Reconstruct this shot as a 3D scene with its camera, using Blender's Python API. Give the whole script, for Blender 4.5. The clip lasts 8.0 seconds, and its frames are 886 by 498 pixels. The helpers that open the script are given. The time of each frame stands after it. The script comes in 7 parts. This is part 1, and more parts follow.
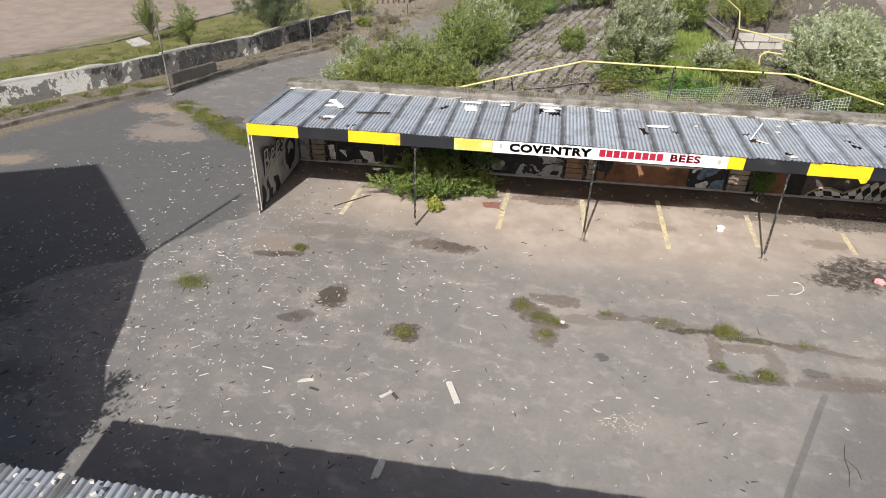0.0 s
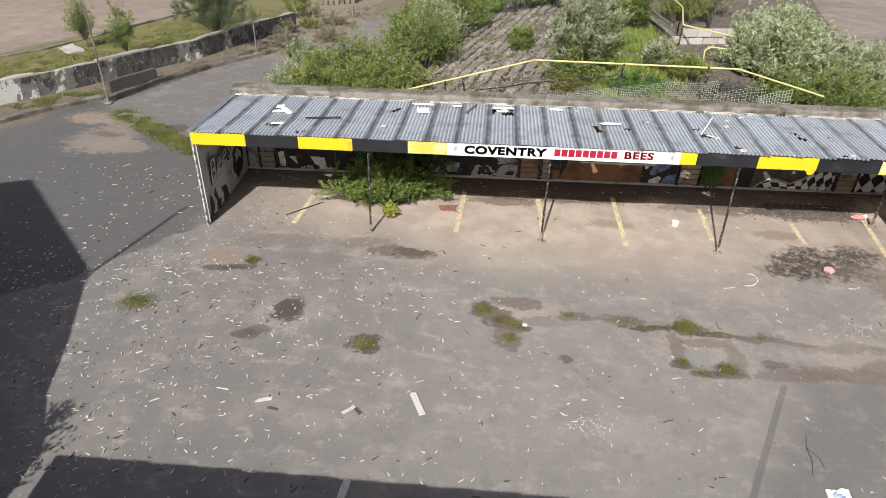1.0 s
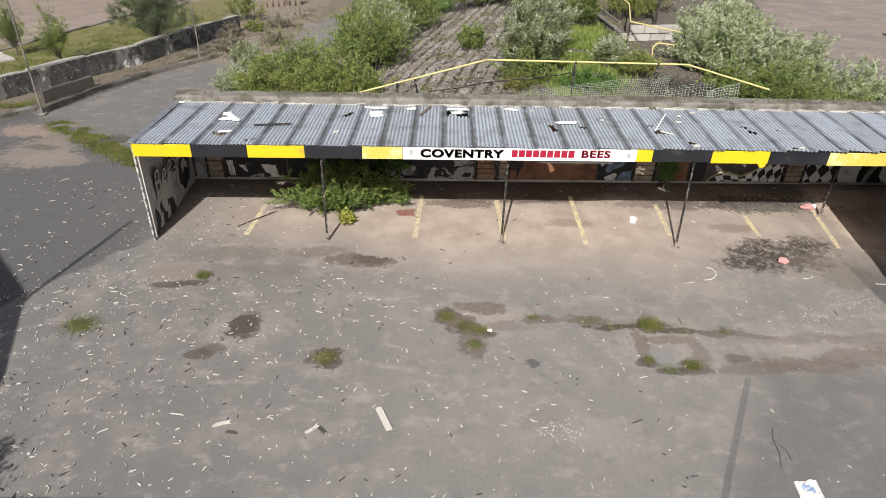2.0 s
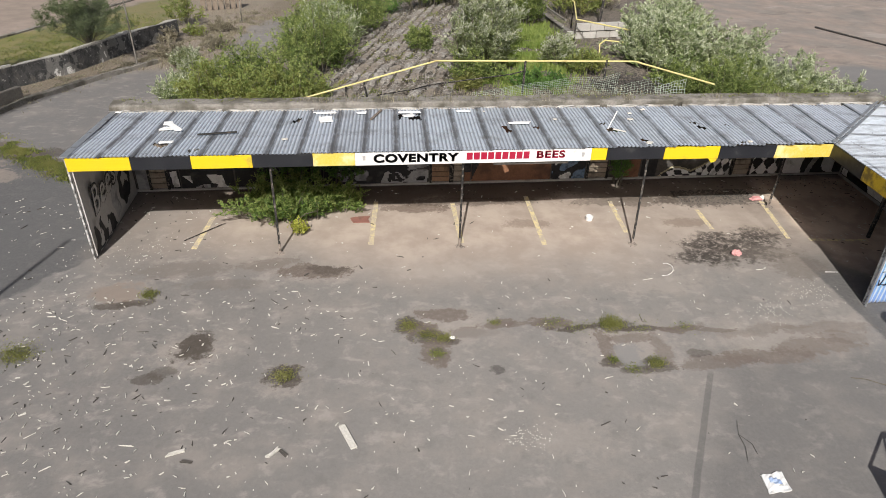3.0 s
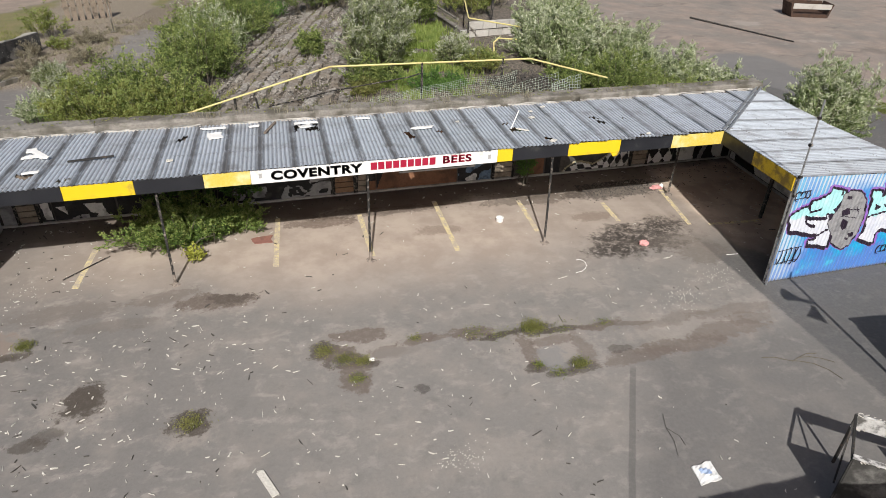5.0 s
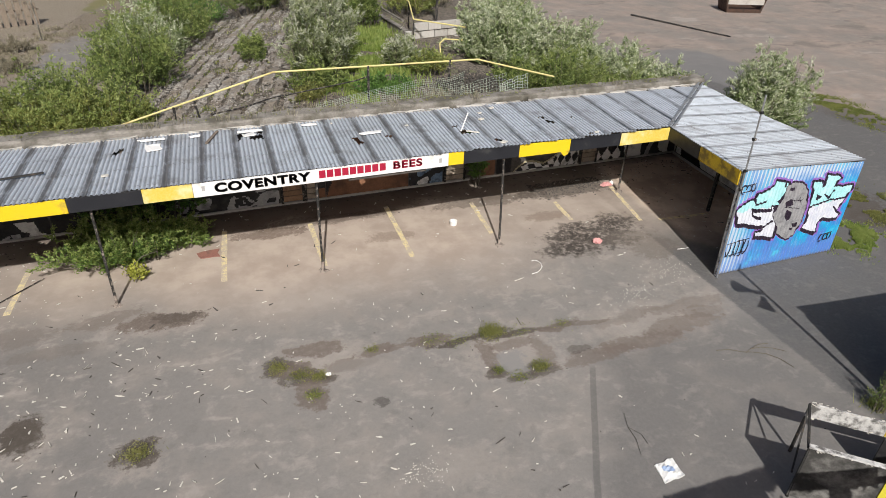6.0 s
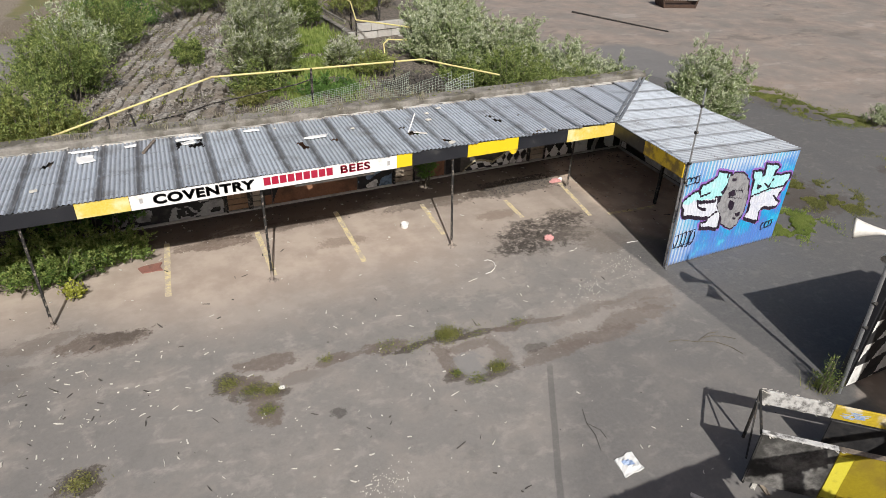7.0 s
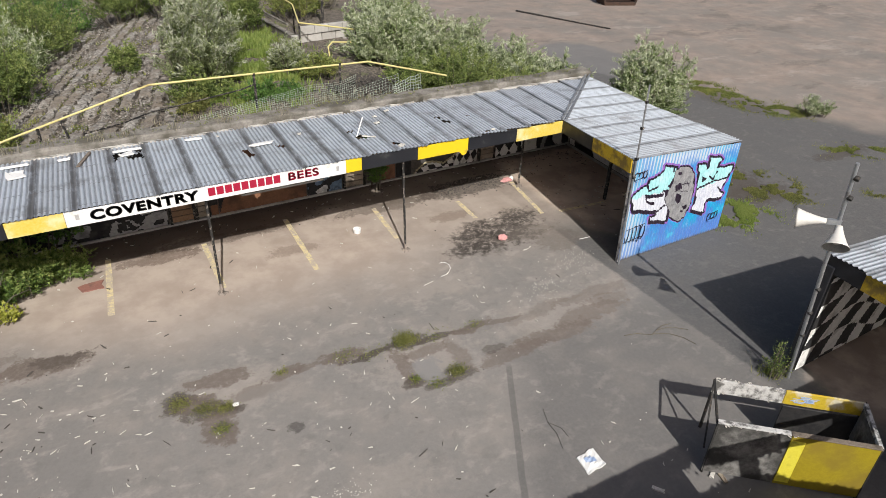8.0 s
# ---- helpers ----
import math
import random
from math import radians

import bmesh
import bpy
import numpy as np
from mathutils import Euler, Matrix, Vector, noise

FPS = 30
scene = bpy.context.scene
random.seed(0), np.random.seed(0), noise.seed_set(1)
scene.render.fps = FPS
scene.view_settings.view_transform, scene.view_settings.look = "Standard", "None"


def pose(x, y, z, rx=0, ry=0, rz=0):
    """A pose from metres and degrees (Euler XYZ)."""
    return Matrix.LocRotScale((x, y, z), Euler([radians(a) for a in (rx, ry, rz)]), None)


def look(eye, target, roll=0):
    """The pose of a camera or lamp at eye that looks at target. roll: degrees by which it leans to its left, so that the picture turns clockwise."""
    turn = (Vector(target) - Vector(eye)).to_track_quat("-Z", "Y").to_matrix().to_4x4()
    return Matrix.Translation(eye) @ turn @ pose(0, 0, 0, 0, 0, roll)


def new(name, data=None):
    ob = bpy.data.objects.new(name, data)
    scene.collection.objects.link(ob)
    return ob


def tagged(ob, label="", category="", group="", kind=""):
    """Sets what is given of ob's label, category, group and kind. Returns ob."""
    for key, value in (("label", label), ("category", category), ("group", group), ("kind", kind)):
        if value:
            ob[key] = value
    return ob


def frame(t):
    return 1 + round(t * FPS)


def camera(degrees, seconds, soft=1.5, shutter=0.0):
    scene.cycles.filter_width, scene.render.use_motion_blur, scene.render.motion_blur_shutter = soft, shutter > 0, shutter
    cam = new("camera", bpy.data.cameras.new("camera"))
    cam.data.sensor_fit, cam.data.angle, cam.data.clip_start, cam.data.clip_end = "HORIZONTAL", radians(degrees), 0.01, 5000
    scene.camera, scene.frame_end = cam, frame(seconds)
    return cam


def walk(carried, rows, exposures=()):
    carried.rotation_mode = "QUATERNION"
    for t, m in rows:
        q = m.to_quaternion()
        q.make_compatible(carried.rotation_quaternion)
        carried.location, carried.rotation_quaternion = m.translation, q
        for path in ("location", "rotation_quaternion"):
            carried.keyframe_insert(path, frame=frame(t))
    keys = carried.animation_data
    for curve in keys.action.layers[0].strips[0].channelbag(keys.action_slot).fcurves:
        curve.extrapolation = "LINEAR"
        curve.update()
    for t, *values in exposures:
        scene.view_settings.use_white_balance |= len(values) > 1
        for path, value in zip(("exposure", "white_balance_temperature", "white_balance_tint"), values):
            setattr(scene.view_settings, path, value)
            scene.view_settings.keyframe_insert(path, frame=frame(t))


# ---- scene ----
# camera and its way
cam = camera(69.3, 8.0, 0.65)
PATH = [
    (0.0, (-1.929, -13.707, 8.097), (-2.111, -12.027, 7.028), 1.6),
    (0.5, (-1.946, -13.558, 8.083), (-2.061, -11.872, 7.014), 1.7),
    (1.0, (-1.998, -13.402, 8.056), (-2.044, -11.711, 6.989), 1.75),
    (1.5, (-2.037, -13.241, 8.029), (-2.017, -11.549, 6.964), 1.8),
    (3.0, (-2.122, -12.741, 7.960), (-1.892, -11.061, 6.899), 2.0),
    (3.5, (-2.136, -12.597, 7.950), (-1.837, -10.927, 6.890), 2.1),
    (4.0, (-2.132, -12.446, 7.940), (-1.764, -10.789, 6.882), 2.15),
    (4.5, (-2.106, -12.284, 7.913), (-1.668, -10.643, 6.857), 2.2),
    (6.0, (-1.982, -11.880, 7.887), (-1.341, -10.302, 6.838), 2.35),
    (6.5, (-1.931, -11.793, 7.874), (-1.224, -10.243, 6.826), 2.4),
    (7.0, (-1.884, -11.730, 7.860), (-1.111, -10.210, 6.815), 2.45),
    (7.5, (-1.845, -11.666, 7.853), (-1.009, -10.177, 6.811), 2.45),
    (8.0, (-1.797, -11.603, 7.849), (-0.900, -10.149, 6.810), 2.5),
]
walk(cam, [(t, look(eye, target, roll)) for t, eye, target, roll in PATH],
     exposures=((0.0, 0.32), (1.5, 0.25), (3.0, 0.14), (5.0, 0.06), (8.0, 0.03)))

# daylight: a clear sky and one sun
SUN = Vector((0.265, 1.05, -1.0)).normalized()      # the way the light goes
world = bpy.data.worlds.new("sky")
scene.world = world
world.use_nodes = True
wn = world.node_tree
sky = wn.nodes.new("ShaderNodeTexSky")
sky.sky_type, sky.sun_disc = "NISHITA", False
sky.sun_elevation = math.asin(-SUN.z)
sky.sun_rotation = math.atan2(-SUN.x, -SUN.y)
sky.air_density, sky.dust_density, sky.ozone_density = 0.8, 4.0, 0.3
wn.links.new(sky.outputs[0], wn.nodes["Background"].inputs[0])
wn.nodes["Background"].inputs[1].default_value = 0.082
lamp = bpy.data.lights.new("sun", "SUN")
lamp.energy, lamp.angle, lamp.color = 4.7, radians(0.5), (1.0, 0.97, 0.92)
sun = new("sun", lamp)
sun.matrix_basis = look(Vector((0, 0, 40)), Vector((0, 0, 40)) + SUN)

rng = np.random.default_rng(7)


# ---------------------------------------------------------------- materials
class Nodes:
    """Short-hand for building a node material."""

    def __init__(self, name, tree=None):
        self.tree = tree
        if tree is None:
            self.mat = bpy.data.materials.new(name)
            self.mat.use_nodes = True
            self.tree = self.mat.node_tree
            self.bsdf = self.tree.nodes["Principled BSDF"]

    def put(self, socket, value):
        if isinstance(value, bpy.types.NodeSocket):
            self.tree.links.new(value, socket)
        elif isinstance(value, (tuple, list)) and len(value) == 3 and socket.type == "RGBA":
            socket.default_value = (*value, 1)
        else:
            socket.default_value = value

    def node(self, kind, out=0, op=None, smooth=False, **inputs):
        n = self.tree.nodes.new(kind)
        if op:
            n.operation = op
        if smooth:
            n.interpolation_type = "SMOOTHSTEP"
        for k, v in inputs.items():
            self.put(n.inputs[int(k[1:])] if k[0] == "i" and k[1:].isdigit() else n.inputs[k], v)
        return n.outputs[out]

    def math(self, op, a, b=0.0, c=0.0):
        return self.node("ShaderNodeMath", op=op, i0=a, i1=b, i2=c)

    def vec(self, op, a, b=(0, 0, 0)):
        return self.node("ShaderNodeVectorMath", op=op, i0=a, i1=b)

    def noise(self, p, scale, detail=4.0, rough=0.55):
        return self.node("ShaderNodeTexNoise", Vector=p, Scale=scale, Detail=detail, Roughness=rough)

    def noise3(self, p, scale, detail=3.0):
        return self.node("ShaderNodeTexNoise", out=1, Vector=p, Scale=scale, Detail=detail)

    def ramp(self, v, a, b, lo=0.0, hi=1.0):
        return self.node("ShaderNodeMapRange", smooth=True, i0=v, i1=a, i2=b, i3=lo, i4=hi)

    def mix(self, f, a, b, blend="MIX"):
        n = self.tree.nodes.new("ShaderNodeMix")
        n.data_type, n.blend_type = "RGBA", blend
        self.put(n.inputs[0], f), self.put(n.inputs[6], a), self.put(n.inputs[7], b)
        return n.outputs[2]

    def place(self):
        return self.node("ShaderNodeNewGeometry")

    def local(self):
        return self.node("ShaderNodeTexCoord", out=3)

    def xyz(self, v):
        n = self.tree.nodes.new("ShaderNodeSeparateXYZ")
        self.put(n.inputs[0], v)
        return n.outputs

    def island(self):
        return self.node("ShaderNodeNewGeometry", out=8)

    def chance(self):
        return self.node("ShaderNodeObjectInfo", out=5)

    def bump(self, height, strength=0.3, distance=0.02):
        return self.node("ShaderNodeBump", Strength=strength, Distance=distance, Height=height)

    def done(self, colour, rough=0.8, metal=0.0, normal=None, spec=None):
        self.put(self.bsdf.inputs["Base Color"], colour)
        self.put(self.bsdf.inputs["Roughness"], rough)
        self.put(self.bsdf.inputs["Metallic"], metal)
        if normal is not None:
            self.put(self.bsdf.inputs["Normal"], normal)
        if spec is not None:
            self.put(self.bsdf.inputs["Specular IOR Level"], spec)
        return self.mat


def surface(name, a, b, dirt=None, grain=40.0, blotch=2.0, rough=0.8, metal=0.0, bump=0.25, amount=0.5, vary=0.0):
    """A worn surface: two tones mixed by fine grain, with blotches of dirt."""
    n = Nodes(name)
    p = n.place()
    fine, broad = n.noise(p, grain, 6.0, 0.7), n.noise(p, blotch, 5.0, 0.6)
    col = n.mix(n.ramp(fine, 0.3, 0.7), a, b)
    if vary:
        col = n.mix(n.math("MULTIPLY", n.chance(), vary), col, (0.02, 0.018, 0.015))
    if dirt is not None:
        col = n.mix(n.ramp(broad, 0.62 - 0.25 * amount, 0.75 - 0.15 * amount, 0.0, 0.85), col, dirt)
    r = n.ramp(broad, 0.3, 0.7, max(rough - 0.12, 0.03), min(rough + 0.12, 1.0))
    return n.done(col, r, metal, n.bump(fine, bump, 0.01))


def leaf_material(name, dark, mid, light):
    n = Nodes(name)
    r = n.island()
    col = n.mix(n.ramp(r, 0.0, 0.55), dark, mid)
    col = n.mix(n.ramp(r, 0.55, 1.0), col, light)
    col = n.mix(n.ramp(n.noise(n.place(), 1.6, 3.0), 0.42, 0.68, 0.0, 0.6), col, light)
    n.done(col, 0.6, 0.0)
    out = n.tree.nodes["Material Output"]
    thin = n.node("ShaderNodeBsdfTranslucent", Color=n.mix(0.5, col, light))
    both = n.node("ShaderNodeMixShader", i0=0.3, i1=n.bsdf.outputs[0], i2=thin)
    n.tree.links.new(both, out.inputs[0])
    return n.mat


M = {
    "yellow": surface("yellow_paint", (0.72, 0.50, 0.012), (0.78, 0.56, 0.02), (0.42, 0.30, 0.05), 60, 3.0, 0.45, amount=0.15, bump=0.05),
    "worn_yellow": surface("worn_yellow_paint", (0.50, 0.33, 0.01), (0.58, 0.40, 0.02), (0.14, 0.095, 0.03), 30, 4.0, 0.6, amount=0.85),
    "faded_yellow": surface("faded_yellow_paint", (0.66, 0.48, 0.06), (0.70, 0.55, 0.14), (0.74, 0.66, 0.38), 24, 2.4, 0.55, amount=0.6, bump=0.06),
    "mural_cream": surface("mural_cream", (0.48, 0.42, 0.26), (0.38, 0.33, 0.20), (0.2, 0.17, 0.11), 14, 3.0, 0.7),
    "black": surface("black_paint", (0.012, 0.013, 0.017), (0.02, 0.021, 0.026), (0.05, 0.05, 0.05), 60, 3.0, 0.5, amount=0.1, bump=0.05),
    "white": surface("white_board", (0.80, 0.79, 0.77), (0.74, 0.73, 0.71), (0.55, 0.53, 0.48), 60, 3.0, 0.5, amount=0.1, bump=0.04),
    "letter_black": surface("letter_black", (0.012, 0.012, 0.015), (0.02, 0.02, 0.022), None, 60, 3.0, 0.5, bump=0.03),
    "letter_red": surface("letter_red", (0.33, 0.008, 0.035), (0.38, 0.012, 0.045), None, 60, 3.0, 0.5, bump=0.03),
    "pad": surface("crumbled_mortar", (0.34, 0.29, 0.25), (0.20, 0.165, 0.14), (0.07, 0.055, 0.045), 40, 9.0, 0.95, amount=0.7, bump=0.6),
    "dark_steel": surface("dark_steel", (0.016, 0.015, 0.014), (0.03, 0.027, 0.024), (0.10, 0.075, 0.055), 40, 8.0, 0.7, amount=0.2),
    "post": surface("black_post", (0.010, 0.010, 0.010), (0.018, 0.017, 0.016), (0.30, 0.26, 0.22), 50, 16.0, 0.8, amount=0.5),
    "timber": surface("grey_timber", (0.14, 0.11, 0.085), (0.22, 0.18, 0.14), (0.06, 0.05, 0.04), 25, 3.0, 0.85),
    "brown_board": surface("brown_board", (0.20, 0.095, 0.052), (0.27, 0.128, 0.068), (0.11, 0.06, 0.04), 20, 2.0, 0.75, amount=0.6),
    "concrete": surface("weathered_concrete", (0.25, 0.23, 0.205), (0.165, 0.153, 0.135), (0.075, 0.068, 0.05), 18, 1.6, 0.9, amount=0.8, bump=0.5),
    "pale_block": surface("pale_block", (0.50, 0.48, 0.45), (0.42, 0.40, 0.37), (0.25, 0.23, 0.2), 18, 1.6, 0.9, amount=0.4, bump=0.4, vary=0.25),
    "render": surface("painted_render", (0.52, 0.50, 0.47), (0.44, 0.42, 0.395), (0.30, 0.28, 0.25), 16, 1.4, 0.85, amount=0.5),
    "wall_dark": surface("dark_wall", (0.08, 0.072, 0.064), (0.13, 0.115, 0.10), (0.05, 0.045, 0.04), 14, 1.2, 0.9),
    "mural_white": surface("mural_white", (0.84, 0.83, 0.80), (0.74, 0.73, 0.70), (0.36, 0.35, 0.32), 12, 2.5, 0.7, amount=0.5),
    "mural_black": surface("mural_black", (0.012, 0.012, 0.014), (0.03, 0.028, 0.028), (0.07, 0.065, 0.06), 12, 2.5, 0.7, amount=0.3),
    "mural_grey": surface("mural_grey", (0.32, 0.32, 0.32), (0.44, 0.43, 0.42), (0.16, 0.16, 0.16), 12, 2.5, 0.7, amount=0.5),
    "mural_blue": surface("mural_blue", (0.10, 0.17, 0.28), (0.22, 0.30, 0.40), (0.03, 0.035, 0.045), 9, 3.5, 0.7, amount=0.7),
    "slat": surface("slat_wood", (0.46, 0.39, 0.30), (0.36, 0.29, 0.22), (0.10, 0.08, 0.06), 20, 3.0, 0.8, vary=0.3),
    "slat_brown": surface("brown_slats", (0.40, 0.24, 0.14), (0.32, 0.19, 0.11), (0.10, 0.07, 0.05), 20, 3.0, 0.8, vary=0.3),
    "stall_grey": surface("dirty_grey_board", (0.26, 0.25, 0.235), (0.15, 0.14, 0.13), (0.025, 0.024, 0.022), 14, 2.2, 0.85, amount=1.0),
    "peeling": surface("peeling_white", (0.60, 0.59, 0.57), (0.42, 0.41, 0.40), (0.05, 0.045, 0.04), 14, 7.0, 0.8, amount=0.75),
    "stall_yellow": surface("dull_yellow_board", (0.30, 0.225, 0.012), (0.37, 0.285, 0.015), (0.24, 0.17, 0.018), 22, 1.6, 0.7, amount=0.8, bump=0.1),
    "lemon": surface("fresh_yellow_paint", (0.72, 0.62, 0.05), (0.78, 0.69, 0.08), (0.5, 0.42, 0.05), 30, 4.0, 0.6, amount=0.3, bump=0.08),
    "stall_top_yellow": surface("peeling_yellow", (0.46, 0.32, 0.015), (0.56, 0.41, 0.03), (0.60, 0.56, 0.46), 16, 2.6, 0.75, amount=0.45),
    "print_blue": surface("print_blue", (0.22, 0.33, 0.55), (0.45, 0.52, 0.66), None, 20, 5.0, 0.7),
    "rust": surface("rusty_steel", (0.085, 0.045, 0.03), (0.055, 0.035, 0.025), (0.04, 0.03, 0.025), 30, 4.0, 0.8, 0.3),
    "steel": surface("galvanised_steel", (0.38, 0.39, 0.40), (0.30, 0.31, 0.32), (0.12, 0.10, 0.09), 40, 4.0, 0.5, 0.6, amount=0.3),
    "rail": surface("yellow_rail", (0.56, 0.48, 0.17), (0.64, 0.57, 0.28), (0.35, 0.26, 0.1), 30, 3.0, 0.6, amount=0.3),
    "net": surface("pale_netting", (0.42, 0.47, 0.40), (0.34, 0.40, 0.33), None, 20, 2.0, 0.8),
    "wire": surface("fence_wire", (0.10, 0.10, 0.10), (0.16, 0.16, 0.16), None, 20, 2.0, 0.6, 0.5),
    "chip_white": surface("pale_flakes", (0.64, 0.62, 0.57), (0.46, 0.43, 0.38), None, 30, 2.0, 0.8),
    "chip_dark": surface("dark_flakes", (0.05, 0.045, 0.04), (0.09, 0.08, 0.07), None, 30, 2.0, 0.9),
    "bark": surface("bark", (0.10, 0.085, 0.065), (0.16, 0.14, 0.11), None, 20, 3.0, 0.9, bump=0.5),
    "horn": surface("white_horn", (0.68, 0.66, 0.62), (0.60, 0.58, 0.54), (0.40, 0.36, 0.3), 20, 4.0, 0.5, amount=0.3),
    "horn_inside": surface("horn_inside", (0.30, 0.295, 0.28), (0.22, 0.215, 0.2), None, 20, 4.0, 0.7),
    "pink": surface("pink_plastic", (0.55, 0.22, 0.22), (0.62, 0.36, 0.34), None, 30, 5.0, 0.5),
    "clay": surface("red_brown_plate", (0.28, 0.13, 0.10), (0.22, 0.10, 0.08), (0.15, 0.09, 0.07), 30, 5.0, 0.8),
    "brick": surface("far_brick", (0.20, 0.11, 0.08), (0.16, 0.09, 0.07), None, 20, 2.0, 0.9),
    "paint_cyan": surface("cyan_spray", (0.32, 0.64, 0.66), (0.40, 0.70, 0.72), (0.46, 0.68, 0.72), 10, 3.0, 0.5, amount=0.4, bump=0.05),
    "paint_lilac": surface("pale_spray", (0.58, 0.60, 0.67), (0.64, 0.66, 0.72), (0.50, 0.53, 0.63), 10, 3.0, 0.5, bump=0.05),
    "paint_grey": surface("grey_spray", (0.30, 0.30, 0.31), (0.24, 0.24, 0.25), (0.16, 0.16, 0.17), 14, 6.0, 0.6, amount=0.5, bump=0.05),
    "paint_purple": surface("purple_spray", (0.30, 0.13, 0.45), (0.22, 0.12, 0.45), None, 10, 3.0, 0.5, bump=0.05),
    "paint_dark": surface("dark_spray", (0.014, 0.010, 0.018), (0.025, 0.014, 0.03), None, 10, 3.0, 0.5, bump=0.05),
    "leaf_green": leaf_material("leaf_green", (0.045, 0.078, 0.018), (0.105, 0.152, 0.036), (0.22, 0.27, 0.08)),
    "leaf_bramble": leaf_material("leaf_bramble", (0.035, 0.075, 0.015), (0.10, 0.17, 0.032), (0.25, 0.33, 0.085)),
    "leaf_deep": leaf_material("leaf_deep", (0.031, 0.078, 0.019), (0.078, 0.171, 0.034), (0.171, 0.295, 0.062)),
    "leaf_olive": leaf_material("leaf_olive", (0.06, 0.09, 0.022), (0.14, 0.18, 0.036), (0.29, 0.29, 0.08)),
    "leaf_silver": leaf_material("leaf_silver", (0.06, 0.10, 0.025), (0.17, 0.24, 0.07), (0.42, 0.46, 0.27)),
    "leaf_sage": leaf_material("leaf_sage", (0.065, 0.095, 0.03), (0.165, 0.205, 0.07), (0.35, 0.38, 0.21)),
    "leaf_sun": leaf_material("leaf_sun", (0.25, 0.28, 0.03), (0.38, 0.40, 0.06), (0.50, 0.50, 0.13)),
    "leaf_dusk": leaf_material("leaf_dusk", (0.05, 0.075, 0.03), (0.10, 0.135, 0.055), (0.20, 0.235, 0.12)),
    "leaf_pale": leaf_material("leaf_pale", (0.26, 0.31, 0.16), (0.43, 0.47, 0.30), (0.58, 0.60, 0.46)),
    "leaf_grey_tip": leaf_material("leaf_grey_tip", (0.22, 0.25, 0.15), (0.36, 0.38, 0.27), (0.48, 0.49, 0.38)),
    "leaf_bright_tip": leaf_material("leaf_bright_tip", (0.15, 0.21, 0.045), (0.22, 0.28, 0.07), (0.34, 0.38, 0.13)),
    "leaf_lime": leaf_material("leaf_lime", (0.075, 0.088, 0.022), (0.15, 0.17, 0.042), (0.29, 0.28, 0.09)),
    "grass_bright": leaf_material("grass_bright", (0.10, 0.165, 0.028), (0.19, 0.27, 0.05), (0.31, 0.36, 0.10)),
    "straw": leaf_material("straw", (0.15, 0.13, 0.085), (0.25, 0.22, 0.15), (0.36, 0.33, 0.245)),
}


def sheet_material(name, a, b, seam, groove_dark):
    """Weathered corrugated iron; dirt lies along the laps at the sheet's edges."""
    n = Nodes(name)
    p, l = n.place(), n.xyz(n.local())
    fine = n.noise(n.vec("MULTIPLY", n.local(), (1, 0.12, 1)), 30, 5.0, 0.7)
    broad = n.noise(p, 1.3, 5.0, 0.65)
    col = n.mix(n.ramp(fine, 0.3, 0.7), a, b)
    col = n.mix(n.math("MULTIPLY", n.chance(), 0.35), col, (0.28, 0.285, 0.295))
    col = n.mix(n.ramp(broad, 0.5, 0.72, 0.0, 0.55), col, (0.13, 0.12, 0.115))
    # grooves are darker than the crests, unevenly along their length
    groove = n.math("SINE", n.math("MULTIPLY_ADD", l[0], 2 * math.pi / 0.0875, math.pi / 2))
    col = n.mix(n.math("MULTIPLY", n.ramp(groove, -0.25, 0.7), n.ramp(fine, 0.2, 0.7, groove_dark * 0.65, groove_dark)), col, (0.075, 0.075, 0.08))
    edge = n.math("ADD", n.math("ABSOLUTE", l[0]), n.math("MULTIPLY", n.math("SUBTRACT", fine, 0.5), 0.07))
    patch = n.ramp(n.noise(n.vec("MULTIPLY", p, (1, 0.5, 1)), 5.0, 4.0, 0.6), 0.30, 0.55, 0.45, 1.0)
    col = n.mix(n.math("MULTIPLY", n.ramp(edge, 0.255, 0.315, 0.0, seam), n.math("MULTIPLY", patch, n.ramp(n.xyz(p)[0], 1.5, 6.0, 1.0, 0.62))), col, (0.085, 0.082, 0.082))
    # rows of fixings along the purlins, and rust about them
    row = n.math("ABSOLUTE", n.math("SUBTRACT", n.math("FRACT", n.math("MULTIPLY_ADD", l[1], 1 / 1.02, 0.33)), 0.5))
    col = n.mix(n.math("MULTIPLY", n.ramp(row, 0.022, 0.008), n.ramp(n.noise(p, 11, 3.0), 0.42, 0.6, 0.0, 0.65)), col, (0.10, 0.09, 0.085))
    rusty = n.math("MULTIPLY", n.ramp(n.noise(p, 0.8, 6.0, 0.7), 0.60, 0.72, 0.0, 0.5), n.ramp(fine, 0.35, 0.65))
    col = n.mix(rusty, col, (0.23, 0.16, 0.10))
    return n.done(col, n.ramp(broad, 0.3, 0.7, 0.5, 0.68), 0.2, n.bump(fine, 0.15, 0.01))


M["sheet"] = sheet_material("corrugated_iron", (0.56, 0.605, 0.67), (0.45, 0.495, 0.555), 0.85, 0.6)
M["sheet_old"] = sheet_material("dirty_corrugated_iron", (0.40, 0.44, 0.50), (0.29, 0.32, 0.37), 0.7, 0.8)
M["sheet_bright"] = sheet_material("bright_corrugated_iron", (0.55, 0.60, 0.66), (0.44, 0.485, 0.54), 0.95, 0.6)


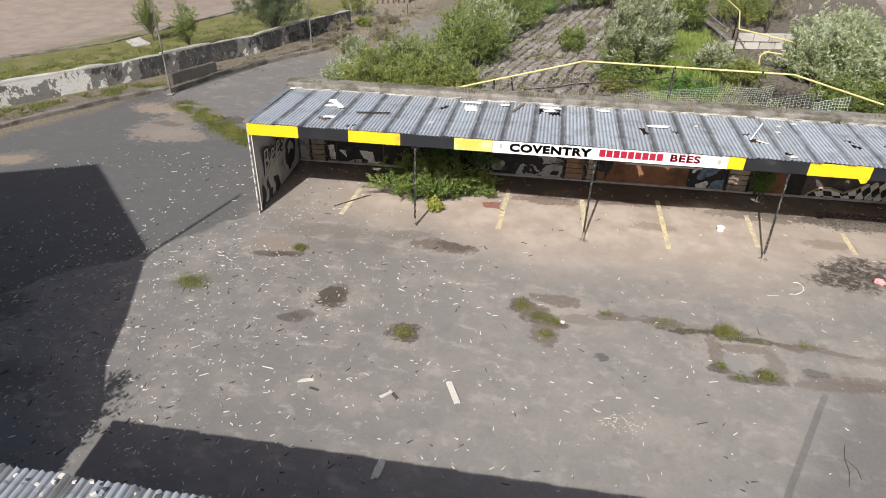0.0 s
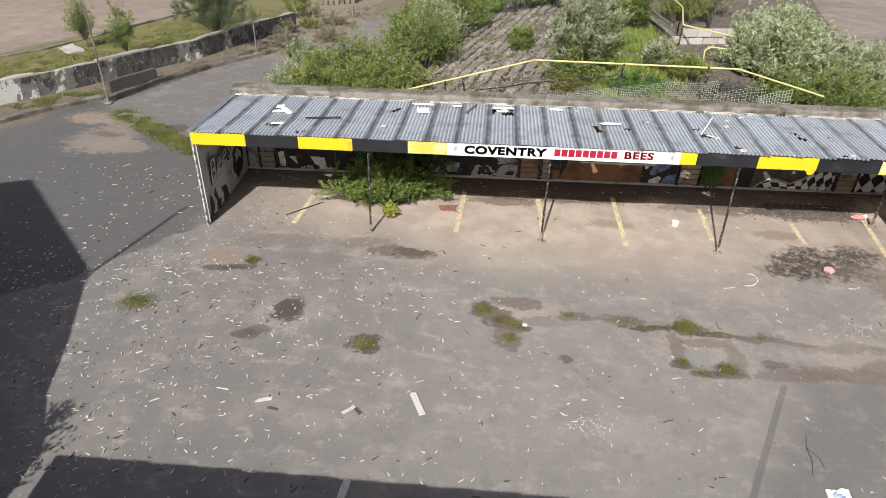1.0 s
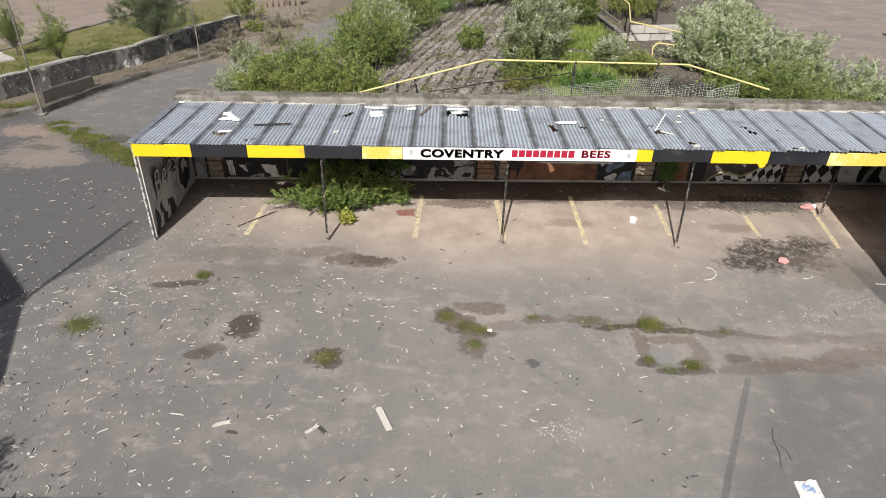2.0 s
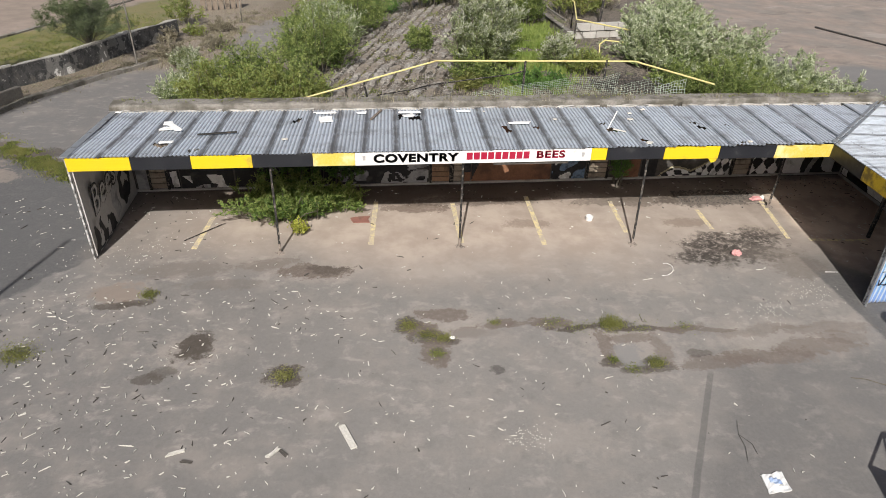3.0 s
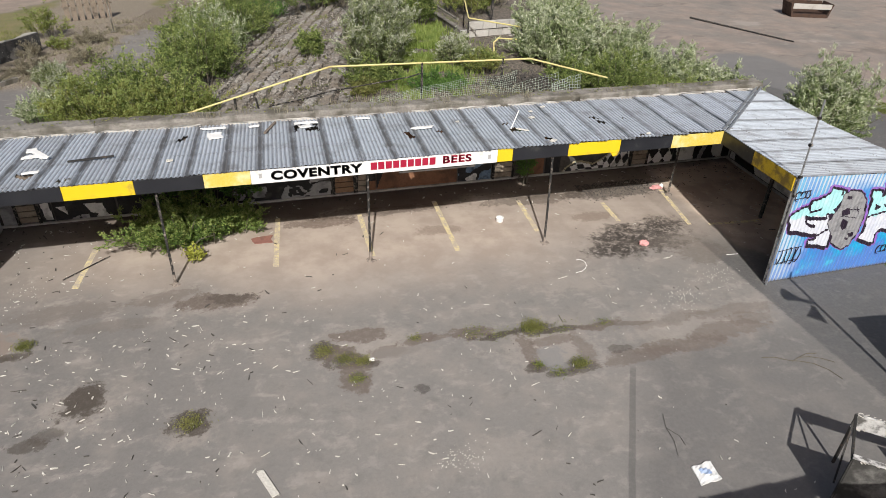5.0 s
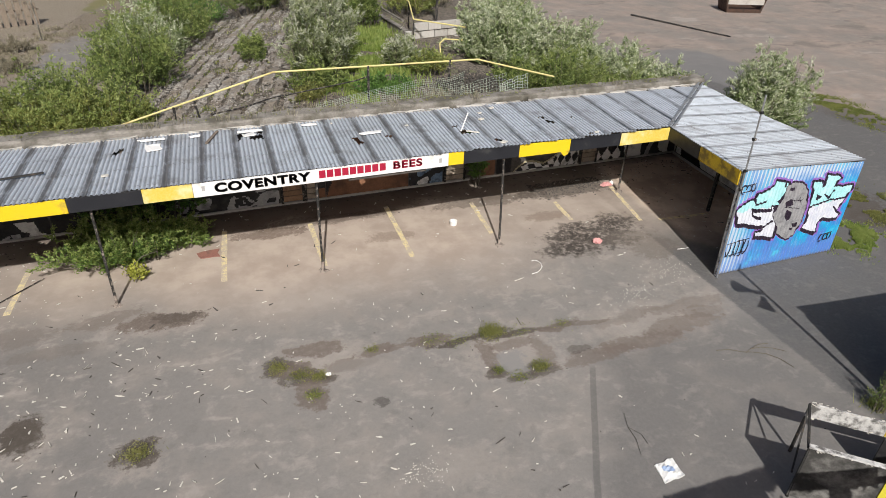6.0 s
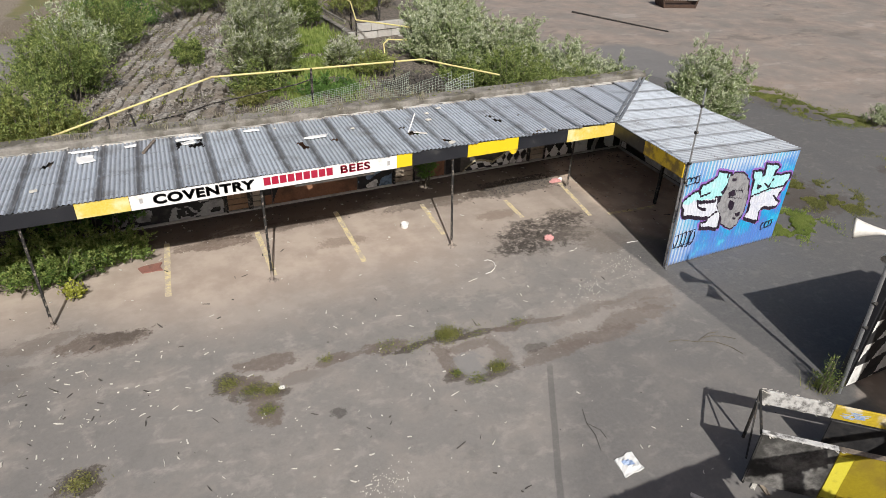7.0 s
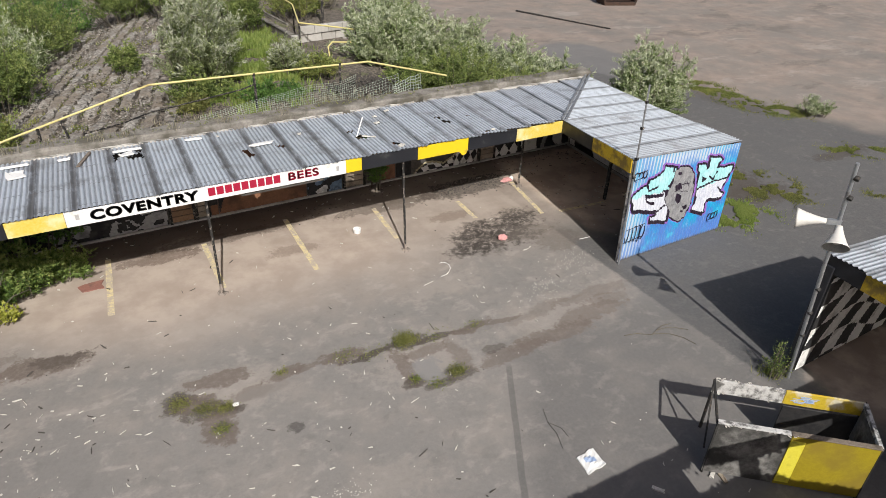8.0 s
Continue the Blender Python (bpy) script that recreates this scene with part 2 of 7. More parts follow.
def panel_material():
    """Blue sprayed background over ribbed iron, bare along the top and at one side."""
    n = Nodes("blue_spray")
    l = n.xyz(n.local())
    p = n.local()
    cloud = n.noise(p, 2.0, 4.0)
    fine = n.noise(n.vec("MULTIPLY", p, (14, 1, 1)), 3.0, 4.0)
    col = n.mix(n.ramp(cloud, 0.40, 0.56), (0.04, 0.24, 0.60), (0.015, 0.35, 0.64))
    col = n.mix(n.ramp(cloud, 0.56, 0.68), col, (0.07, 0.50, 0.70))
    low = n.math("ADD", l[2], n.math("MULTIPLY", n.math("SUBTRACT", cloud, 0.5), 1.6))
    col = n.mix(n.ramp(low, 0.75, 0.35, 0.0, 0.75), col, (0.11, 0.21, 0.58))
    rib = n.ramp(n.math("SINE", n.math("MULTIPLY", l[0], 2 * math.pi * 10)), -0.2, 0.9)
    wash = n.math("ADD", n.math("MULTIPLY", rib, 0.55), n.math("MULTIPLY", fine, 0.55))
    high = n.math("ADD", l[2], n.math("MULTIPLY", n.math("SUBTRACT", cloud, 0.5), 1.0))
    bare = n.math("MAXIMUM", n.ramp(high, 1.9, 2.25), n.ramp(n.math("ADD", l[0], n.math("MULTIPLY", n.math("SUBTRACT", cloud, 0.5), 0.9)), 0.85, 0.2, 0.0, 0.9))
    col = n.mix(n.math("MULTIPLY", bare, n.ramp(wash, 0.25, 0.62, 0.25, 1.0)), col, (0.52, 0.59, 0.67))
    col = n.mix(n.ramp(fine, 0.58, 0.72, 0.0, 0.45), col, (0.5, 0.56, 0.66))
    # bare metal and grime at the foot
    foot = n.math("ADD", l[2], n.math("MULTIPLY", fine, 0.12))
    col = n.mix(n.ramp(foot, 0.16, 0.06, 0.0, 0.8), col, (0.13, 0.115, 0.10))
    return n.done(col, 0.5, 0.1, n.bump(fine, 0.1, 0.01))


M["panel_blue"] = panel_material()


def track_wall_material():
    """Low concrete track wall with flaking black and white paint."""
    n = Nodes("flaking_black_and_white")
    p = n.place()
    big = n.noise(n.vec("MULTIPLY", p, (1, 1, 0.8)), 0.85, 8.0, 0.62)
    fine = n.noise(n.vec("MULTIPLY", p, (1, 1, 0.6)), 6.0, 6.0, 0.7)
    x = n.xyz(p)[0]
    col = n.mix(n.ramp(fine, 0.35, 0.65), (0.030, 0.030, 0.031), (0.085, 0.082, 0.08))
    flake = n.math("ADD", big, n.math("ADD", n.math("MULTIPLY", n.math("SUBTRACT", fine, 0.5), 0.16), n.ramp(x, -18.6, -16.4, 0.012, -0.03)))
    col = n.mix(n.ramp(flake, 0.47, 0.485, 0.0, 0.9), col, (0.20, 0.192, 0.18))
    col = n.mix(n.ramp(flake, 0.555, 0.565), col, (0.66, 0.645, 0.62))
    col = n.mix(n.ramp(n.noise(p, 2.2, 5.0, 0.7), 0.56, 0.66, 0.0, 0.7), col, (0.11, 0.098, 0.085))
    chips = n.noise(n.vec("MULTIPLY", p, (1, 1, 0.7)), 9.0, 7.0, 0.8)
    col = n.mix(n.ramp(chips, 0.60, 0.63, 0.0, 0.85), col, (0.60, 0.58, 0.55))
    worn = n.math("ADD", n.xyz(p)[2], n.math("MULTIPLY", n.math("SUBTRACT", fine, 0.5), 0.10))
    col = n.mix(n.ramp(worn, 0.745, 0.79, 0.0, 0.8), col, (0.42, 0.40, 0.36))
    return n.done(col, 0.85, 0.0, n.bump(fine, 0.4, 0.02))


M["track_wall"] = track_wall_material()


def stain_group():
    """One stain on the ground: a frayed ellipse of another tone, as a node group."""
    tree = bpy.data.node_groups.new("ground_stain", "ShaderNodeTree")
    for name, kind in (("Ground", "Color"), ("Place", "Vector"), ("Fray", "Float"), ("Broken", "Float"), ("Tone", "Color"), ("Centre", "Vector"), ("Scale", "Vector"), ("Depth", "Float"), ("Edge", "Float")):
        tree.interface.new_socket(name=name, in_out="INPUT", socket_type="NodeSocket" + kind)
    tree.interface.new_socket(name="Colour", in_out="OUTPUT", socket_type="NodeSocketColor")
    n = Nodes("", tree)
    g = tree.nodes.new("NodeGroupInput").outputs
    r = n.node("ShaderNodeVectorMath", out=1, op="LENGTH", i0=n.vec("MULTIPLY", n.vec("SUBTRACT", g["Place"], g["Centre"]), g["Scale"]))
    mask = n.ramp(n.math("ADD", r, g["Fray"]), 1.15, g["Edge"], 0.0, 1.0)
    col = n.mix(n.math("MULTIPLY", mask, n.math("MULTIPLY", g["Broken"], g["Depth"])), g["Ground"], g["Tone"])
    tree.links.new(col, tree.nodes.new("NodeGroupOutput").inputs[0])
    return tree


def ground_material():
    """Old asphalt yard, dusty by the shelter, red shale tracks and scrub further out."""
    n = Nodes("yard_ground")
    p = n.place()
    warp = n.vec("MULTIPLY", n.vec("SUBTRACT", n.noise3(p, 0.9, 5.0), (0.5, 0.5, 0.5)), (1.3, 1.3, 0))
    q = n.vec("ADD", p, warp)
    x, y, _ = n.xyz(q)
    grit, fine = n.noise(p, 90, 4.0, 0.8), n.noise(p, 14, 6.0, 0.7)
    mid, broad = n.noise(p, 1.1, 6.0, 0.62), n.noise(p, 0.22, 5.0, 0.6)

    asphalt = n.mix(n.ramp(fine, 0.3, 0.7), (0.205, 0.191, 0.179), (0.232, 0.217, 0.203))
    asphalt = n.mix(n.ramp(broad, 0.35, 0.65, 0.0, 0.5), asphalt, (0.190, 0.181, 0.172))
    asphalt = n.mix(n.ramp(grit, 0.45, 0.8, 0.0, 0.25), asphalt, (0.29, 0.275, 0.26))
    stone = n.noise(p, 38, 3.0, 0.7)
    asphalt = n.mix(n.ramp(stone, 0.46, 0.34, 0.0, 0.25), asphalt, (0.14, 0.131, 0.124))
    dark = n.mix(n.ramp(fine, 0.3, 0.7), (0.086, 0.084, 0.085), (0.112, 0.109, 0.108))
    dark = n.mix(n.ramp(broad, 0.4, 0.62, 0.0, 0.5), dark, (0.105, 0.103, 0.103))
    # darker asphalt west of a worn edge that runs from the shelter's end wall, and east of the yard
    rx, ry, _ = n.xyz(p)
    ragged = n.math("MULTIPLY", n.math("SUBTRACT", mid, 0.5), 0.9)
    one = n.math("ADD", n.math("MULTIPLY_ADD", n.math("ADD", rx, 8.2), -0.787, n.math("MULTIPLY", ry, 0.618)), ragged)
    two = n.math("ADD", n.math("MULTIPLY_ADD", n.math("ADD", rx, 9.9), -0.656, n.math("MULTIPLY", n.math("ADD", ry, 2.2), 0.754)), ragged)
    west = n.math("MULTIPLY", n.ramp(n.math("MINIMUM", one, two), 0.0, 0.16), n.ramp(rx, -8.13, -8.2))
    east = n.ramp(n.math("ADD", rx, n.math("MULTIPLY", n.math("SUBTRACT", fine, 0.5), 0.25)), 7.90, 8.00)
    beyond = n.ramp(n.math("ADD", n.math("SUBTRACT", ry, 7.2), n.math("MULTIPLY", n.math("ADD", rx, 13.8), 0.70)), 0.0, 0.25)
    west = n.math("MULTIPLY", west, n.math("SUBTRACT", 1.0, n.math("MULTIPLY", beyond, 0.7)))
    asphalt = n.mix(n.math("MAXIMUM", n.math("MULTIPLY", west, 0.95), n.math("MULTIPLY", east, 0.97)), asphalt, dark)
    right = n.ramp(n.math("ADD", n.math("MULTIPLY", n.math("SUBTRACT", x, 3.94), 0.862), n.math("MULTIPLY", n.math("ADD", y, 4.75), -0.507)), -0.3, 0.6)
    south_east = n.math("MULTIPLY", right, n.ramp(y, -3.6, -4.8))
    asphalt = n.mix(n.math("MULTIPLY", south_east, 0.5), asphalt, dark)
    asphalt = n.mix(n.ramp(x, -0.5, -6.5, 0.0, 0.38), asphalt, dark)
    # pale dusty smears, broad and soft, then thin with crisp edges
    bare = n.math("SUBTRACT", 1.0, n.math("MAXIMUM", n.math("MAXIMUM", n.math("MULTIPLY", east, 0.85), west), n.math("MULTIPLY", south_east, 0.5)))
    dust = n.math("MULTIPLY", n.ramp(mid, 0.44, 0.72, 0.0, 0.5), bare)
    asphalt = n.mix(dust, asphalt, (0.295, 0.262, 0.234))
    wisp = n.noise(n.vec("ADD", n.vec("MULTIPLY", p, (0.8, 1.25, 1)), n.vec("MULTIPLY", warp, (0.5, 0.5, 0))), 2.3, 6.0, 0.62)
    asphalt = n.mix(n.math("MULTIPLY", n.math("MULTIPLY", n.ramp(wisp, 0.53, 0.70, 0.0, 0.6), n.ramp(fine, 0.2, 0.6, 0.6, 1.0)), bare), asphalt, (0.335, 0.303, 0.275))
    asphalt = n.mix(n.ramp(wisp, 0.44, 0.30, 0.0, 0.35), asphalt, (0.165, 0.155, 0.147))
    marble = n.tree.nodes.new("ShaderNodeTexNoise")
    n.put(marble.inputs["Vector"], p), n.put(marble.inputs["Scale"], 2.6), n.put(marble.inputs["Detail"], 8.0), n.put(marble.inputs["Roughness"], 0.66), n.put(marble.inputs["Distortion"], 0.25)
    asphalt = n.mix(n.math("MULTIPLY", n.ramp(marble.outputs[0], 0.55, 0.68, 0.0, 0.42), n.math("ADD", n.math("MULTIPLY", bare, 0.8), 0.2)), asphalt, (0.33, 0.302, 0.277))
    asphalt = n.mix(n.ramp(marble.outputs[0], 0.45, 0.33, 0.0, 0.36), asphalt, (0.145, 0.136, 0.129))
    # dry earthy bays below the shelter
    bay = n.math("MULTIPLY", n.math("MULTIPLY", n.math("MULTIPLY", n.ramp(n.math("ADD", y, n.ramp(x, -1.5, -4.0, 0.0, -1.1)), -2.3, 0.5), n.ramp(x, -8.7, -8.2)), n.ramp(y, 3.9, 3.4)), n.math("MULTIPLY", n.math("MULTIPLY", n.ramp(x, -8.2, -4.5, 0.3, 1.0), n.ramp(x, 3.0, 5.0, 1.0, 0.72)), n.ramp(x, 12.4, 11.8)))
    earth = n.mix(n.ramp(mid, 0.35, 0.65), (0.44, 0.37, 0.315), (0.34, 0.28, 0.235))
    col = n.mix(bay, asphalt, earth)
    # wing floor: brown earth, lightened to put the fill light into its colour
    nook = n.math("MULTIPLY", n.math("MULTIPLY", n.ramp(x, 8.5, 9.2), n.ramp(x, 12.3, 11.9)), n.math("MULTIPLY", n.ramp(y, -2.6, -0.6), n.ramp(y, 3.2, 2.9)))
    col = n.mix(nook, col, n.mix(n.ramp(mid, 0.4, 0.6), (0.58, 0.47, 0.38), (0.42, 0.33, 0.265)))
    corner_bay = n.math("MULTIPLY", n.math("MULTIPLY", n.ramp(x, 8.6, 9.1), n.ramp(x, 12.3, 12.0)), n.math("MULTIPLY", n.ramp(y, -7.1, -7.3), n.ramp(y, -13.4, -12.6)))
    col = n.mix(corner_bay, col, n.mix(n.ramp(mid, 0.4, 0.6), (0.50, 0.40, 0.32), (0.36, 0.285, 0.23)))
    # darker brown along the back wall and in the bay corner
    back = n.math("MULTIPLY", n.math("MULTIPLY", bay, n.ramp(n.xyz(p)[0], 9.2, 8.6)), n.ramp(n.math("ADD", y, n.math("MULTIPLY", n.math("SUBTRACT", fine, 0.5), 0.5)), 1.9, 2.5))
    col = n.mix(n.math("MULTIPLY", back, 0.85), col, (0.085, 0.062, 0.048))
    # shale tracks
    shale = n.mix(n.ramp(mid, 0.3, 0.7), (0.30, 0.24, 0.202), (0.23, 0.19, 0.165))
    shale = n.mix(n.ramp(fine, 0.5, 0.8, 0.0, 0.4), shale, (0.18, 0.12, 0.1))
    side = n.math("ADD", n.math("MULTIPLY", x, 0.874), n.math("MULTIPLY", y, -0.486))
    track = n.ramp(side, -25.2, -26.2)
    col = n.mix(track, col, shale)
    verge = n.math("MULTIPLY", n.ramp(side, -26.0, -25.3), n.ramp(side, -19.4, -20.0))
    green = n.mix(n.ramp(mid, 0.3, 0.7), (0.11, 0.125, 0.035), (0.20, 0.17, 0.08))
    col = n.mix(verge, col, green)
    soil = n.mix(n.ramp(fine, 0.35, 0.65), (0.105, 0.085, 0.062), (0.225, 0.19, 0.145))
    strip = n.math("MULTIPLY", n.ramp(side, -19.9, -19.3), n.ramp(side, -16.9, -17.5))
    col = n.mix(strip, col, soil)
    far = n.math("MULTIPLY", n.ramp(y, 20.0, 23.0), n.ramp(x, 12, 9))
    col = n.mix(n.math("MULTIPLY", far, 0.25), col, soil)
    field = n.math("ADD", n.math("MULTIPLY", x, 0.93), n.math("MULTIPLY", y, 0.37))
    east_track = n.math("MULTIPLY", n.ramp(field, 20.6, 22.2), n.ramp(broad, 0.25, 0.5, 0.55, 1.0))
    col = n.mix(east_track, col, n.mix(n.ramp(n.noise(p, 0.42, 8.0, 0.72), 0.36, 0.64), shale, (0.21, 0.187, 0.168)))

    streak = n.noise(n.vec("MULTIPLY", q, (0.16, 0.42, 1)), 1.0, 8.0, 0.7)
    col = n.mix(n.math("MULTIPLY", east_track, n.ramp(streak, 0.55, 0.64, 0.0, 0.7)), col, (0.135, 0.118, 0.104))
    col = n.mix(n.math("MULTIPLY", east_track, n.ramp(streak, 0.44, 0.36, 0.0, 0.6)), col, (0.34, 0.30, 0.265))
    apron = n.node("ShaderNodeVectorMath", out=1, op="LENGTH", i0=n.vec("MULTIPLY", n.vec("SUBTRACT", q, (20.2, 11.2, 0)), (1 / 1.9, 1 / 3.2, 0)))
    col = n.mix(n.math("MULTIPLY", n.ramp(apron, 1.1, 0.9), 0.85), col, (0.15, 0.148, 0.148))
    # asphalt path and trodden earth beyond the kerb, west of the bank
    bx, by, _ = n.xyz(n.vec("ADD", p, n.vec("MULTIPLY", warp, (1.2, 1.2, 0))))
    trail = n.math("ABSOLUTE", n.math("SUBTRACT", n.math("MULTIPLY_ADD", n.math("SUBTRACT", by, 18.0), 0.10, -6.9), bx))
    mound = n.math("MULTIPLY", n.ramp(trail, 0.9, 1.3), n.math("MULTIPLY", n.ramp(by, 13.6, 14.6), n.math("MULTIPLY", n.ramp(bx, -12.4, -11.6), n.ramp(bx, 2.0, 1.0))))
    col = n.mix(n.math("MULTIPLY", mound, 0.9), col, n.mix(n.ramp(fine, 0.35, 0.65), (0.13, 0.105, 0.078), (0.29, 0.25, 0.205)))
    speck = n.noise(p, 4.5, 7.0, 0.75)
    broken = n.ramp(n.noise(p, 10.0, 8.0, 0.82), 0.36, 0.56, 0.7, 1.0)
    # stains and worn hollows in the asphalt: centre, half sizes, depth
    drift = n.vec("ADD", p, n.vec("MULTIPLY", warp, (0.45, 0.45, 0)))
    fray = n.math("MULTIPLY", n.math("SUBTRACT", speck, 0.5), 2.6)
    group = stain_group()

    def stain(col, cx, cy, rx, ry, tone, depth, soft=0.28):
        g = n.tree.nodes.new("ShaderNodeGroup")
        g.node_tree = group
        for k, v in (("Ground", col), ("Place", drift), ("Fray", fray), ("Broken", broken), ("Tone", tone), ("Centre", (cx, cy, 0)), ("Scale", (1 / rx, 1 / ry, 0)), ("Depth", depth), ("Edge", 1.05 - soft)):
            n.put(g.inputs[k], v)
        return g.outputs[0]

    clotted = n.ramp(n.noise(p, 5.5, 8.0, 0.8), 0.39, 0.51, 0.0, 0.85)
    for cx, cy, rx, ry in ((6.1, -0.75, 1.0, 0.7), (6.95, -0.55, 0.9, 0.75), (7.5, -0.15, 0.75, 0.5), (5.6, -1.0, 0.8, 0.35), (6.3, 0.0, 0.6, 0.25), (5.9, -0.35, 0.7, 0.25)):
        col = stain(col, cx, cy, rx, ry, (0.045, 0.038, 0.033), clotted, 0.6)
    mud, pale, wet, brown = (0.072, 0.060, 0.050), (0.345, 0.305, 0.27), (0.035, 0.03, 0.027), (0.135, 0.108, 0.092)
    for cx, cy, rx, ry, tone, depth in (
            (-0.6, -2.95, 1.2, 0.75, pale, 0.5), (2.7, -3.9, 1.1, 0.8, pale, 0.5), (6.0, -3.9, 1.9, 0.7, pale, 0.4), (-3.74, -4.25, 0.5, 0.42, pale, 0.55), (-5.5, -3.3, 0.75, 0.65, pale, 0.5),
            (-7.2, -1.4, 0.9, 0.6, pale, 0.45), (-3.3, -0.9, 1.1, 0.45, pale, 0.4), (1.0, -6.0, 0.9, 0.5, pale, 0.35), (4.2, -1.9, 1.2, 0.4, pale, 0.4), (-0.3, -1.0, 1.6, 0.3, pale, 0.4),
            (-5.40, -3.17, 0.27, 0.38, mud, 0.95), (-5.44, -3.15, 0.2, 0.3, mud, 0.8), (-6.0, -3.97, 0.32, 0.11, mud, 0.75), (-5.72, -3.86, 0.22, 0.1, mud, 0.6),
            (-7.25, -1.76, 0.42, 0.12, mud, 0.85), (-6.85, -1.7, 0.3, 0.14, mud, 0.85), (-7.3, -1.3, 0.5, 0.28, (0.21, 0.165, 0.135), 0.7),
            (-3.3, -0.84, 0.72, 0.22, brown, 0.95), (-3.05, -0.78, 0.4, 0.16, mud, 0.7), (-4.3, -0.45, 0.6, 0.2, brown, 0.5), (-6.2, -0.6, 0.9, 0.25, brown, 0.35), (-5.2, -1.2, 0.8, 0.16, brown, 0.3), (-3.74, -4.14, 0.34, 0.23, mud, 0.95),
            (-1.38, -2.95, 0.26, 0.24, mud, 0.85), (-1.0, -3.28, 0.38, 0.17, mud, 0.85), (-0.73, -3.38, 0.22, 0.14, mud, 0.8), (-0.93, -3.75, 0.25, 0.34, brown, 0.9), (-1.15, -3.1, 0.3, 0.2, brown, 0.9), (-0.35, -3.15, 0.35, 0.12, brown, 0.55), (-0.72, -2.62, 0.46, 0.2, brown, 0.85),
            (0.33, -2.98, 0.36, 0.12, brown, 0.85), (0.75, -3.06, 0.3, 0.06, brown, 0.7), (-0.15, -3.2, 0.5, 0.1, (0.2, 0.18, 0.165), 0.7),
            (1.45, -3.06, 0.36, 0.2, brown, 0.9), (1.95, -3.27, 0.45, 0.08, mud, 0.95), (2.64, -3.26, 0.36, 0.18, mud, 0.85), (3.2, -3.38, 0.5, 0.09, mud, 0.85), (4.0, -3.42, 0.45, 0.11, brown, 0.9), (4.6, -3.5, 0.4, 0.06, brown, 0.7),
            (2.28, -3.85, 0.15, 0.42, brown, 0.8), (2.33, -4.28, 0.22, 0.13, mud, 0.8), (2.62, -4.5, 0.28, 0.11, mud, 0.75), (3.08, -4.38, 0.26, 0.15, mud, 0.8), (3.35, -3.98, 0.16, 0.4, brown, 0.6), (2.80, -3.66, 0.4, 0.12, brown, 0.65),
            (2.66, -4.1, 0.26, 0.27, (0.215, 0.208, 0.203), 0.9),
            (4.35, -4.40, 0.7, 0.17, brown, 0.65), (5.3, -4.34, 0.9, 0.2, brown, 0.7), (6.4, -4.15, 0.9, 0.17, brown, 0.6), (7.1, -3.95, 0.5, 0.15, brown, 0.45), (5.6, -3.60, 0.9, 0.12, brown, 0.4), (6.9, -3.68, 0.9, 0.15, brown, 0.45), (4.1, -4.15, 0.3, 0.1, mud, 0.6),
            (7.7, -1.5, 0.5, 0.4, (0.12, 0.10, 0.085), 0.5), (7.2, -0.9, 0.8, 0.25, (0.13, 0.11, 0.095), 0.5), (-12.2, -4.6, 0.9, 0.5, (0.07, 0.062, 0.055), 0.7), (-11.0, -6.5, 1.3, 0.5, (0.08, 0.07, 0.06), 0.5),
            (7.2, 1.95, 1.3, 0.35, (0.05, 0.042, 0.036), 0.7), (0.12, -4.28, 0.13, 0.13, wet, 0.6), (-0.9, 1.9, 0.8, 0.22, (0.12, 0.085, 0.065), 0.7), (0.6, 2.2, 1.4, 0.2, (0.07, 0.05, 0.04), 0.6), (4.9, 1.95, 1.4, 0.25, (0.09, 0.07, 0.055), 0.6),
            (-13.2, 4.9, 0.9, 0.9, (0.235, 0.20, 0.172), 0.8), (-12.5, 4.4, 0.9, 0.5, (0.235, 0.20, 0.172), 0.8), (-13.2, 5.9, 0.5, 0.7, (0.22, 0.185, 0.155), 0.7), (-13.3, 5.3, 0.45, 0.22, mud, 0.6), (-14.2, 6.6, 0.9, 0.5, (0.29, 0.225, 0.18), 0.8), (-16.4, 1.9, 0.5, 0.3, (0.32, 0.23, 0.14), 0.85), (-16.3, 2.0, 0.7, 0.5, (0.2, 0.18, 0.16), 0.5),
            (-12.9, 6.6, 0.5, 0.3, (0.10, 0.08, 0.06), 0.8), (-12.0, 5.9, 0.6, 0.3, (0.10, 0.08, 0.06), 0.8), (-11.2, 5.2, 0.6, 0.3, (0.09, 0.075, 0.055), 0.8), (-10.4, 4.6, 0.6, 0.28, (0.09, 0.075, 0.055), 0.8), (-11.4, 6.0, 0.5, 0.25, mud, 0.8),
            (14.2, -1.2, 1.2, 0.7, mud, 0.8), (14.6, -2.1, 1.0, 0.5, mud, 0.7), (19.9, -1.3, 1.3, 0.3, mud, 0.7), (13.9, 1.2, 0.9, 0.5, mud, 0.6), (12.5, -0.4, 0.6, 0.5, mud, 0.7), (21.2, 4.2, 0.9, 1.6, mud, 0.5),
            (1.9, 0.9, 0.5, 0.2, (0.2, 0.155, 0.125), 0.6), (6.0, 0.7, 0.5, 0.2, (0.2, 0.155, 0.125), 0.6)):
        wide = 1.0 if tone is pale else 1.16
        col = stain(col, cx, cy, rx * wide, ry * wide, tone, depth, 0.7 if tone is pale else 0.28)
    # tarred joint across the yard
    px, py, _ = n.xyz(n.vec("ADD", p, n.vec("MULTIPLY", warp, (0.06, 0.06, 0))))
    off = n.math("ABSOLUTE", n.math("ADD", n.math("MULTIPLY", n.math("SUBTRACT", px, 3.94), 0.862), n.math("MULTIPLY", n.math("ADD", py, 4.75), -0.507)))
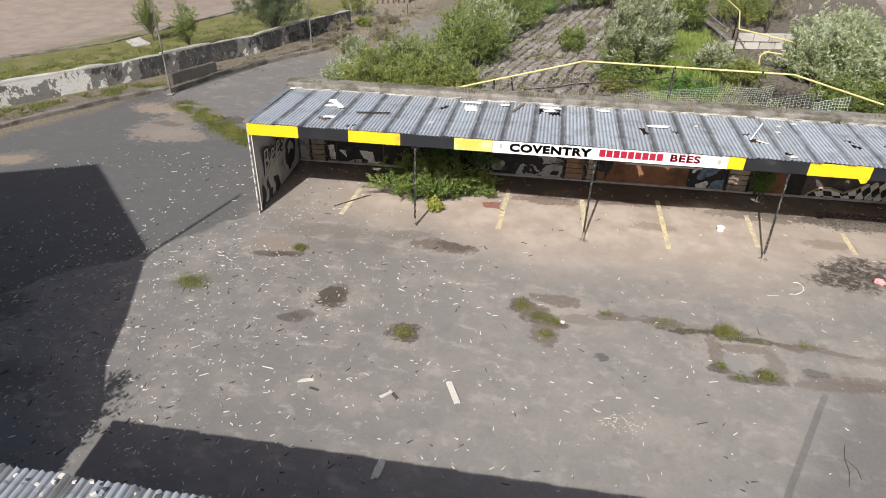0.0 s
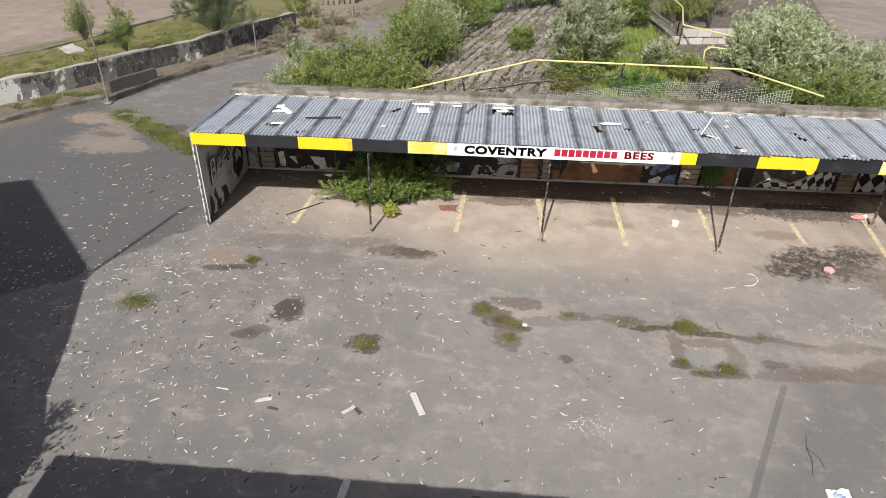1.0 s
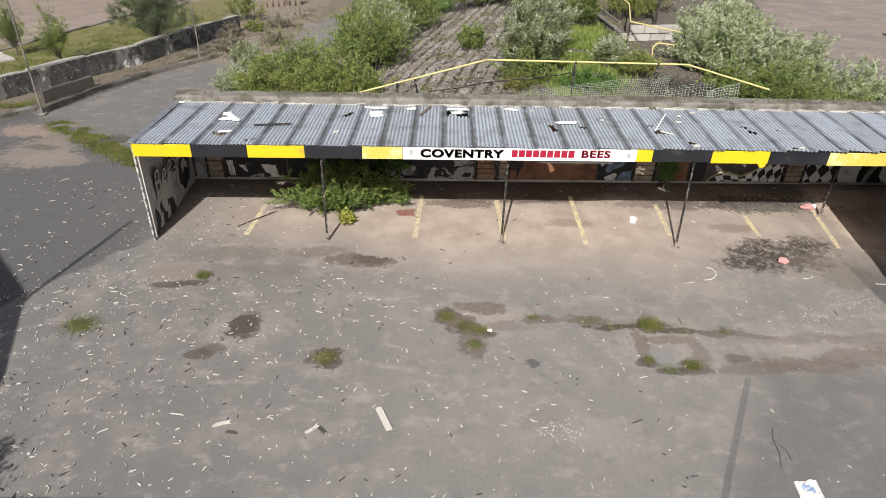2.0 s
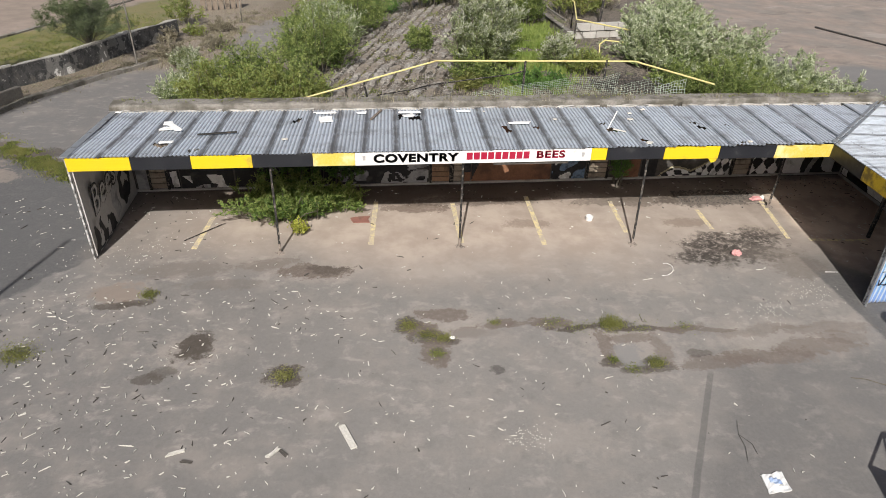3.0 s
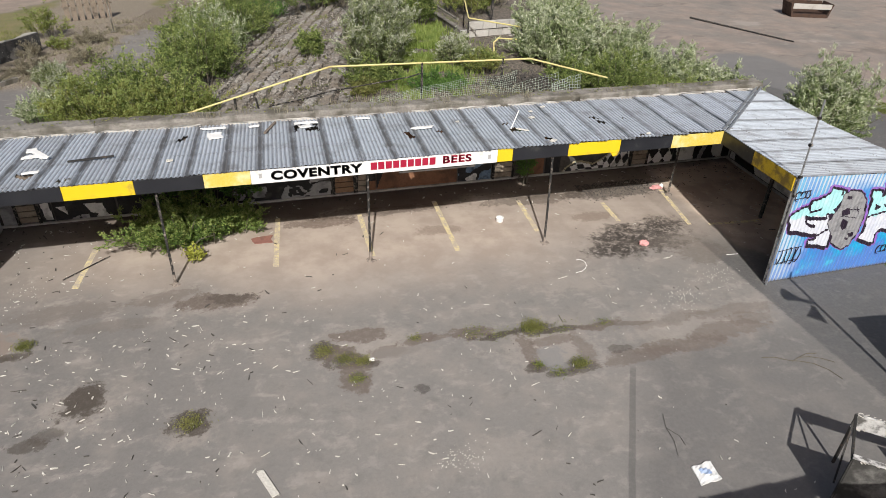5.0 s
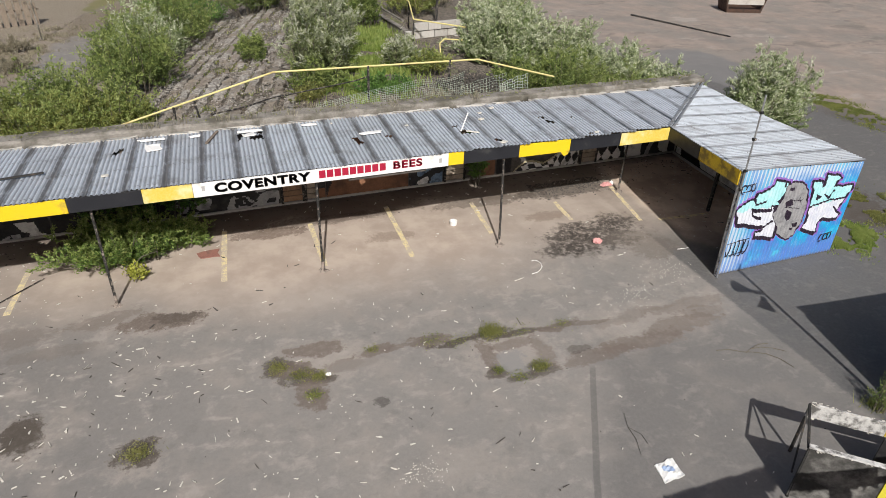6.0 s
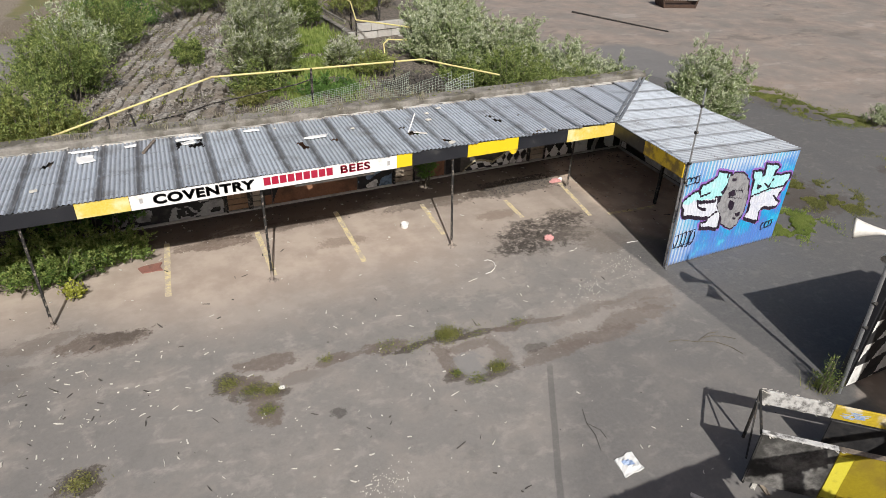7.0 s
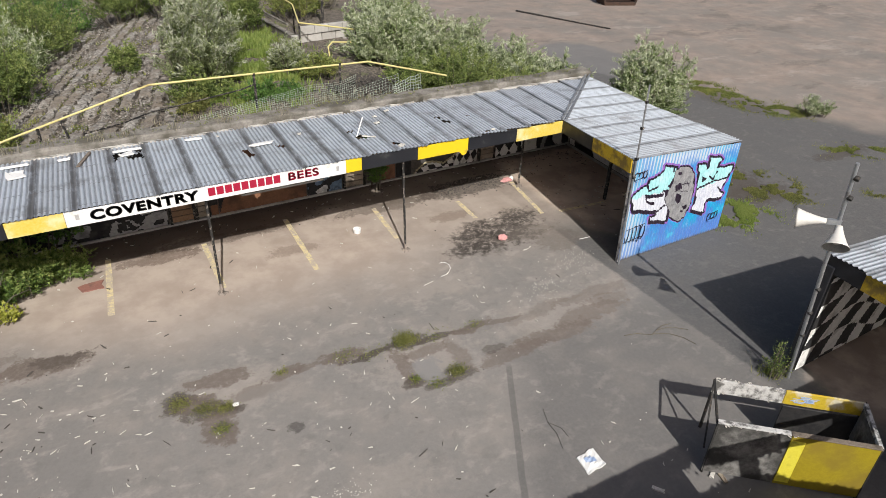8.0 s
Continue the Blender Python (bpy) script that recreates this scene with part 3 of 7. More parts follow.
    joint = n.math("MULTIPLY", n.ramp(off, 0.065, 0.04), n.ramp(py, -4.6, -4.8))
    col = n.mix(n.math("MULTIPLY", n.math("MULTIPLY", joint, broken), 0.6), col, (0.10, 0.096, 0.093))
    height = n.math("ADD", n.math("MULTIPLY", fine, 0.6), n.math("MULTIPLY", grit, 0.4))
    return n.done(col, n.ramp(mid, 0.3, 0.7, 0.78, 0.95), 0.0, n.bump(height, 0.35, 0.02), 0.3)


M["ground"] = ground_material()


def bank_material():
    n = Nodes("overgrown_bank")
    p = n.place()
    fine, mid = n.noise(p, 12, 6.0, 0.7), n.noise(p, 1.2, 5.0, 0.6)
    col = n.mix(n.ramp(fine, 0.38, 0.62), (0.045, 0.037, 0.029), (0.20, 0.17, 0.14))
    col = n.mix(n.ramp(mid, 0.54, 0.7, 0.0, 0.7), col, (0.10, 0.12, 0.035))
    return n.done(col, 0.95, 0.0, n.bump(fine, 0.7, 0.05))


M["bank"] = bank_material()
M["step"] = surface("crumbling_step", (0.37, 0.35, 0.32), (0.065, 0.058, 0.05), (0.15, 0.125, 0.10), 11, 1.3, 0.95, bump=1.0, amount=0.95)
n = Nodes("loose_rubble")
M["litter"] = n.done(n.mix(n.math("POWER", n.island(), 1.8), (0.06, 0.05, 0.04), (0.40, 0.37, 0.33)), 0.95)


# ---------------------------------------------------------------- building helpers
def thing(name, at, label, category, group="", kind=""):
    """An empty at a thing's base, which carries its parts."""
    ob = new(name)
    ob.location = at
    ob.empty_display_size = 0.2
    return tagged(ob, label, category, group, kind)


def origin(ob):
    o = Vector((0, 0, 0))
    while ob is not None:
        o += Vector(ob.location)
        ob = ob.parent
    return o


def mesh_from(name, verts, faces, mats, index=None, smooth=False):
    me = bpy.data.meshes.new(name)
    me.from_pydata([tuple(v) for v in verts], [], [tuple(f) for f in faces])
    for m in (mats if isinstance(mats, (list, tuple)) else [mats]):
        me.materials.append(m)
    if index is not None:
        me.polygons.foreach_set("material_index", np.asarray(index, dtype=np.int32))
    if smooth:
        me.polygons.foreach_set("use_smooth", np.ones(len(me.polygons), dtype=bool))
    me.update()
    return me


def part(name, bm, material, parent=None, label="", smooth=False, at=None):
    """Links a bmesh, drawn in world metres, as one mesh object under a thing or part."""
    o = origin(parent) if parent else Vector((0, 0, 0))
    at = Vector(at) if at is not None else o
    bmesh.ops.translate(bm, verts=bm.verts, vec=-at)
    bmesh.ops.recalc_face_normals(bm, faces=bm.faces)
    me = bpy.data.meshes.new(name)
    bm.to_mesh(me)
    bm.free()
    for m in (material if isinstance(material, (list, tuple)) else [material]):
        me.materials.append(m)
    if smooth:
        me.polygons.foreach_set("use_smooth", np.ones(len(me.polygons), dtype=bool))
    ob = new(name, me)
    ob.parent = parent
    ob.location = at - o
    if label:
        ob["label"] = label
    return ob


def box(x0, x1, y0, y1, z0, z1, bevel=0.0, bm=None):
    bm = bm or bmesh.new()
    made = bmesh.ops.create_cube(bm, size=1.0, matrix=Matrix.LocRotScale(((x0 + x1) / 2, (y0 + y1) / 2, (z0 + z1) / 2), None, (x1 - x0, y1 - y0, z1 - z0)))
    if bevel:
        edges = list({e for v in made["verts"] for e in v.link_edges})
        bmesh.ops.bevel(bm, geom=edges, offset=bevel, segments=1, affect="EDGES")
    return bm


def bar(a, b, w, h=None, bm=None, bevel=0.0):
    """A straight square bar from a to b."""
    a, b, h = Vector(a), Vector(b), h or w
    bm = bm or bmesh.new()
    turn = (b - a).to_track_quat("Z", "Y")
    made = bmesh.ops.create_cube(bm, size=1.0, matrix=Matrix.LocRotScale((a + b) / 2, turn, (w, h, (b - a).length)))
    if bevel:
        edges = list({e for v in made["verts"] for e in v.link_edges})
        bmesh.ops.bevel(bm, geom=edges, offset=bevel, segments=1, affect="EDGES")
    return bm


def tube(a, b, r0, r1=None, sides=8, bm=None):
    a, b = Vector(a), Vector(b)
    bm = bm or bmesh.new()
    turn = (b - a).to_track_quat("Z", "Y")
    bmesh.ops.create_cone(bm, cap_ends=True, segments=sides, radius1=r0, radius2=r0 if r1 is None else r1, depth=(b - a).length,
                          matrix=Matrix.LocRotScale((a + b) / 2, turn, None))
    return bm


def prism(outline, y0, y1, bm=None):
    """An outline in x and z, drawn out from y0 to y1."""
    bm = bm or bmesh.new()
    front = [bm.verts.new((x, y0, z)) for x, z in outline]
    back = [bm.verts.new((x, y1, z)) for x, z in outline]
    bm.faces.new(front), bm.faces.new(back[::-1])
    for i in range(len(front)):
        j = (i + 1) % len(front)
        bm.faces.new((front[i], front[j], back[j], back[i]))
    return bm


def inside(poly, x, y):
    hit = False
    for (x0, y0), (x1, y1) in zip(poly, poly[1:] + poly[:1]):
        if (y0 > y) != (y1 > y) and x < (x1 - x0) * (y - y0) / (y1 - y0) + x0:
            hit = not hit
    return hit


def lettering(name, text, x0, x1, z0, z1, y, material, parent, slant=0.0, shear=0.0, bold=0.02, heavy=False):
    """Letters of the built-in font as a flat raised mesh facing -y, stretched into the given box."""
    cu = bpy.data.curves.new(name, "FONT")
    cu.body, cu.extrude, cu.offset, cu.shear, cu.space_character = text, 0.004, bold, shear, 1.1
    tmp = bpy.data.objects.new(name, cu)
    scene.collection.objects.link(tmp)
    bpy.context.view_layer.update()
    me = bpy.data.meshes.new_from_object(tmp.evaluated_get(bpy.context.evaluated_depsgraph_get()))
    bpy.data.objects.remove(tmp)
    co = np.empty(len(me.vertices) * 3)
    me.vertices.foreach_get("co", co)
    co = co.reshape(-1, 3)
    lo, hi = co.min(0), co.max(0)
    out = np.empty_like(co)
    o = origin(parent)
    out[:, 0] = x0 + (co[:, 0] - lo[0]) / (hi[0] - lo[0]) * (x1 - x0) - o.x
    out[:, 2] = z0 + (co[:, 1] - lo[1]) / (hi[1] - lo[1]) * (z1 - z0) - o.z + slant * (out[:, 0] - (x0 - o.x))
    out[:, 1] = y - co[:, 2] - o.y
    me.vertices.foreach_set("co", out.ravel())
    me.materials.clear()
    me.materials.append(material)
    me.update()
    if heavy:
        bm = bmesh.new()
        for k in range(3):
            bm.from_mesh(me)
            bmesh.ops.translate(bm, verts=bm.verts[k * len(me.vertices):], vec=(0.010 * (k == 1), -0.001 * (k > 0), 0.012 * (k == 2)))
            bm.verts.ensure_lookup_table()
        bm.to_mesh(me)
        bm.free()
    ob = new(name, me)
    ob.parent = parent
    return ob


# ---------------------------------------------------------------- ground
side = 300
ticks = np.concatenate([np.linspace(-side, -40, 6)[:-1], np.linspace(-40, 40, 41), np.linspace(40, side, 6)[1:]])
k = len(ticks)
gv = [(x, y, 0.0) for y in ticks for x in ticks]
gf = [(j * k + i, j * k + i + 1, (j + 1) * k + i + 1, (j + 1) * k + i) for j in range(k - 1) for i in range(k - 1)]
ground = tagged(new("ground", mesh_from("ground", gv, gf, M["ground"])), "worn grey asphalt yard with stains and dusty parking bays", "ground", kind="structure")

# bank: along runs uphill of the track, across falls towards it
ALONG, ACROSS = Vector((0.292, 0.956, 0)), Vector((0.956, -0.292, 0))
BACK = 3.62


def bank_height(v):
    if v < -8.1:
        return 0.0
    if v < -1.6:
        return (v + 8.1) / 6.5 * 1.75
    if v < 4.0:
        return 1.75
    return max(0.0, 1.75 - (v - 4.0) * 0.27)


vs = np.arange(-8.4, 10.9, 0.35)
us = np.arange(0.0, 46.0, 0.5)
bv, bf = [], []
for u in us:
    for v in vs:
        lo = (BACK + 0.292 * v) / 0.956
        w = lo + u
        p = ALONG * w + ACROSS * v
        h = bank_height(v)
        rough_h = 0.07 * noise.noise((p.x * 1.3, p.y * 1.3, 0)) + 0.12 * noise.noise((p.x * 0.4, p.y * 0.4, 3))
        bv.append((p.x, p.y, h + (rough_h if h > 0.05 else 0) - (0.06 if h < 0.02 else 0.03)))
nv = len(vs)
for j in range(len(us) - 1):
    for i in range(nv - 1):
        bf.append((j * nv + i, j * nv + i + 1, (j + 1) * nv + i + 1, (j + 1) * nv + i))
for i in range(nv - 1):                                     # end face towards the shelter
    a, b = len(bv), len(bv) + 1
    bv += [(bv[i][0], bv[i][1], -0.1), (bv[i + 1][0], bv[i + 1][1], -0.1)]
    bf.append((i, i + 1, b, a))
bank = tagged(new("bank", mesh_from("bank", bv, bf, M["bank"], smooth=True)), "overgrown earth bank with broken terrace steps", "bank", kind="structure")


def terrace_step(v, seed):
    """One crumbling tread with its riser, the whole length of the bank."""
    bm = bmesh.new()
    h = bank_height(v + 0.42)
    rows = []
    lo = (BACK + 0.02 + 0.292 * v) / 0.956
    for u in np.arange(lo, lo + 34, 0.11):
        j = [0.03 * noise.noise((u * 0.9, seed * 3.1, k)) + 0.05 * noise.noise((u * 4.3, seed * 1.7, k)) + 0.06 * noise.noise((u * 13.0, seed * 2.3, k)) for k in range(4)]
        sunk = 0.0 + 0.34 * noise.noise((u * 0.5, v * 0.9, 7.0)) + 0.18 * noise.noise((u * 1.9, v * 1.4, 2.0))
        sunk = min(0.22, max(0.0, sunk))
        g = h - sunk
        line = ((-0.02, g - 0.28), (0.02 + j[0], g + 0.03 + j[1] * 0.8), (0.15 + j[2], g + 0.06 + j[3]), (0.31 + j[1], g + 0.06 + j[0]), (0.36 + j[2] * 0.5, g - 0.20))
        rows.append([bm.verts.new(ALONG * u + ACROSS * (v + a) + Vector((0, 0, b))) for a, b in line])
    for p, q in zip(rows, rows[1:]):
        for i in range(4):
            bm.faces.new((p[i], p[i + 1], q[i + 1], q[i]))
    return bm


for i in range(14):
    part("terrace_step", terrace_step(-8.0 + 0.5 * i, 40 + i), M["step"], bank)

# ---------------------------------------------------------------- roofs
PITCH = 0.70                                                # cover of one sheet


def main_z(x, y):
    return 2.47 - 0.0635 * (y + 0.1)


def wing_z(x, y):
    return 2.45 - 0.0535 * (x - 8.65) + 0.045 * max(0.0, -0.09 - y)


def sheet_mesh(name, length, material, holes=(), seed=0, waves=9, rows=6):
    """One corrugated sheet, ribs along local y, width PITCH plus a lap, centred on x; holes are small outlines."""
    fine = 8 if holes else 6
    n = waves * fine
    w = PITCH * 9 / 8                                       # laps by one wave
    rows = 90 if holes else rows
    verts, faces = [], []
    for j in range(rows + 1):
        y = length * j / rows
        edge = 0.0
        if j == 0:
            edge = -1.0
        for i in range(n + 1):
            x = -w / 2 + w * i / n
            z = 0.014 * math.cos(2 * math.pi * i / fine)
            yy = y + (0.008 * math.cos(i * 1.7) if edge else 0)
            sag = 0.006 * math.sin(3.0 * y + seed)
            verts.append((x, yy, z + sag))
    for j in range(rows):
        for i in range(n):
            cx, cy = -w / 2 + w * (i + 0.5) / n, length * (j + 0.5) / rows
            if any(inside(h, cx + 0.03 * noise.noise((cx * 14, cy * 14, seed)), cy + 0.06 * noise.noise((cx * 14, cy * 14, seed + 5))) for h in holes):
                continue
            a = j * (n + 1) + i
            faces.append((a, a + 1, a + n + 2, a + n + 1))
    if holes:                                               # loose islands fall out of a torn sheet
        owner = {}
        for k, f in enumerate(faces):
            for q in f:
                owner.setdefault(q, []).append(k)
        seen, best = set(), []
        for k in range(len(faces)):
            if k in seen:
                continue
            group, todo = [], [k]
            seen.add(k)
            while todo:
                f = todo.pop()
                group.append(f)
                for q in faces[f]:
                    for g in owner[q]:
                        if g not in seen:
                            seen.add(g)
                            todo.append(g)
            best = max(best, group, key=len)
        faces = [faces[k] for k in best]
    used = np.zeros(len(verts), dtype=int)
    used[np.unique(np.asarray(faces))] = 1
    slot = np.cumsum(used) - 1
    return mesh_from(name, [v for v, k in zip(verts, used) if k], [tuple(slot[i] for i in f) for f in faces], material, smooth=True)


# main shelter ------------------------------------------------------------
shelter = thing("parking_shelter", (0, 0, 0), "long open shelter with corrugated iron roof, yellow and black fascia", "shelter")
frame_bm = bmesh.new()
for y in (0.05, 0.72, 1.84, 2.95):
    bar((-8.05, y, main_z(0, y) - 0.065), (8.9 + y, y, main_z(0, y) - 0.065), 0.06, 0.075, frame_bm)
for x in np.arange(-8.0, 8.7, 2.15):
    bar((x, -0.02, 2.33), (x, 3.05, 2.14), 0.06, 0.12, frame_bm)
roof = part("roof_frame", frame_bm, M["timber"], shelter, "weathered timber purlins under the roof")

LEN = 3.16
TEARS = (   # outlines of the tears, in plan
    [(-3.84, 1.98), (-3.72, 2.04), (-3.60, 2.20), (-3.62, 2.40), (-3.70, 2.36), (-3.74, 2.20), (-3.84, 2.12)],
    [(-6.62, 0.70), (-6.45, 0.62), (-6.24, 0.68), (-6.30, 0.56), (-6.34, 0.36), (-6.46, 0.46), (-6.58, 0.54)],
    [(-5.80, 0.08), (-5.72, 0.08), (-5.72, 0.18), (-5.80, 0.18)], [(-5.66, 0.14), (-5.57, 0.14), (-5.57, 0.26), (-5.66, 0.24)],
    [(-1.28, 2.58), (-1.10, 2.56), (-1.12, 2.36), (-1.20, 2.36), (-1.22, 2.12), (-1.28, 2.12)], [(-1.06, 2.24), (-0.92, 2.28), (-0.80, 2.44), (-0.74, 2.44), (-0.74, 2.06), (-0.84, 2.14), (-0.98, 2.10)], [(-0.82, 2.50), (-0.72, 2.50), (-0.72, 2.64), (-0.82, 2.62)],
    [(1.10, 1.50), (1.26, 1.46), (1.24, 1.26), (1.32, 1.06), (1.18, 1.00), (1.14, 1.24)], [(1.84, 1.46), (1.98, 1.42), (2.06, 1.34), (1.98, 1.28), (1.86, 1.36)],
    [(3.54, 1.56), (3.72, 1.58), (3.72, 1.48), (3.56, 1.46)], [(3.58, 1.14), (3.74, 1.24), (3.86, 1.10), (3.84, 0.92), (3.72, 0.98), (3.62, 0.96)],
    [(5.88, 1.62), (6.02, 1.60), (6.10, 1.44), (6.00, 1.46)], [(5.94, 1.34), (6.06, 1.24), (6.10, 0.98), (6.00, 1.00), (5.92, 1.18)],
    [(4.10, 0.46), (4.24, 0.40), (4.34, 0.16), (4.22, 0.20), (4.12, 0.30)], [(6.36, 0.06), (6.52, 0.06), (6.50, -0.02), (6.36, -0.02)], [(6.70, 1.38), (6.80, 1.36), (6.78, 1.28), (6.70, 1.30)])
plain_sheets = [sheet_mesh("roof_sheet", LEN, M["sheet"], seed=s) for s in range(3)]
lean = math.atan(0.0635)
def lap(i):
    """Where lap i of the main roof lies, at the eaves and at the wall; the sheets fan a little."""
    return -7.46 + 0.655 * i + 0.0012 * i * i, -7.37 + 0.652 * i + 0.0022 * i * i


def sheet_pose(i):
    (a0, b0), (a1, b1) = lap(i - 1), lap(i)
    x, turn = (a0 + a1) / 2, math.atan2((b0 + b1 - a0 - a1) / 2, LEN)
    m = pose(x, -0.13, main_z(x, -0.13) + (0.006 if i % 2 else 0.0), -math.degrees(lean), rng.normal(0, 0.12), -math.degrees(turn))
    return m @ Matrix.Diagonal(((a1 - a0 + b1 - b0) / 2 / PITCH, 1, 1, 1))


for i in range(24):
    m = sheet_pose(i)
    back = m.inverted()
    torn = [[tuple((back @ Vector((x, y, main_z(x, y))))[:2]) for x, y in t] for t in TEARS]
    torn = [t for t in torn if min(abs(x) for x, _ in t) < 0.40]
    ob = new("roof_sheet", sheet_mesh("roof_sheet", LEN, M["sheet"], torn, 10 + i) if torn else plain_sheets[i % 3])
    ob.parent = roof
    ob.matrix_basis = m

part("verge_strip", bar((-8.13, -0.10, main_z(0, -0.10) + 0.012), (-8.13, 3.05, main_z(0, 3.05) + 0.012), 0.15, 0.03), M["steel"], shelter, "pale metal strip along the roof verge")

# the corner sheets, cut along the mitre
MITRE_A, MITRE_B = Vector((8.65, -0.12, 0)), Vector((12.25, 3.08, 0))


def cut(bm, point, normal):
    bmesh.ops.bisect_plane(bm, geom=bm.verts[:] + bm.edges[:] + bm.faces[:], dist=1e-5, plane_co=point, plane_no=normal, clear_outer=True)


mitre_n = Vector((0, 0, 1)).cross(MITRE_B - MITRE_A).normalized()      # points to the main roof's side
for i in range(24, 31):
    bm = bmesh.new()
    bm.from_mesh(plain_sheets[i % 3])
    m = sheet_pose(i)
    bmesh.ops.transform(bm, verts=bm.verts, matrix=m)
    cut(bm, MITRE_A, -mitre_n)
    if len(bm.faces):
        bmesh.ops.transform(bm, verts=bm.verts, matrix=m.inverted())
        ob = part("roof_sheet", bm, M["sheet"], None, smooth=True)
        ob.parent = roof
        ob.matrix_basis = m
    else:
        bm.free()

# wing sheets: ribs run across the wing
wing = thing("shelter_wing", (10.2, -1.4, 0), "short shelter wing with bright corrugated iron roof and painted end panel", "shelter")
IN_A, IN_B = Vector((8.65, -0.09, 0)), Vector((8.17, -2.93, 0))
OUT_A, OUT_B = Vector((12.25, 3.08, 0)), Vector((11.70, -2.95, 0))
wing_frame = part("roof_frame", bar((8.75, -0.05, 2.33), (8.25, -2.9, 2.49), 0.06, 0.08), M["timber"], wing)
part("purlin", bar((11.9, 2.6, 2.15), (11.7, -2.9, 2.3), 0.06, 0.08), M["timber"], wing)
wide = sheet_mesh("roof_sheet", 4.6, M["sheet_bright"], seed=3)
in_n = (IN_B - IN_A).cross(Vector((0, 0, 1))).normalized()
out_n = (OUT_A - OUT_B).cross(Vector((0, 0, 1))).normalized()
for i in range(9):
    y = -2.97 + PITCH * (i + 0.5)
    bm = bmesh.new()
    bm.from_mesh(wide)
    bmesh.ops.transform(bm, verts=bm.verts, matrix=pose(8.0, y, 0, 0, 0, -90))
    cut(bm, IN_A - Vector((0.03, 0, 0)), in_n)
    cut(bm, OUT_A + Vector((0.03, 0, 0)), out_n)
    cut(bm, Vector((0, -2.96, 0)), Vector((0, -1, 0)))
    cut(bm, MITRE_A, mitre_n)
    for v in bm.verts:
        v.co.z += wing_z(v.co.x, v.co.y) + (0.006 if i % 2 else 0.0)
    if len(bm.faces):
        ob = part("roof_sheet", bm, M["sheet_bright"], wing_frame, smooth=True, at=(10.0, y, 0))
        ob.data.transform(Matrix.Rotation(radians(90), 4, "Z"))
        ob.rotation_euler = (0, 0, radians(-90))
# ridge flashing on the mitre
bm = bmesh.new()
for s in (-0.055, 0.055):
    a, b = MITRE_A + mitre_n * s, MITRE_B + mitre_n * s
    bar((a.x, a.y, 2.505), (b.x, b.y, 2.315), 0.05, 0.035, bm)
part("mitre_flashing", bm, M["steel"], wing, "pale metal flashing over the roof joint")


# fascia --------------------------------------------------------------------
TOP, LOW, FRONT = 2.475, 2.17, -0.115
blocks = ((-8.12, -6.88, "yellow"), (-6.88, -5.69, "black"), (-5.69, -4.46, "yellow"), (-4.46, -3.22, "black"), (-3.22, -2.34, "faded_yellow"),
          (2.84, 3.2, "yellow"), (3.2, 4.54, "black"), (4.54, 5.85, "yellow"), (5.85, 7.22, "black"), (7.22, 8.62, "faded_yellow"))
for x0, x1, tone in blocks:
    dz = -0.012 * max(0.0, x0 - 3.0)
    part("fascia_board", box(x0 + 0.003, x1 - 0.003, FRONT, FRONT + 0.03, LOW + dz, TOP - 0.02 + dz * 0.5, 0.004), M[tone], shelter, tone.replace("_", " ") + " painted fascia board")
sign = part("sign_board", box(-2.337, 2.837, FRONT - 0.012, FRONT + 0.02, LOW, TOP - 0.02, 0.004), M["white"], shelter, "white sign board with black and red lettering")
lettering("lettering", "COVENTRY", -1.95, -0.13, LOW + 0.055, LOW + 0.245, FRONT - 0.014, M["letter_black"], sign, bold=0.034, heavy=True)
lettering("lettering", "BEES", 1.60, 2.23, LOW + 0.085, LOW + 0.25, FRONT - 0.014, M["letter_red"], sign, bold=0.016, heavy=True)
for i in range(9):                                           # a trade name, as plain blocks
    x = 0.05 + i * 0.157
    part("letter_block", box(x, x + 0.13, FRONT - 0.018, FRONT - 0.011, LOW + 0.085, LOW + 0.25, 0.002), M["letter_red"], sign)
part("sign_mark", box(-2.18, -2.12, FRONT - 0.018, FRONT - 0.011, LOW + 0.12, LOW + 0.22), M["mural_grey"], sign)
part("sign_mark", box(2.62, 2.68, FRONT - 0.018, FRONT - 0.011, LOW + 0.10, LOW + 0.2), M["mural_grey"], sign)
part("hanging_board", box(0.66, 2.35, FRONT + 0.03, FRONT + 0.06, LOW - 0.075, LOW + 0.02, 0.004), M["wall_dark"], shelter, "dark board hanging below the sign")
part("soffit_beam", box(-8.0, 8.6, FRONT + 0.035, FRONT + 0.10, LOW + 0.03, TOP - 0.09, 0.005), M["wall_dark"], shelter, "dark beam behind the fascia")

part("loose_tab", prism([(5.62, 2.15), (5.83, 2.15), (5.80, 2.07), (5.70, 2.05)], FRONT - 0.004, FRONT + 0.012), M["yellow"], shelter, "torn yellow tab hanging below the fascia")

# wing fascia
d = (IN_B - IN_A)


def wing_board(f0, f1, tone):
    a, b = IN_A + d * f0, IN_A + d * f1
    za, zb = wing_z(a.x, a.y) - 0.17, wing_z(b.x, b.y) - 0.17
    part("fascia_board", bar((a.x - 0.02, a.y, za), (b.x - 0.02, b.y, zb), 0.03, 0.31), M[tone], wing)


wing_board(0.0, 0.48, "black")
wing_board(0.484, 1.0, "worn_yellow")

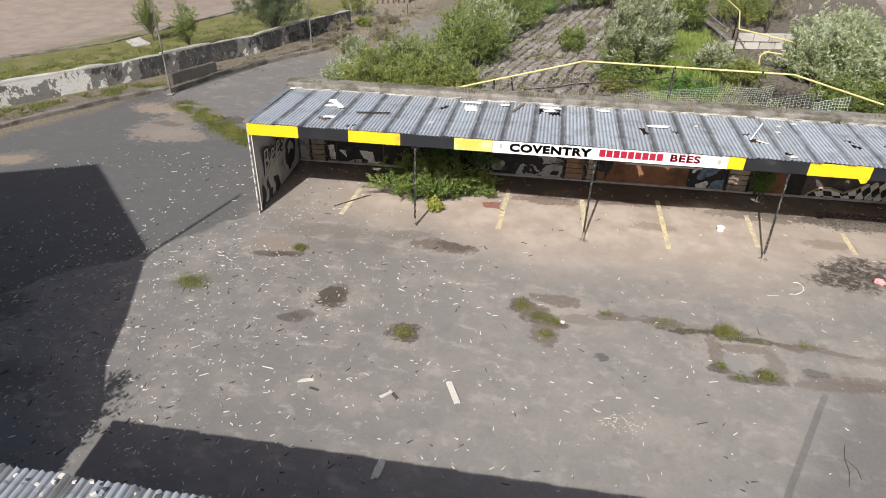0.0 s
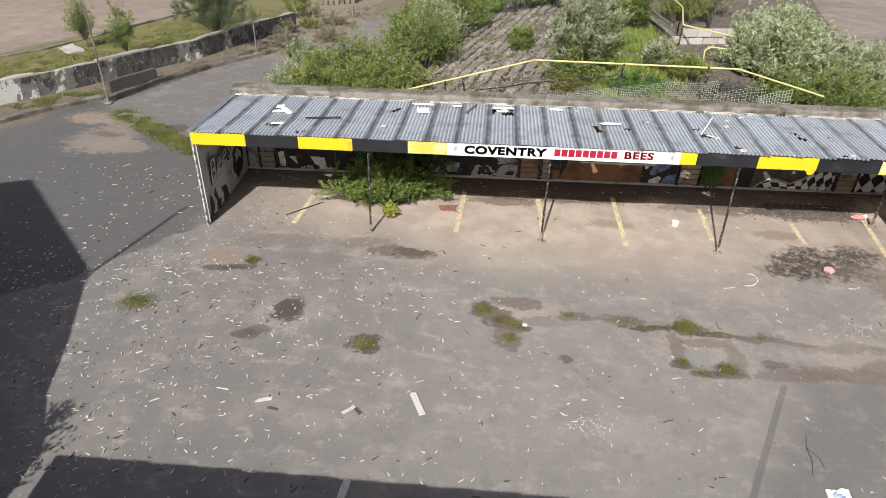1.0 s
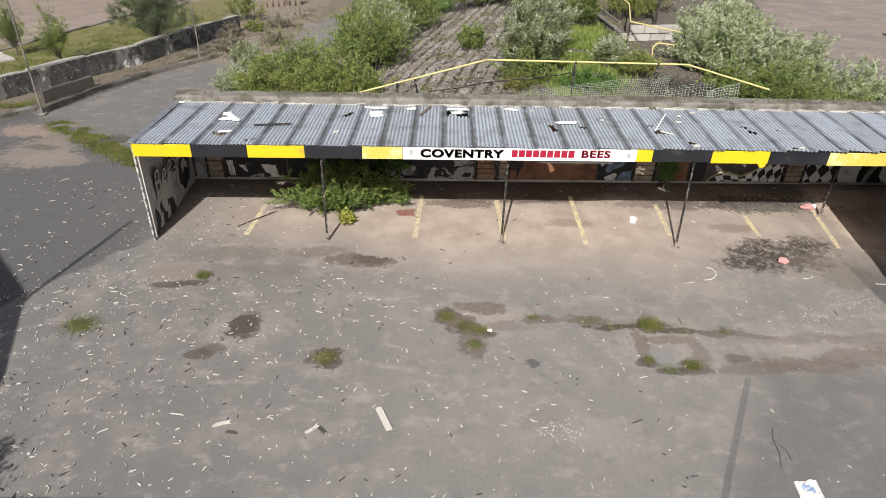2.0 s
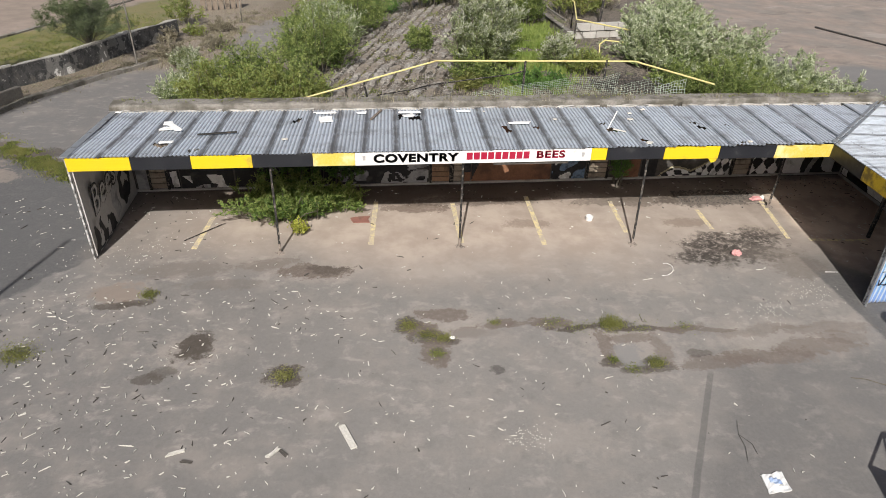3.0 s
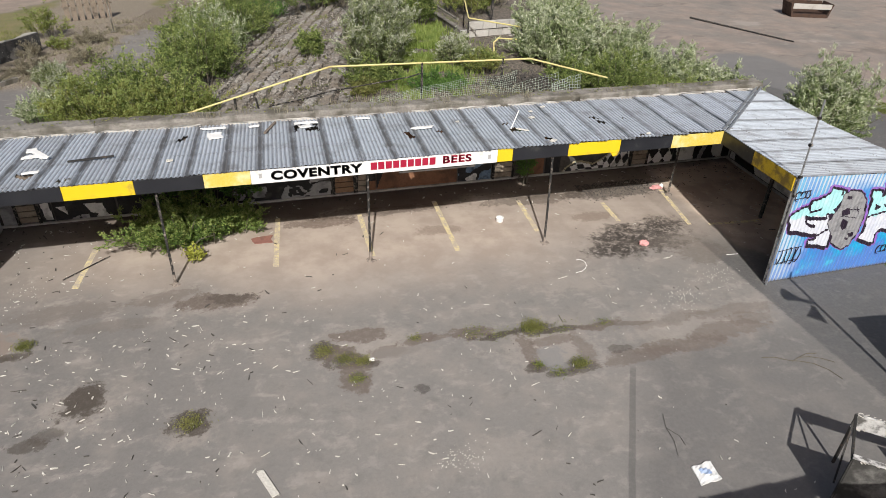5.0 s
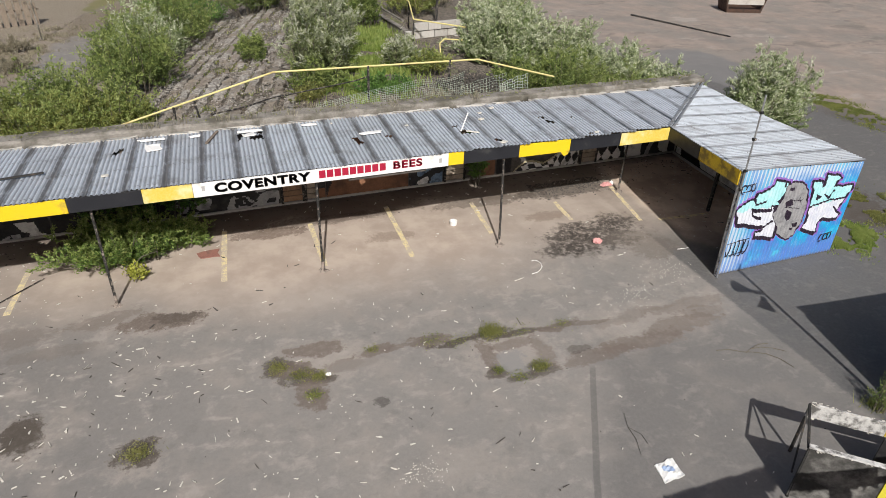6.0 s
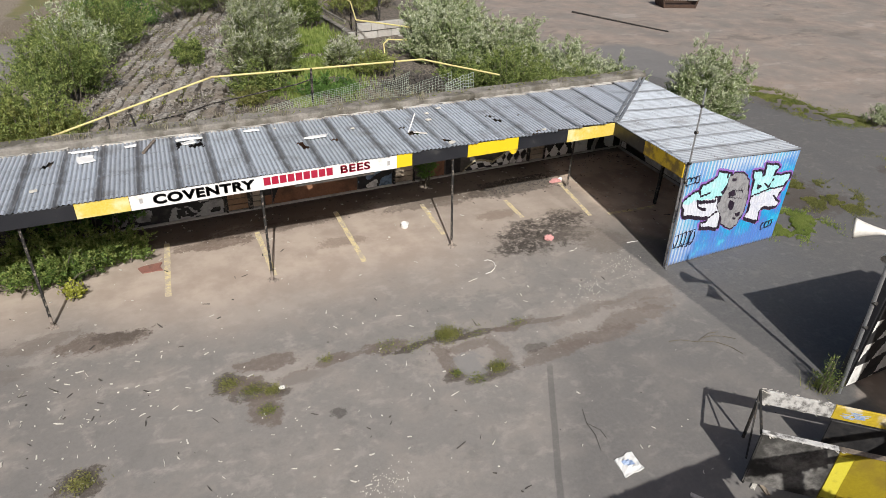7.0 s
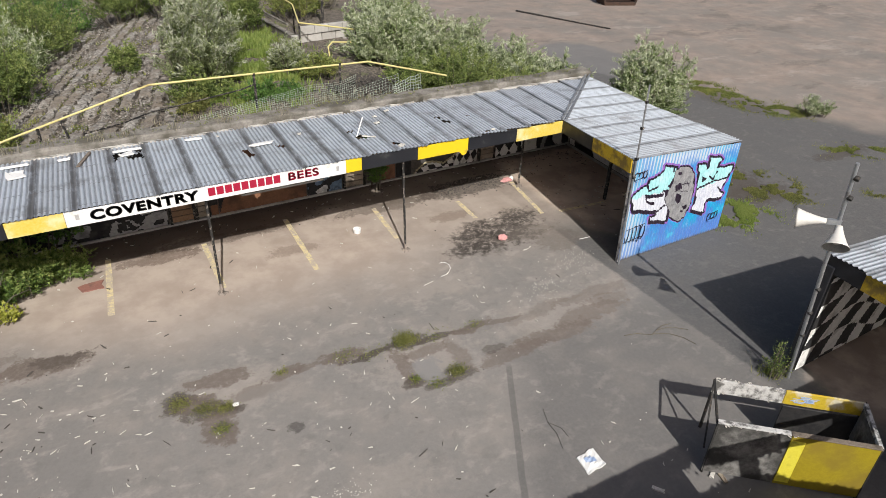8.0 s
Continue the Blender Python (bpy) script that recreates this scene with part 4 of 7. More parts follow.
# posts -----------------------------------------------------------------------
for x, y, dx, dy in ((-4.13, -0.03, 0.0, 0.03), (0.0, -0.06, 0.0, 0.06), (4.18, -0.24, 0.05, 0.26), (8.64, 1.40, 0.05, 0.02)):
    bm = bar((x, y, 0.0), (x + dx, y + dy, main_z(0, y) - 0.1), 0.046, 0.046, bevel=0.006)
    y += dy
    bar((x + dx - 0.16, y, main_z(0, y) - 0.14), (x + dx + 0.16, y, main_z(0, y) - 0.14), 0.06, 0.05, bm)
    part("post", bm, M["post"], shelter, "black square post with flaking paint")
    y -= dy
    bm = bmesh.new()                                        # a crumbling pad, uneven at the rim
    rim = [bm.verts.new((x + q * math.cos(a), y + q * math.sin(a), 0.002)) for a, q in zip(np.linspace(0, 2 * math.pi, 14, endpoint=False), rng.uniform(0.07, 0.15, 14))]
    hub = [bm.verts.new((x + 0.05 * math.cos(a), y + 0.05 * math.sin(a), 0.022)) for a in np.linspace(0, 2 * math.pi, 14, endpoint=False)]
    for k in range(14):
        bm.faces.new((rim[k], rim[(k + 1) % 14], hub[(k + 1) % 14], hub[k]))
    bm.faces.new(hub)
    part("post_base", bm, M["pad"], shelter)
    bm = bar((x, y, 0.0), (x + dx * 0.11, y + dy * 0.11, 0.24), 0.049, 0.049)
    part("bare_foot", bm, M["pad"], shelter, "bare foot of a post, its paint worn off")
for x, y in ((10.3, -0.35), (10.1, -2.2)):
    part("post", bar((x, y, 0), (x, y, wing_z(x, y) - 0.06), 0.07), M["post"], wing)

# litter lying on the roof
def litter(name, bm, x, y, z, turn, material, label):
    ob = part(name, bm, material, None)
    ob.matrix_basis = pose(x, y, z, -3.6, 0, turn)
    return tagged(ob, label, name.replace("_", " "), "litter on the shelter roof")


def flake_bm(w, l, seed, t=0.012):
    """A torn, slightly bent plate."""
    r = np.random.default_rng(seed)
    bm = bmesh.new()
    out = [(-1, -1), (-0.3, -1), (0.4, -1), (1, -1), (1, 0.2), (1, 1), (0.2, 1), (-0.5, 1), (-1, 1), (-1, 0)]
    n = len(out)
    top = [bm.verts.new((w / 2 * (a + r.normal(0, 0.13)), l / 2 * (b + r.normal(0, 0.13)), t + 0.02 * r.random())) for a, b in out]
    low = [bm.verts.new((v.co.x, v.co.y, 0)) for v in top]
    bm.faces.new(top), bm.faces.new(low[::-1])
    for i in range(n):
        j = (i + 1) % n
        bm.faces.new((top[i], low[i], low[j], top[j]))
    return bm


def rz(x, y):
    return main_z(x, y) + 0.022


for x, y, w, l, turn in ((-6.42, 1.72, 0.16, 0.75, 32), (-6.62, 1.98, 0.22, 0.26, 5), (-6.55, 1.60, 0.34, 0.14, 8), (-6.34, 0.66, 0.30, 0.09, 8), (-3.86, 0.75, 0.14, 0.11, 10), (4.22, 0.06, 0.16, 0.12, 30), (4.45, 1.80, 0.18, 0.10, 20),
                         (3.86, 0.95, 0.32, 0.05, -35), (4.62, 2.3, 0.12, 0.08, 0), (2.55, 1.9, 0.10, 0.07, 0), (5.1, 2.62, 0.14, 0.07, 15), (6.6, 0.0, 0.12, 0.05, 0), (-8.0, 2.95, 0.18, 0.1, 0), (0.9, 2.62, 0.06, 0.06, 0)):
    litter("torn_sheeting", flake_bm(w * 0.85, l * 0.9, int(abs(x * 100))), x, y, rz(x, y), turn, M["white" if x < -6 else "chip_white"], "torn pale scrap of sheeting on the iron roof")
for x, y, w, l, turn in ((-1.02, 2.36, 0.26, 0.18, 8), (-1.0, 2.60, 0.50, 0.10, 0), (-3.02, 2.12, 0.30, 0.42, 4), (-3.05, 2.65, 0.5, 0.09, 0), (-2.17, 2.60, 0.22, 0.10, 3), (1.63, 1.62, 0.50, 0.13, 4), (0.38, 2.66, 0.34, 0.10, -3)):
    litter("torn_flap", flake_bm(w, l, 900 + int(abs(x * 100))), x, y, rz(x, y) + 0.012, turn, M["white"], "curled white flap of torn roof sheeting")
litter("batten", bar((-0.42, 0, 0.02), (0.42, 0.02, 0.02), 0.05, 0.03), -5.37, 1.18, rz(-5.37, 1.18), 7, M["dark_steel"], "dark timber batten lying on the iron roof")
litter("batten", bar((0, -0.42, 0.02), (0.03, 0.42, 0.02), 0.06, 0.03), -1.83, 2.44, rz(-1.83, 2.44), -17, M["timber"], "grey timber offcut lying on the iron roof")
litter("white_rod", tube((0, -0.02, 0.0), (0.20, 0.06, 0.40), 0.014), 3.62, 1.12, rz(3.62, 1.12), 0, M["white"], "thin white rod sticking up from a torn roof")

# coping beam and back wall ------------------------------------------------------
def rough_beam(x0, x1, y0, y1, z0, z1, seed, step=0.3, amp=0.02):
    r = np.random.default_rng(seed)
    bm = bmesh.new()
    ring = []
    for x in np.linspace(x0, x1, max(2, int((x1 - x0) / step) + 1)):
        j = r.normal(0, amp, 8)
        ring.append([bm.verts.new(c) for c in ((x, y0 + j[0], z0), (x, y0 + j[1] * 0.7, z1 - 0.04 + j[2] * 0.5), (x, y0 + 0.05 + j[3] * 0.6, z1 + j[4] * 0.5),
                                               (x, y1 - 0.05 + j[5], z1 + j[6] * 0.5), (x, y1, z1 - 0.05), (x, y1, z0))])
    for a, b in zip(ring, ring[1:]):
        for i in range(6):
            q = (i + 1) % 6
            bm.faces.new((a[i], a[q], b[q], b[i]))
    bm.faces.new(ring[0]), bm.faces.new(ring[-1][::-1])
    return bm


wall_north = tagged(part("wall_north", box(-8.3, 12.3, 3.2, 3.42, 0, 2.2), M["wall_dark"]), "dark back wall of the shelter with painted boards", "wall", kind="structure")
xs = [-8.25, -5.6, -3.1, -0.7, 1.6, 4.1, 6.4, 8.9, 12.35]
for i, (a, b) in enumerate(zip(xs, xs[1:])):
    part("coping_length", rough_beam(a, b - 0.002, 3.07, 3.58, 2.19, 2.43, 60 + i), M["concrete"], wall_north, "weathered mossy concrete coping")
for i, (a, b) in enumerate(zip(xs, xs[1:])):
    part("mortar_fillet", rough_beam(a + 0.1 * (i % 3), b - 0.25 * (i % 2) - 0.01, 3.02, 3.075, 2.24, 2.30, 160 + i, 0.13, 0.02), M["pale_block"], wall_north, "broken pale mortar along the roof joint")
west_bm = box(-8.19, -8.12, 0.0, 3.2, 0, 2.28, 0.008)
for v in west_bm.verts:                                     # its head follows the slope of the roof
    if v.co.z > 1:
        v.co.z += main_z(0, v.co.y) - 0.028 - 2.28
wall_west = tagged(part("wall_west", west_bm, M["render"]), "whitewashed end wall with faded spray paint", "wall", kind="structure")
part("edge_post", bar((-8.15, -0.02, 0), (-8.15, -0.02, 2.25), 0.04, 0.035, bevel=0.005), M["peeling"], wall_west, "white painted edge post")
# pale finish is assumed, so the wall bounces light into the wing
wall_east = tagged(part("wall_east", bar((11.55, -2.88, 1.02), (11.98, 3.2, 1.02), 0.12, 2.04), M["render"]), "pale outer wall of the shelter wing", "wall", kind="structure")


def painted(name, x0, x1, z0, z1, y, rule, mats, parent, label, step=0.03, facing="y", plane=0.0, lean_x=0.0):
    """A thin board whose paint follows rule(s, z) -> index into mats; faces -y, or +x when facing is x."""
    nx, nz = max(2, int((x1 - x0) / step)), max(2, int((z1 - z0) / step))
    X, Z = np.linspace(x0, x1, nx + 1), np.linspace(z0, z1, nz + 1)
    o = origin(parent)
    if facing == "y":
        verts = [(x - o.x, y - o.y, z - o.z) for z in Z for x in X]
    else:
        verts = [(plane + lean_x * x - o.x, x - o.y, z - o.z) for z in Z for x in X]
    faces, index = [], []
    for j in range(nz):
        for i in range(nx):
            a = j * (nx + 1) + i
            faces.append((a, a + 1, a + nx + 2, a + nx + 1))
            index.append(rule((X[i] + X[i + 1]) / 2, (Z[j] + Z[j + 1]) / 2))
    n = len(verts)
    rim = [i for i in range(nx + 1)] + [j * (nx + 1) + nx for j in range(1, nz + 1)] + [nz * (nx + 1) + i for i in range(nx - 1, -1, -1)] + [j * (nx + 1) for j in range(nz - 1, 0, -1)]
    back = {}
    for q in rim:
        v = verts[q]
        back[q] = n + len(back)
        verts.append((v[0], v[1] + 0.03, v[2]) if facing == "y" else (v[0] - 0.03, v[1], v[2]))
    for a, b in zip(rim, rim[1:] + rim[:1]):
        faces.append((b, a, back[a], back[b]))
        index.append(0)
    ob = new(name, mesh_from(name, verts, faces, [M[m] for m in mats], index))
    ob.parent = parent
    ob["label"] = label
    return ob


def diamonds(x, z, a=0.36, b=0.5):
    return int((math.floor(x / a + z / b) + math.floor(x / a - z / b)) % 2)


def snake(x, z):
    """A pale ribbon that swings up, with a chequered flag unrolling under it and diamonds beyond."""
    line = [(6.12, 0.0), (6.3, 0.2), (6.62, 0.41), (6.88, 0.37), (7.2, 0.27), (7.5, 0.42), (7.75, 0.62), (9.0, 0.9)]
    if x < 6.12:
        return 0
    for (xa, za), (xb, zb) in zip(line, line[1:]):
        if xa <= x < xb:
            top = za + (zb - za) * (x - xa) / (xb - xa)
    if x < 7.7 and abs(z - top) < 0.03:
        return 2
    if z > top:
        return 3 if x < 7.9 else 0
    if x < 7.55:
        return int((math.floor((x + 0.55 * z) / 0.22) + math.floor((z - 0.10 * (x - 6.1) + 2) / 0.16)) % 2)
    return diamonds(x + 0.04 * math.sin(6 * z), z, 0.24, 0.36)


FOLDS = [(1, [(9.95, 0.9), (10.62, 0.9), (10.66, 0.1), (10.12, 0.1), (10.0, 0.5)]), (1, [(11.2, 0.9), (11.62, 0.9), (11.68, 0.12), (11.4, 0.14), (11.3, 0.3)]), (2, [(10.95, 0.1), (11.1, 0.6), (11.0, 0.9), (10.9, 0.5), (10.8, 0.1)])]


def folds(x, z):
    return in_shapes(FOLDS, x + 0.05 * math.sin(5 * z), z)


def in_shapes(shapes, x, z, other=0):
    """The tone of the last outline that holds the point."""
    for tone, outline in shapes:
        if inside(outline, x, z):
            other = tone
    return other


LEANING = [(1, [(-6.9, 0.48), (-6.69, 0.49), (-6.67, 0.26)]), (1, [(-6.29, 0.51), (-5.89, 0.48), (-5.81, 0.13), (-6.17, 0.26)]), (2, [(-6.59, 0.15), (-6.42, 0.21), (-6.47, 0.05), (-6.63, 0.06)]),
           (2, [(-6.4, 0.21), (-6.22, 0.23), (-6.21, 0.04), (-6.39, 0.05)]), (1, [(-6.04, 0.2), (-5.72, 0.16), (-5.72, 0.1), (-6.07, 0.1)]), (1, [(-6.5, 0.8), (-6.1, 0.78), (-6.2, 1.3), (-6.6, 1.2)])]
CAR = [(1, [(-0.95, 0.40), (-0.6, 0.57), (-0.42, 0.63), (-0.42, 0.1), (-0.92, 0.1), (-1.07, 0.18)]), (1, [(-1.65, 0.43), (-1.3, 0.46), (-1.07, 0.16), (-1.28, 0.1), (-1.68, 0.1)]),
       (0, [(-1.55, 0.36), (-1.35, 0.40), (-1.2, 0.2), (-1.5, 0.18)]), (2, [(-2.6, 0.45), (-2.1, 0.5), (-2.1, 0.2), (-2.6, 0.16)]), (0, [(-0.7, 0.3), (-0.5, 0.34), (-0.5, 0.2), (-0.72, 0.18)])]


def dark_car(x, z):
    w = noise.noise((x * 1.6, z * 2.5, 1.7)) + 0.5 * noise.noise((x * 6.0, z * 8.0, 4.2))
    tone = in_shapes(CAR, x + 0.04 * math.sin(11 * z), z + 0.03 * math.sin(9 * x))
    if tone:
        return 0 if w > 0.25 else tone
    return 2 if w > 0.42 else 0


def blue_scene(x, z):
    w = noise.noise((x * 2.6, z * 2.6, 5.0))
    return 1 if w > 0.02 else 2 if w < -0.3 else 0


def drapes(x, z):
    w = math.sin(2.9 * x + 3.0 * z * math.sin(1.3 * x) + 0.8 * math.sin(2.1 * z))
    return 1 if w > -0.35 else 0


Y = 3.165
painted("mural_board", -8.05, -7.78, 0.12, 2.1, Y, lambda x, z: 0, ["mural_grey"], wall_north, "whitewashed board")
painted("mural_board", -7.22, -6.98, 0.12, 2.1, Y, lambda x, z: 1 if inside([(-7.20, 0.60), (-7.03, 0.63), (-6.995, 0.16), (-7.16, 0.17)], x, z) else 0, ["mural_black", "mural_white"], wall_north, "black board with a pale painted bar", step=0.02)
painted("mural_board", -6.95, -5.6, 0.12, 2.1, Y, lambda x, z: in_shapes(LEANING, x, z), ["mural_black", "mural_white", "mural_grey"], wall_north, "black board painted with tilted white squares", step=0.02)
painted("mural_board", -5.55, -2.95, 0.12, 2.1, Y, dark_car, ["mural_black", "mural_grey", "mural_grey"], wall_north, "dark painted board behind the shrub")
painted("mural_board", -2.9, -0.42, 0.12, 2.1, Y, dark_car, ["mural_black", "mural_grey", "mural_grey"], wall_north, "dark board with a faded grey painting")
painted("mural_board", 0.58, 0.75, 0.12, 2.1, Y, lambda x, z: 2 if z < 0.4 else dark_car(x * 2, z), ["mural_black", "mural_white", "brown_board"], wall_north, "dark board with pale brush strokes")
painted("mural_board", 0.78, 3.02, 0.12, 2.1, Y, lambda x, z: 1 if (x - 0.78) < 0.35 * (z - 0.1) * abs(math.sin(3 * z)) else 0, ["brown_board", "mural_black"], wall_north, "brown painted board")
painted("mural_board", 3.06, 4.02, 0.12, 2.1, Y, blue_scene, ["mural_black", "mural_blue", "mural_white"], wall_north, "board with a faded blue painting")
painted("mural_board", 5.12, 5.62, 0.12, 2.1, Y, lambda x, z: 0, ["brown_board"], wall_north, "rust brown board")
painted("mural_board", 5.68, 8.36, 0.12, 2.1, Y, snake, ["mural_black", "mural_white", "mural_cream", "wall_dark"], wall_north, "board painted with a waving chequered flag")
painted("mural_board", 9.02, 9.86, 0.12, 2.1, Y, diamonds, ["mural_black", "mural_white"], wall_north, "board painted with black and white diamonds")
painted("mural_board", 9.9, 11.9, 0.12, 2.1, Y, folds, ["mural_black", "mural_white", "mural_grey"], wall_north, "board painted with white folds on black")
east_board = painted("mural_board", -2.5, 3.05, 0.12, 2.0, 0, lambda y, z: drapes(y * 0.8 + 2, z), ["mural_black", "mural_white"], wall_east, "board painted with white folds on black", facing="x", plane=11.675, lean_x=0.0703)
part("plinth_strip", box(-8.1, 11.95, 3.11, 3.195, 0.07, 0.117, 0.006), M["render"], wall_north, "pale strip along the foot of the wall")


def shutter(x0, x1, tone):
    """A slatted timber vent in the wall: frame and slats."""
    f = bmesh.new()
    for x in (x0, x1):
        box(x - 0.03, x + 0.03, 3.10, 3.17, 0.12, 2.05, 0.0, f)
    s = part("shutter_frame", f, M["post"], wall_north, "dark frame of a slatted vent")
    for z in np.arange(0.22, 1.95, 0.155):
        part("slat", bar((x0 + 0.03, 3.14, z), (x1 - 0.03, 3.14, z), 0.025, 0.13), M[tone], s)


shutter(-7.72, -7.27, "slat")
shutter(-0.36, 0.18, "slat_brown")
shutter(0.24, 0.52, "slat")
shutter(4.08, 4.66, "slat")
shutter(8.42, 8.96, "slat")


# faded writing and shapes on the west wall, which faces east
FLAMES = [[(0.04, 0.06), (0.26, 0.69), (0.40, 0.55), (0.42, 0.3), (0.55, 0.62), (0.69, 0.71), (0.72, 0.35), (0.9, 0.30), (1.05, 0.52), (1.28, 0.50), (1.40, 0.25), (1.5, 0.06)],
          [(0.35, 0.12), (0.42, 0.3), (0.55, 0.5), (0.6, 0.12)], [(0.85, 0.1), (0.9, 0.3), (1.05, 0.42), (1.1, 0.1)]]
ARC = [(2.05, 0.95), (2.33, 1.10), (2.75, 0.95), (2.9, 0.66), (2.62, 0.30), (2.25, 0.18), (2.0, 0.45)]
ARC_IN = [(2.2, 0.90), (2.45, 0.98), (2.7, 0.78), (2.72, 0.62), (2.5, 0.72), (2.3, 0.66)]


def west_rule(y, z):
    u, w = y + 0.03 * math.sin(13 * z), z + 0.02 * math.sin(17 * y)
    if sum(inside(f, u, w) for f in FLAMES) == 1:
        return 1
    if inside(ARC, u, w):
        return 0 if inside(ARC_IN, u, w) else 1
    return 2 if noise.noise((u * 1.5, w * 1.5, 8.0)) > 0.3 else 0


painted("spray_paint", 0.03, 3.1, 0.06, 2.24, 0, west_rule, ["render", "mural_black", "mural_grey"], wall_west, "faded black spray paint on whitewash", facing="x", plane=-8.088, step=0.025)
for thick, tone, lift in ((0.055, "mural_black", 0.0), (-0.005, "render", 0.007)):      # pale letters in a black outline
    cu = bpy.data.curves.new("lettering", "FONT")
    cu.body, cu.extrude, cu.offset, cu.shear, cu.space_character = "Bees", 0.004, thick, 0.2, 1.15
    tmp = new("lettering", cu)
    bpy.context.view_layer.update()
    me = bpy.data.meshes.new_from_object(tmp.evaluated_get(bpy.context.evaluated_depsgraph_get()))
    bpy.data.objects.remove(tmp)
    me.materials.clear()
    me.materials.append(M[tone])
    ob = new("lettering", me)
    ob.parent = wall_west
    ob.matrix_basis = Matrix(((0, 0, 1, -8.082 + lift), (0.60, -0.10, 0, 0.42), (0.18, 0.95, 0, 0.86), (0, 0, 0, 1)))
    ob["label"] = "spray painted lettering"

# graffiti panel closing the wing --------------------------------------------------
G_BACK = [(0.025, 0.631), (0.074, 0.689), (0.148, 0.727), (0.17, 0.771), (0.254, 0.807), (0.284, 0.839), (0.285, 0.882), (0.4, 0.855), (0.39, 0.751), (0.359, 0.673), (0.401, 0.623),
          (0.334, 0.611), (0.349, 0.538), (0.384, 0.47), (0.409, 0.373), (0.408, 0.294), (0.244, 0.339), (0.234, 0.389), (0.288, 0.385), (0.279, 0.435), (0.067, 0.5)]
O_RING = [(0.396, 0.823), (0.44, 0.842), (0.506, 0.835), (0.551, 0.804), (0.581, 0.745), (0.607, 0.633), (0.619, 0.509), (0.612, 0.387), (0.578, 0.284), (0.533, 0.254), (0.484, 0.277),
          (0.433, 0.336), (0.411, 0.415), (0.367, 0.498), (0.346, 0.55), (0.358, 0.599), (0.387, 0.667), (0.39, 0.751)]
K_BACK = [(0.609, 0.838), (0.69, 0.829), (0.71, 0.772), (0.726, 0.798), (0.706, 0.902), (0.824, 0.869), (0.847, 0.847), (0.81, 0.763), (0.977, 0.76), (0.988, 0.719), (0.969, 0.654),
          (0.938, 0.565), (0.918, 0.48), (0.953, 0.438), (0.94, 0.395), (0.803, 0.415), (0.779, 0.389), (0.786, 0.264), (0.645, 0.339), (0.656, 0.393), (0.663, 0.467), (0.646, 0.563), (0.645, 0.666)]
O_SPOTS = ([(0.428, 0.8), (0.468, 0.786), (0.464, 0.759), (0.43, 0.766)], [(0.455, 0.674), (0.486, 0.679), (0.495, 0.612), (0.439, 0.597), (0.428, 0.646)],
           [(0.451, 0.565), (0.512, 0.537), (0.509, 0.471), (0.487, 0.447), (0.451, 0.511)], [(0.537, 0.421), (0.576, 0.422), (0.591, 0.381), (0.559, 0.371)],
           [(0.524, 0.375), (0.56, 0.365), (0.554, 0.342), (0.529, 0.356)])
COUNTERS = ([(0.151, 0.622), (0.159, 0.637), (0.316, 0.599), (0.321, 0.568), (0.171, 0.595), (0.176, 0.572), (0.244, 0.537), (0.255, 0.505), (0.164, 0.552)],
            [(0.682, 0.7), (0.729, 0.671), (0.709, 0.633), (0.689, 0.644)])
STROKES = [((0.154, 0.72), (0.179, 0.665), (0.227, 0.682), (0.256, 0.691)), ((0.317, 0.592), (0.314, 0.633), (0.395, 0.625)),
           ((0.288, 0.414), (0.323, 0.452), (0.361, 0.476)), ((0.656, 0.567), (0.708, 0.591), (0.812, 0.615), (0.952, 0.626)),
           ((0.753, 0.69), (0.801, 0.636), (0.821, 0.718)), ((0.88, 0.535), (0.931, 0.476)), ((0.366, 0.867), (0.382, 0.815))]
O_LINES = [((0.433, 0.598), (0.559, 0.573)), ((0.423, 0.647), (0.572, 0.665)), ((0.538, 0.69), (0.567, 0.613))]


def within(poly, u, w):
    """Which of the points u, w lie in the outline."""
    hit = np.zeros(u.shape, dtype=bool)
    for (x0, y0), (x1, y1) in zip(poly, poly[1:] + poly[:1]):
        if y0 != y1:
            hit ^= ((y0 > w) != (y1 > w)) & (u < (x1 - x0) * (w - y0) / (y1 - y0) + x0)
    return hit


def near_stroke(u, w, wide=0.0075, lines=STROKES):
    near = np.zeros(u.shape, dtype=bool)
    for line in lines:
        for (a, b), (c, d) in zip(line, line[1:]):
            dx, dy = c - a, (d - b) * 0.68
            f = np.clip(((u - a) * dx + (w - b) * 0.68 * dy) / (dx * dx + dy * dy), 0, 1)
            near |= np.hypot(u - a - f * dx, (w - b) * 0.68 - f * dy) < wide
    return near


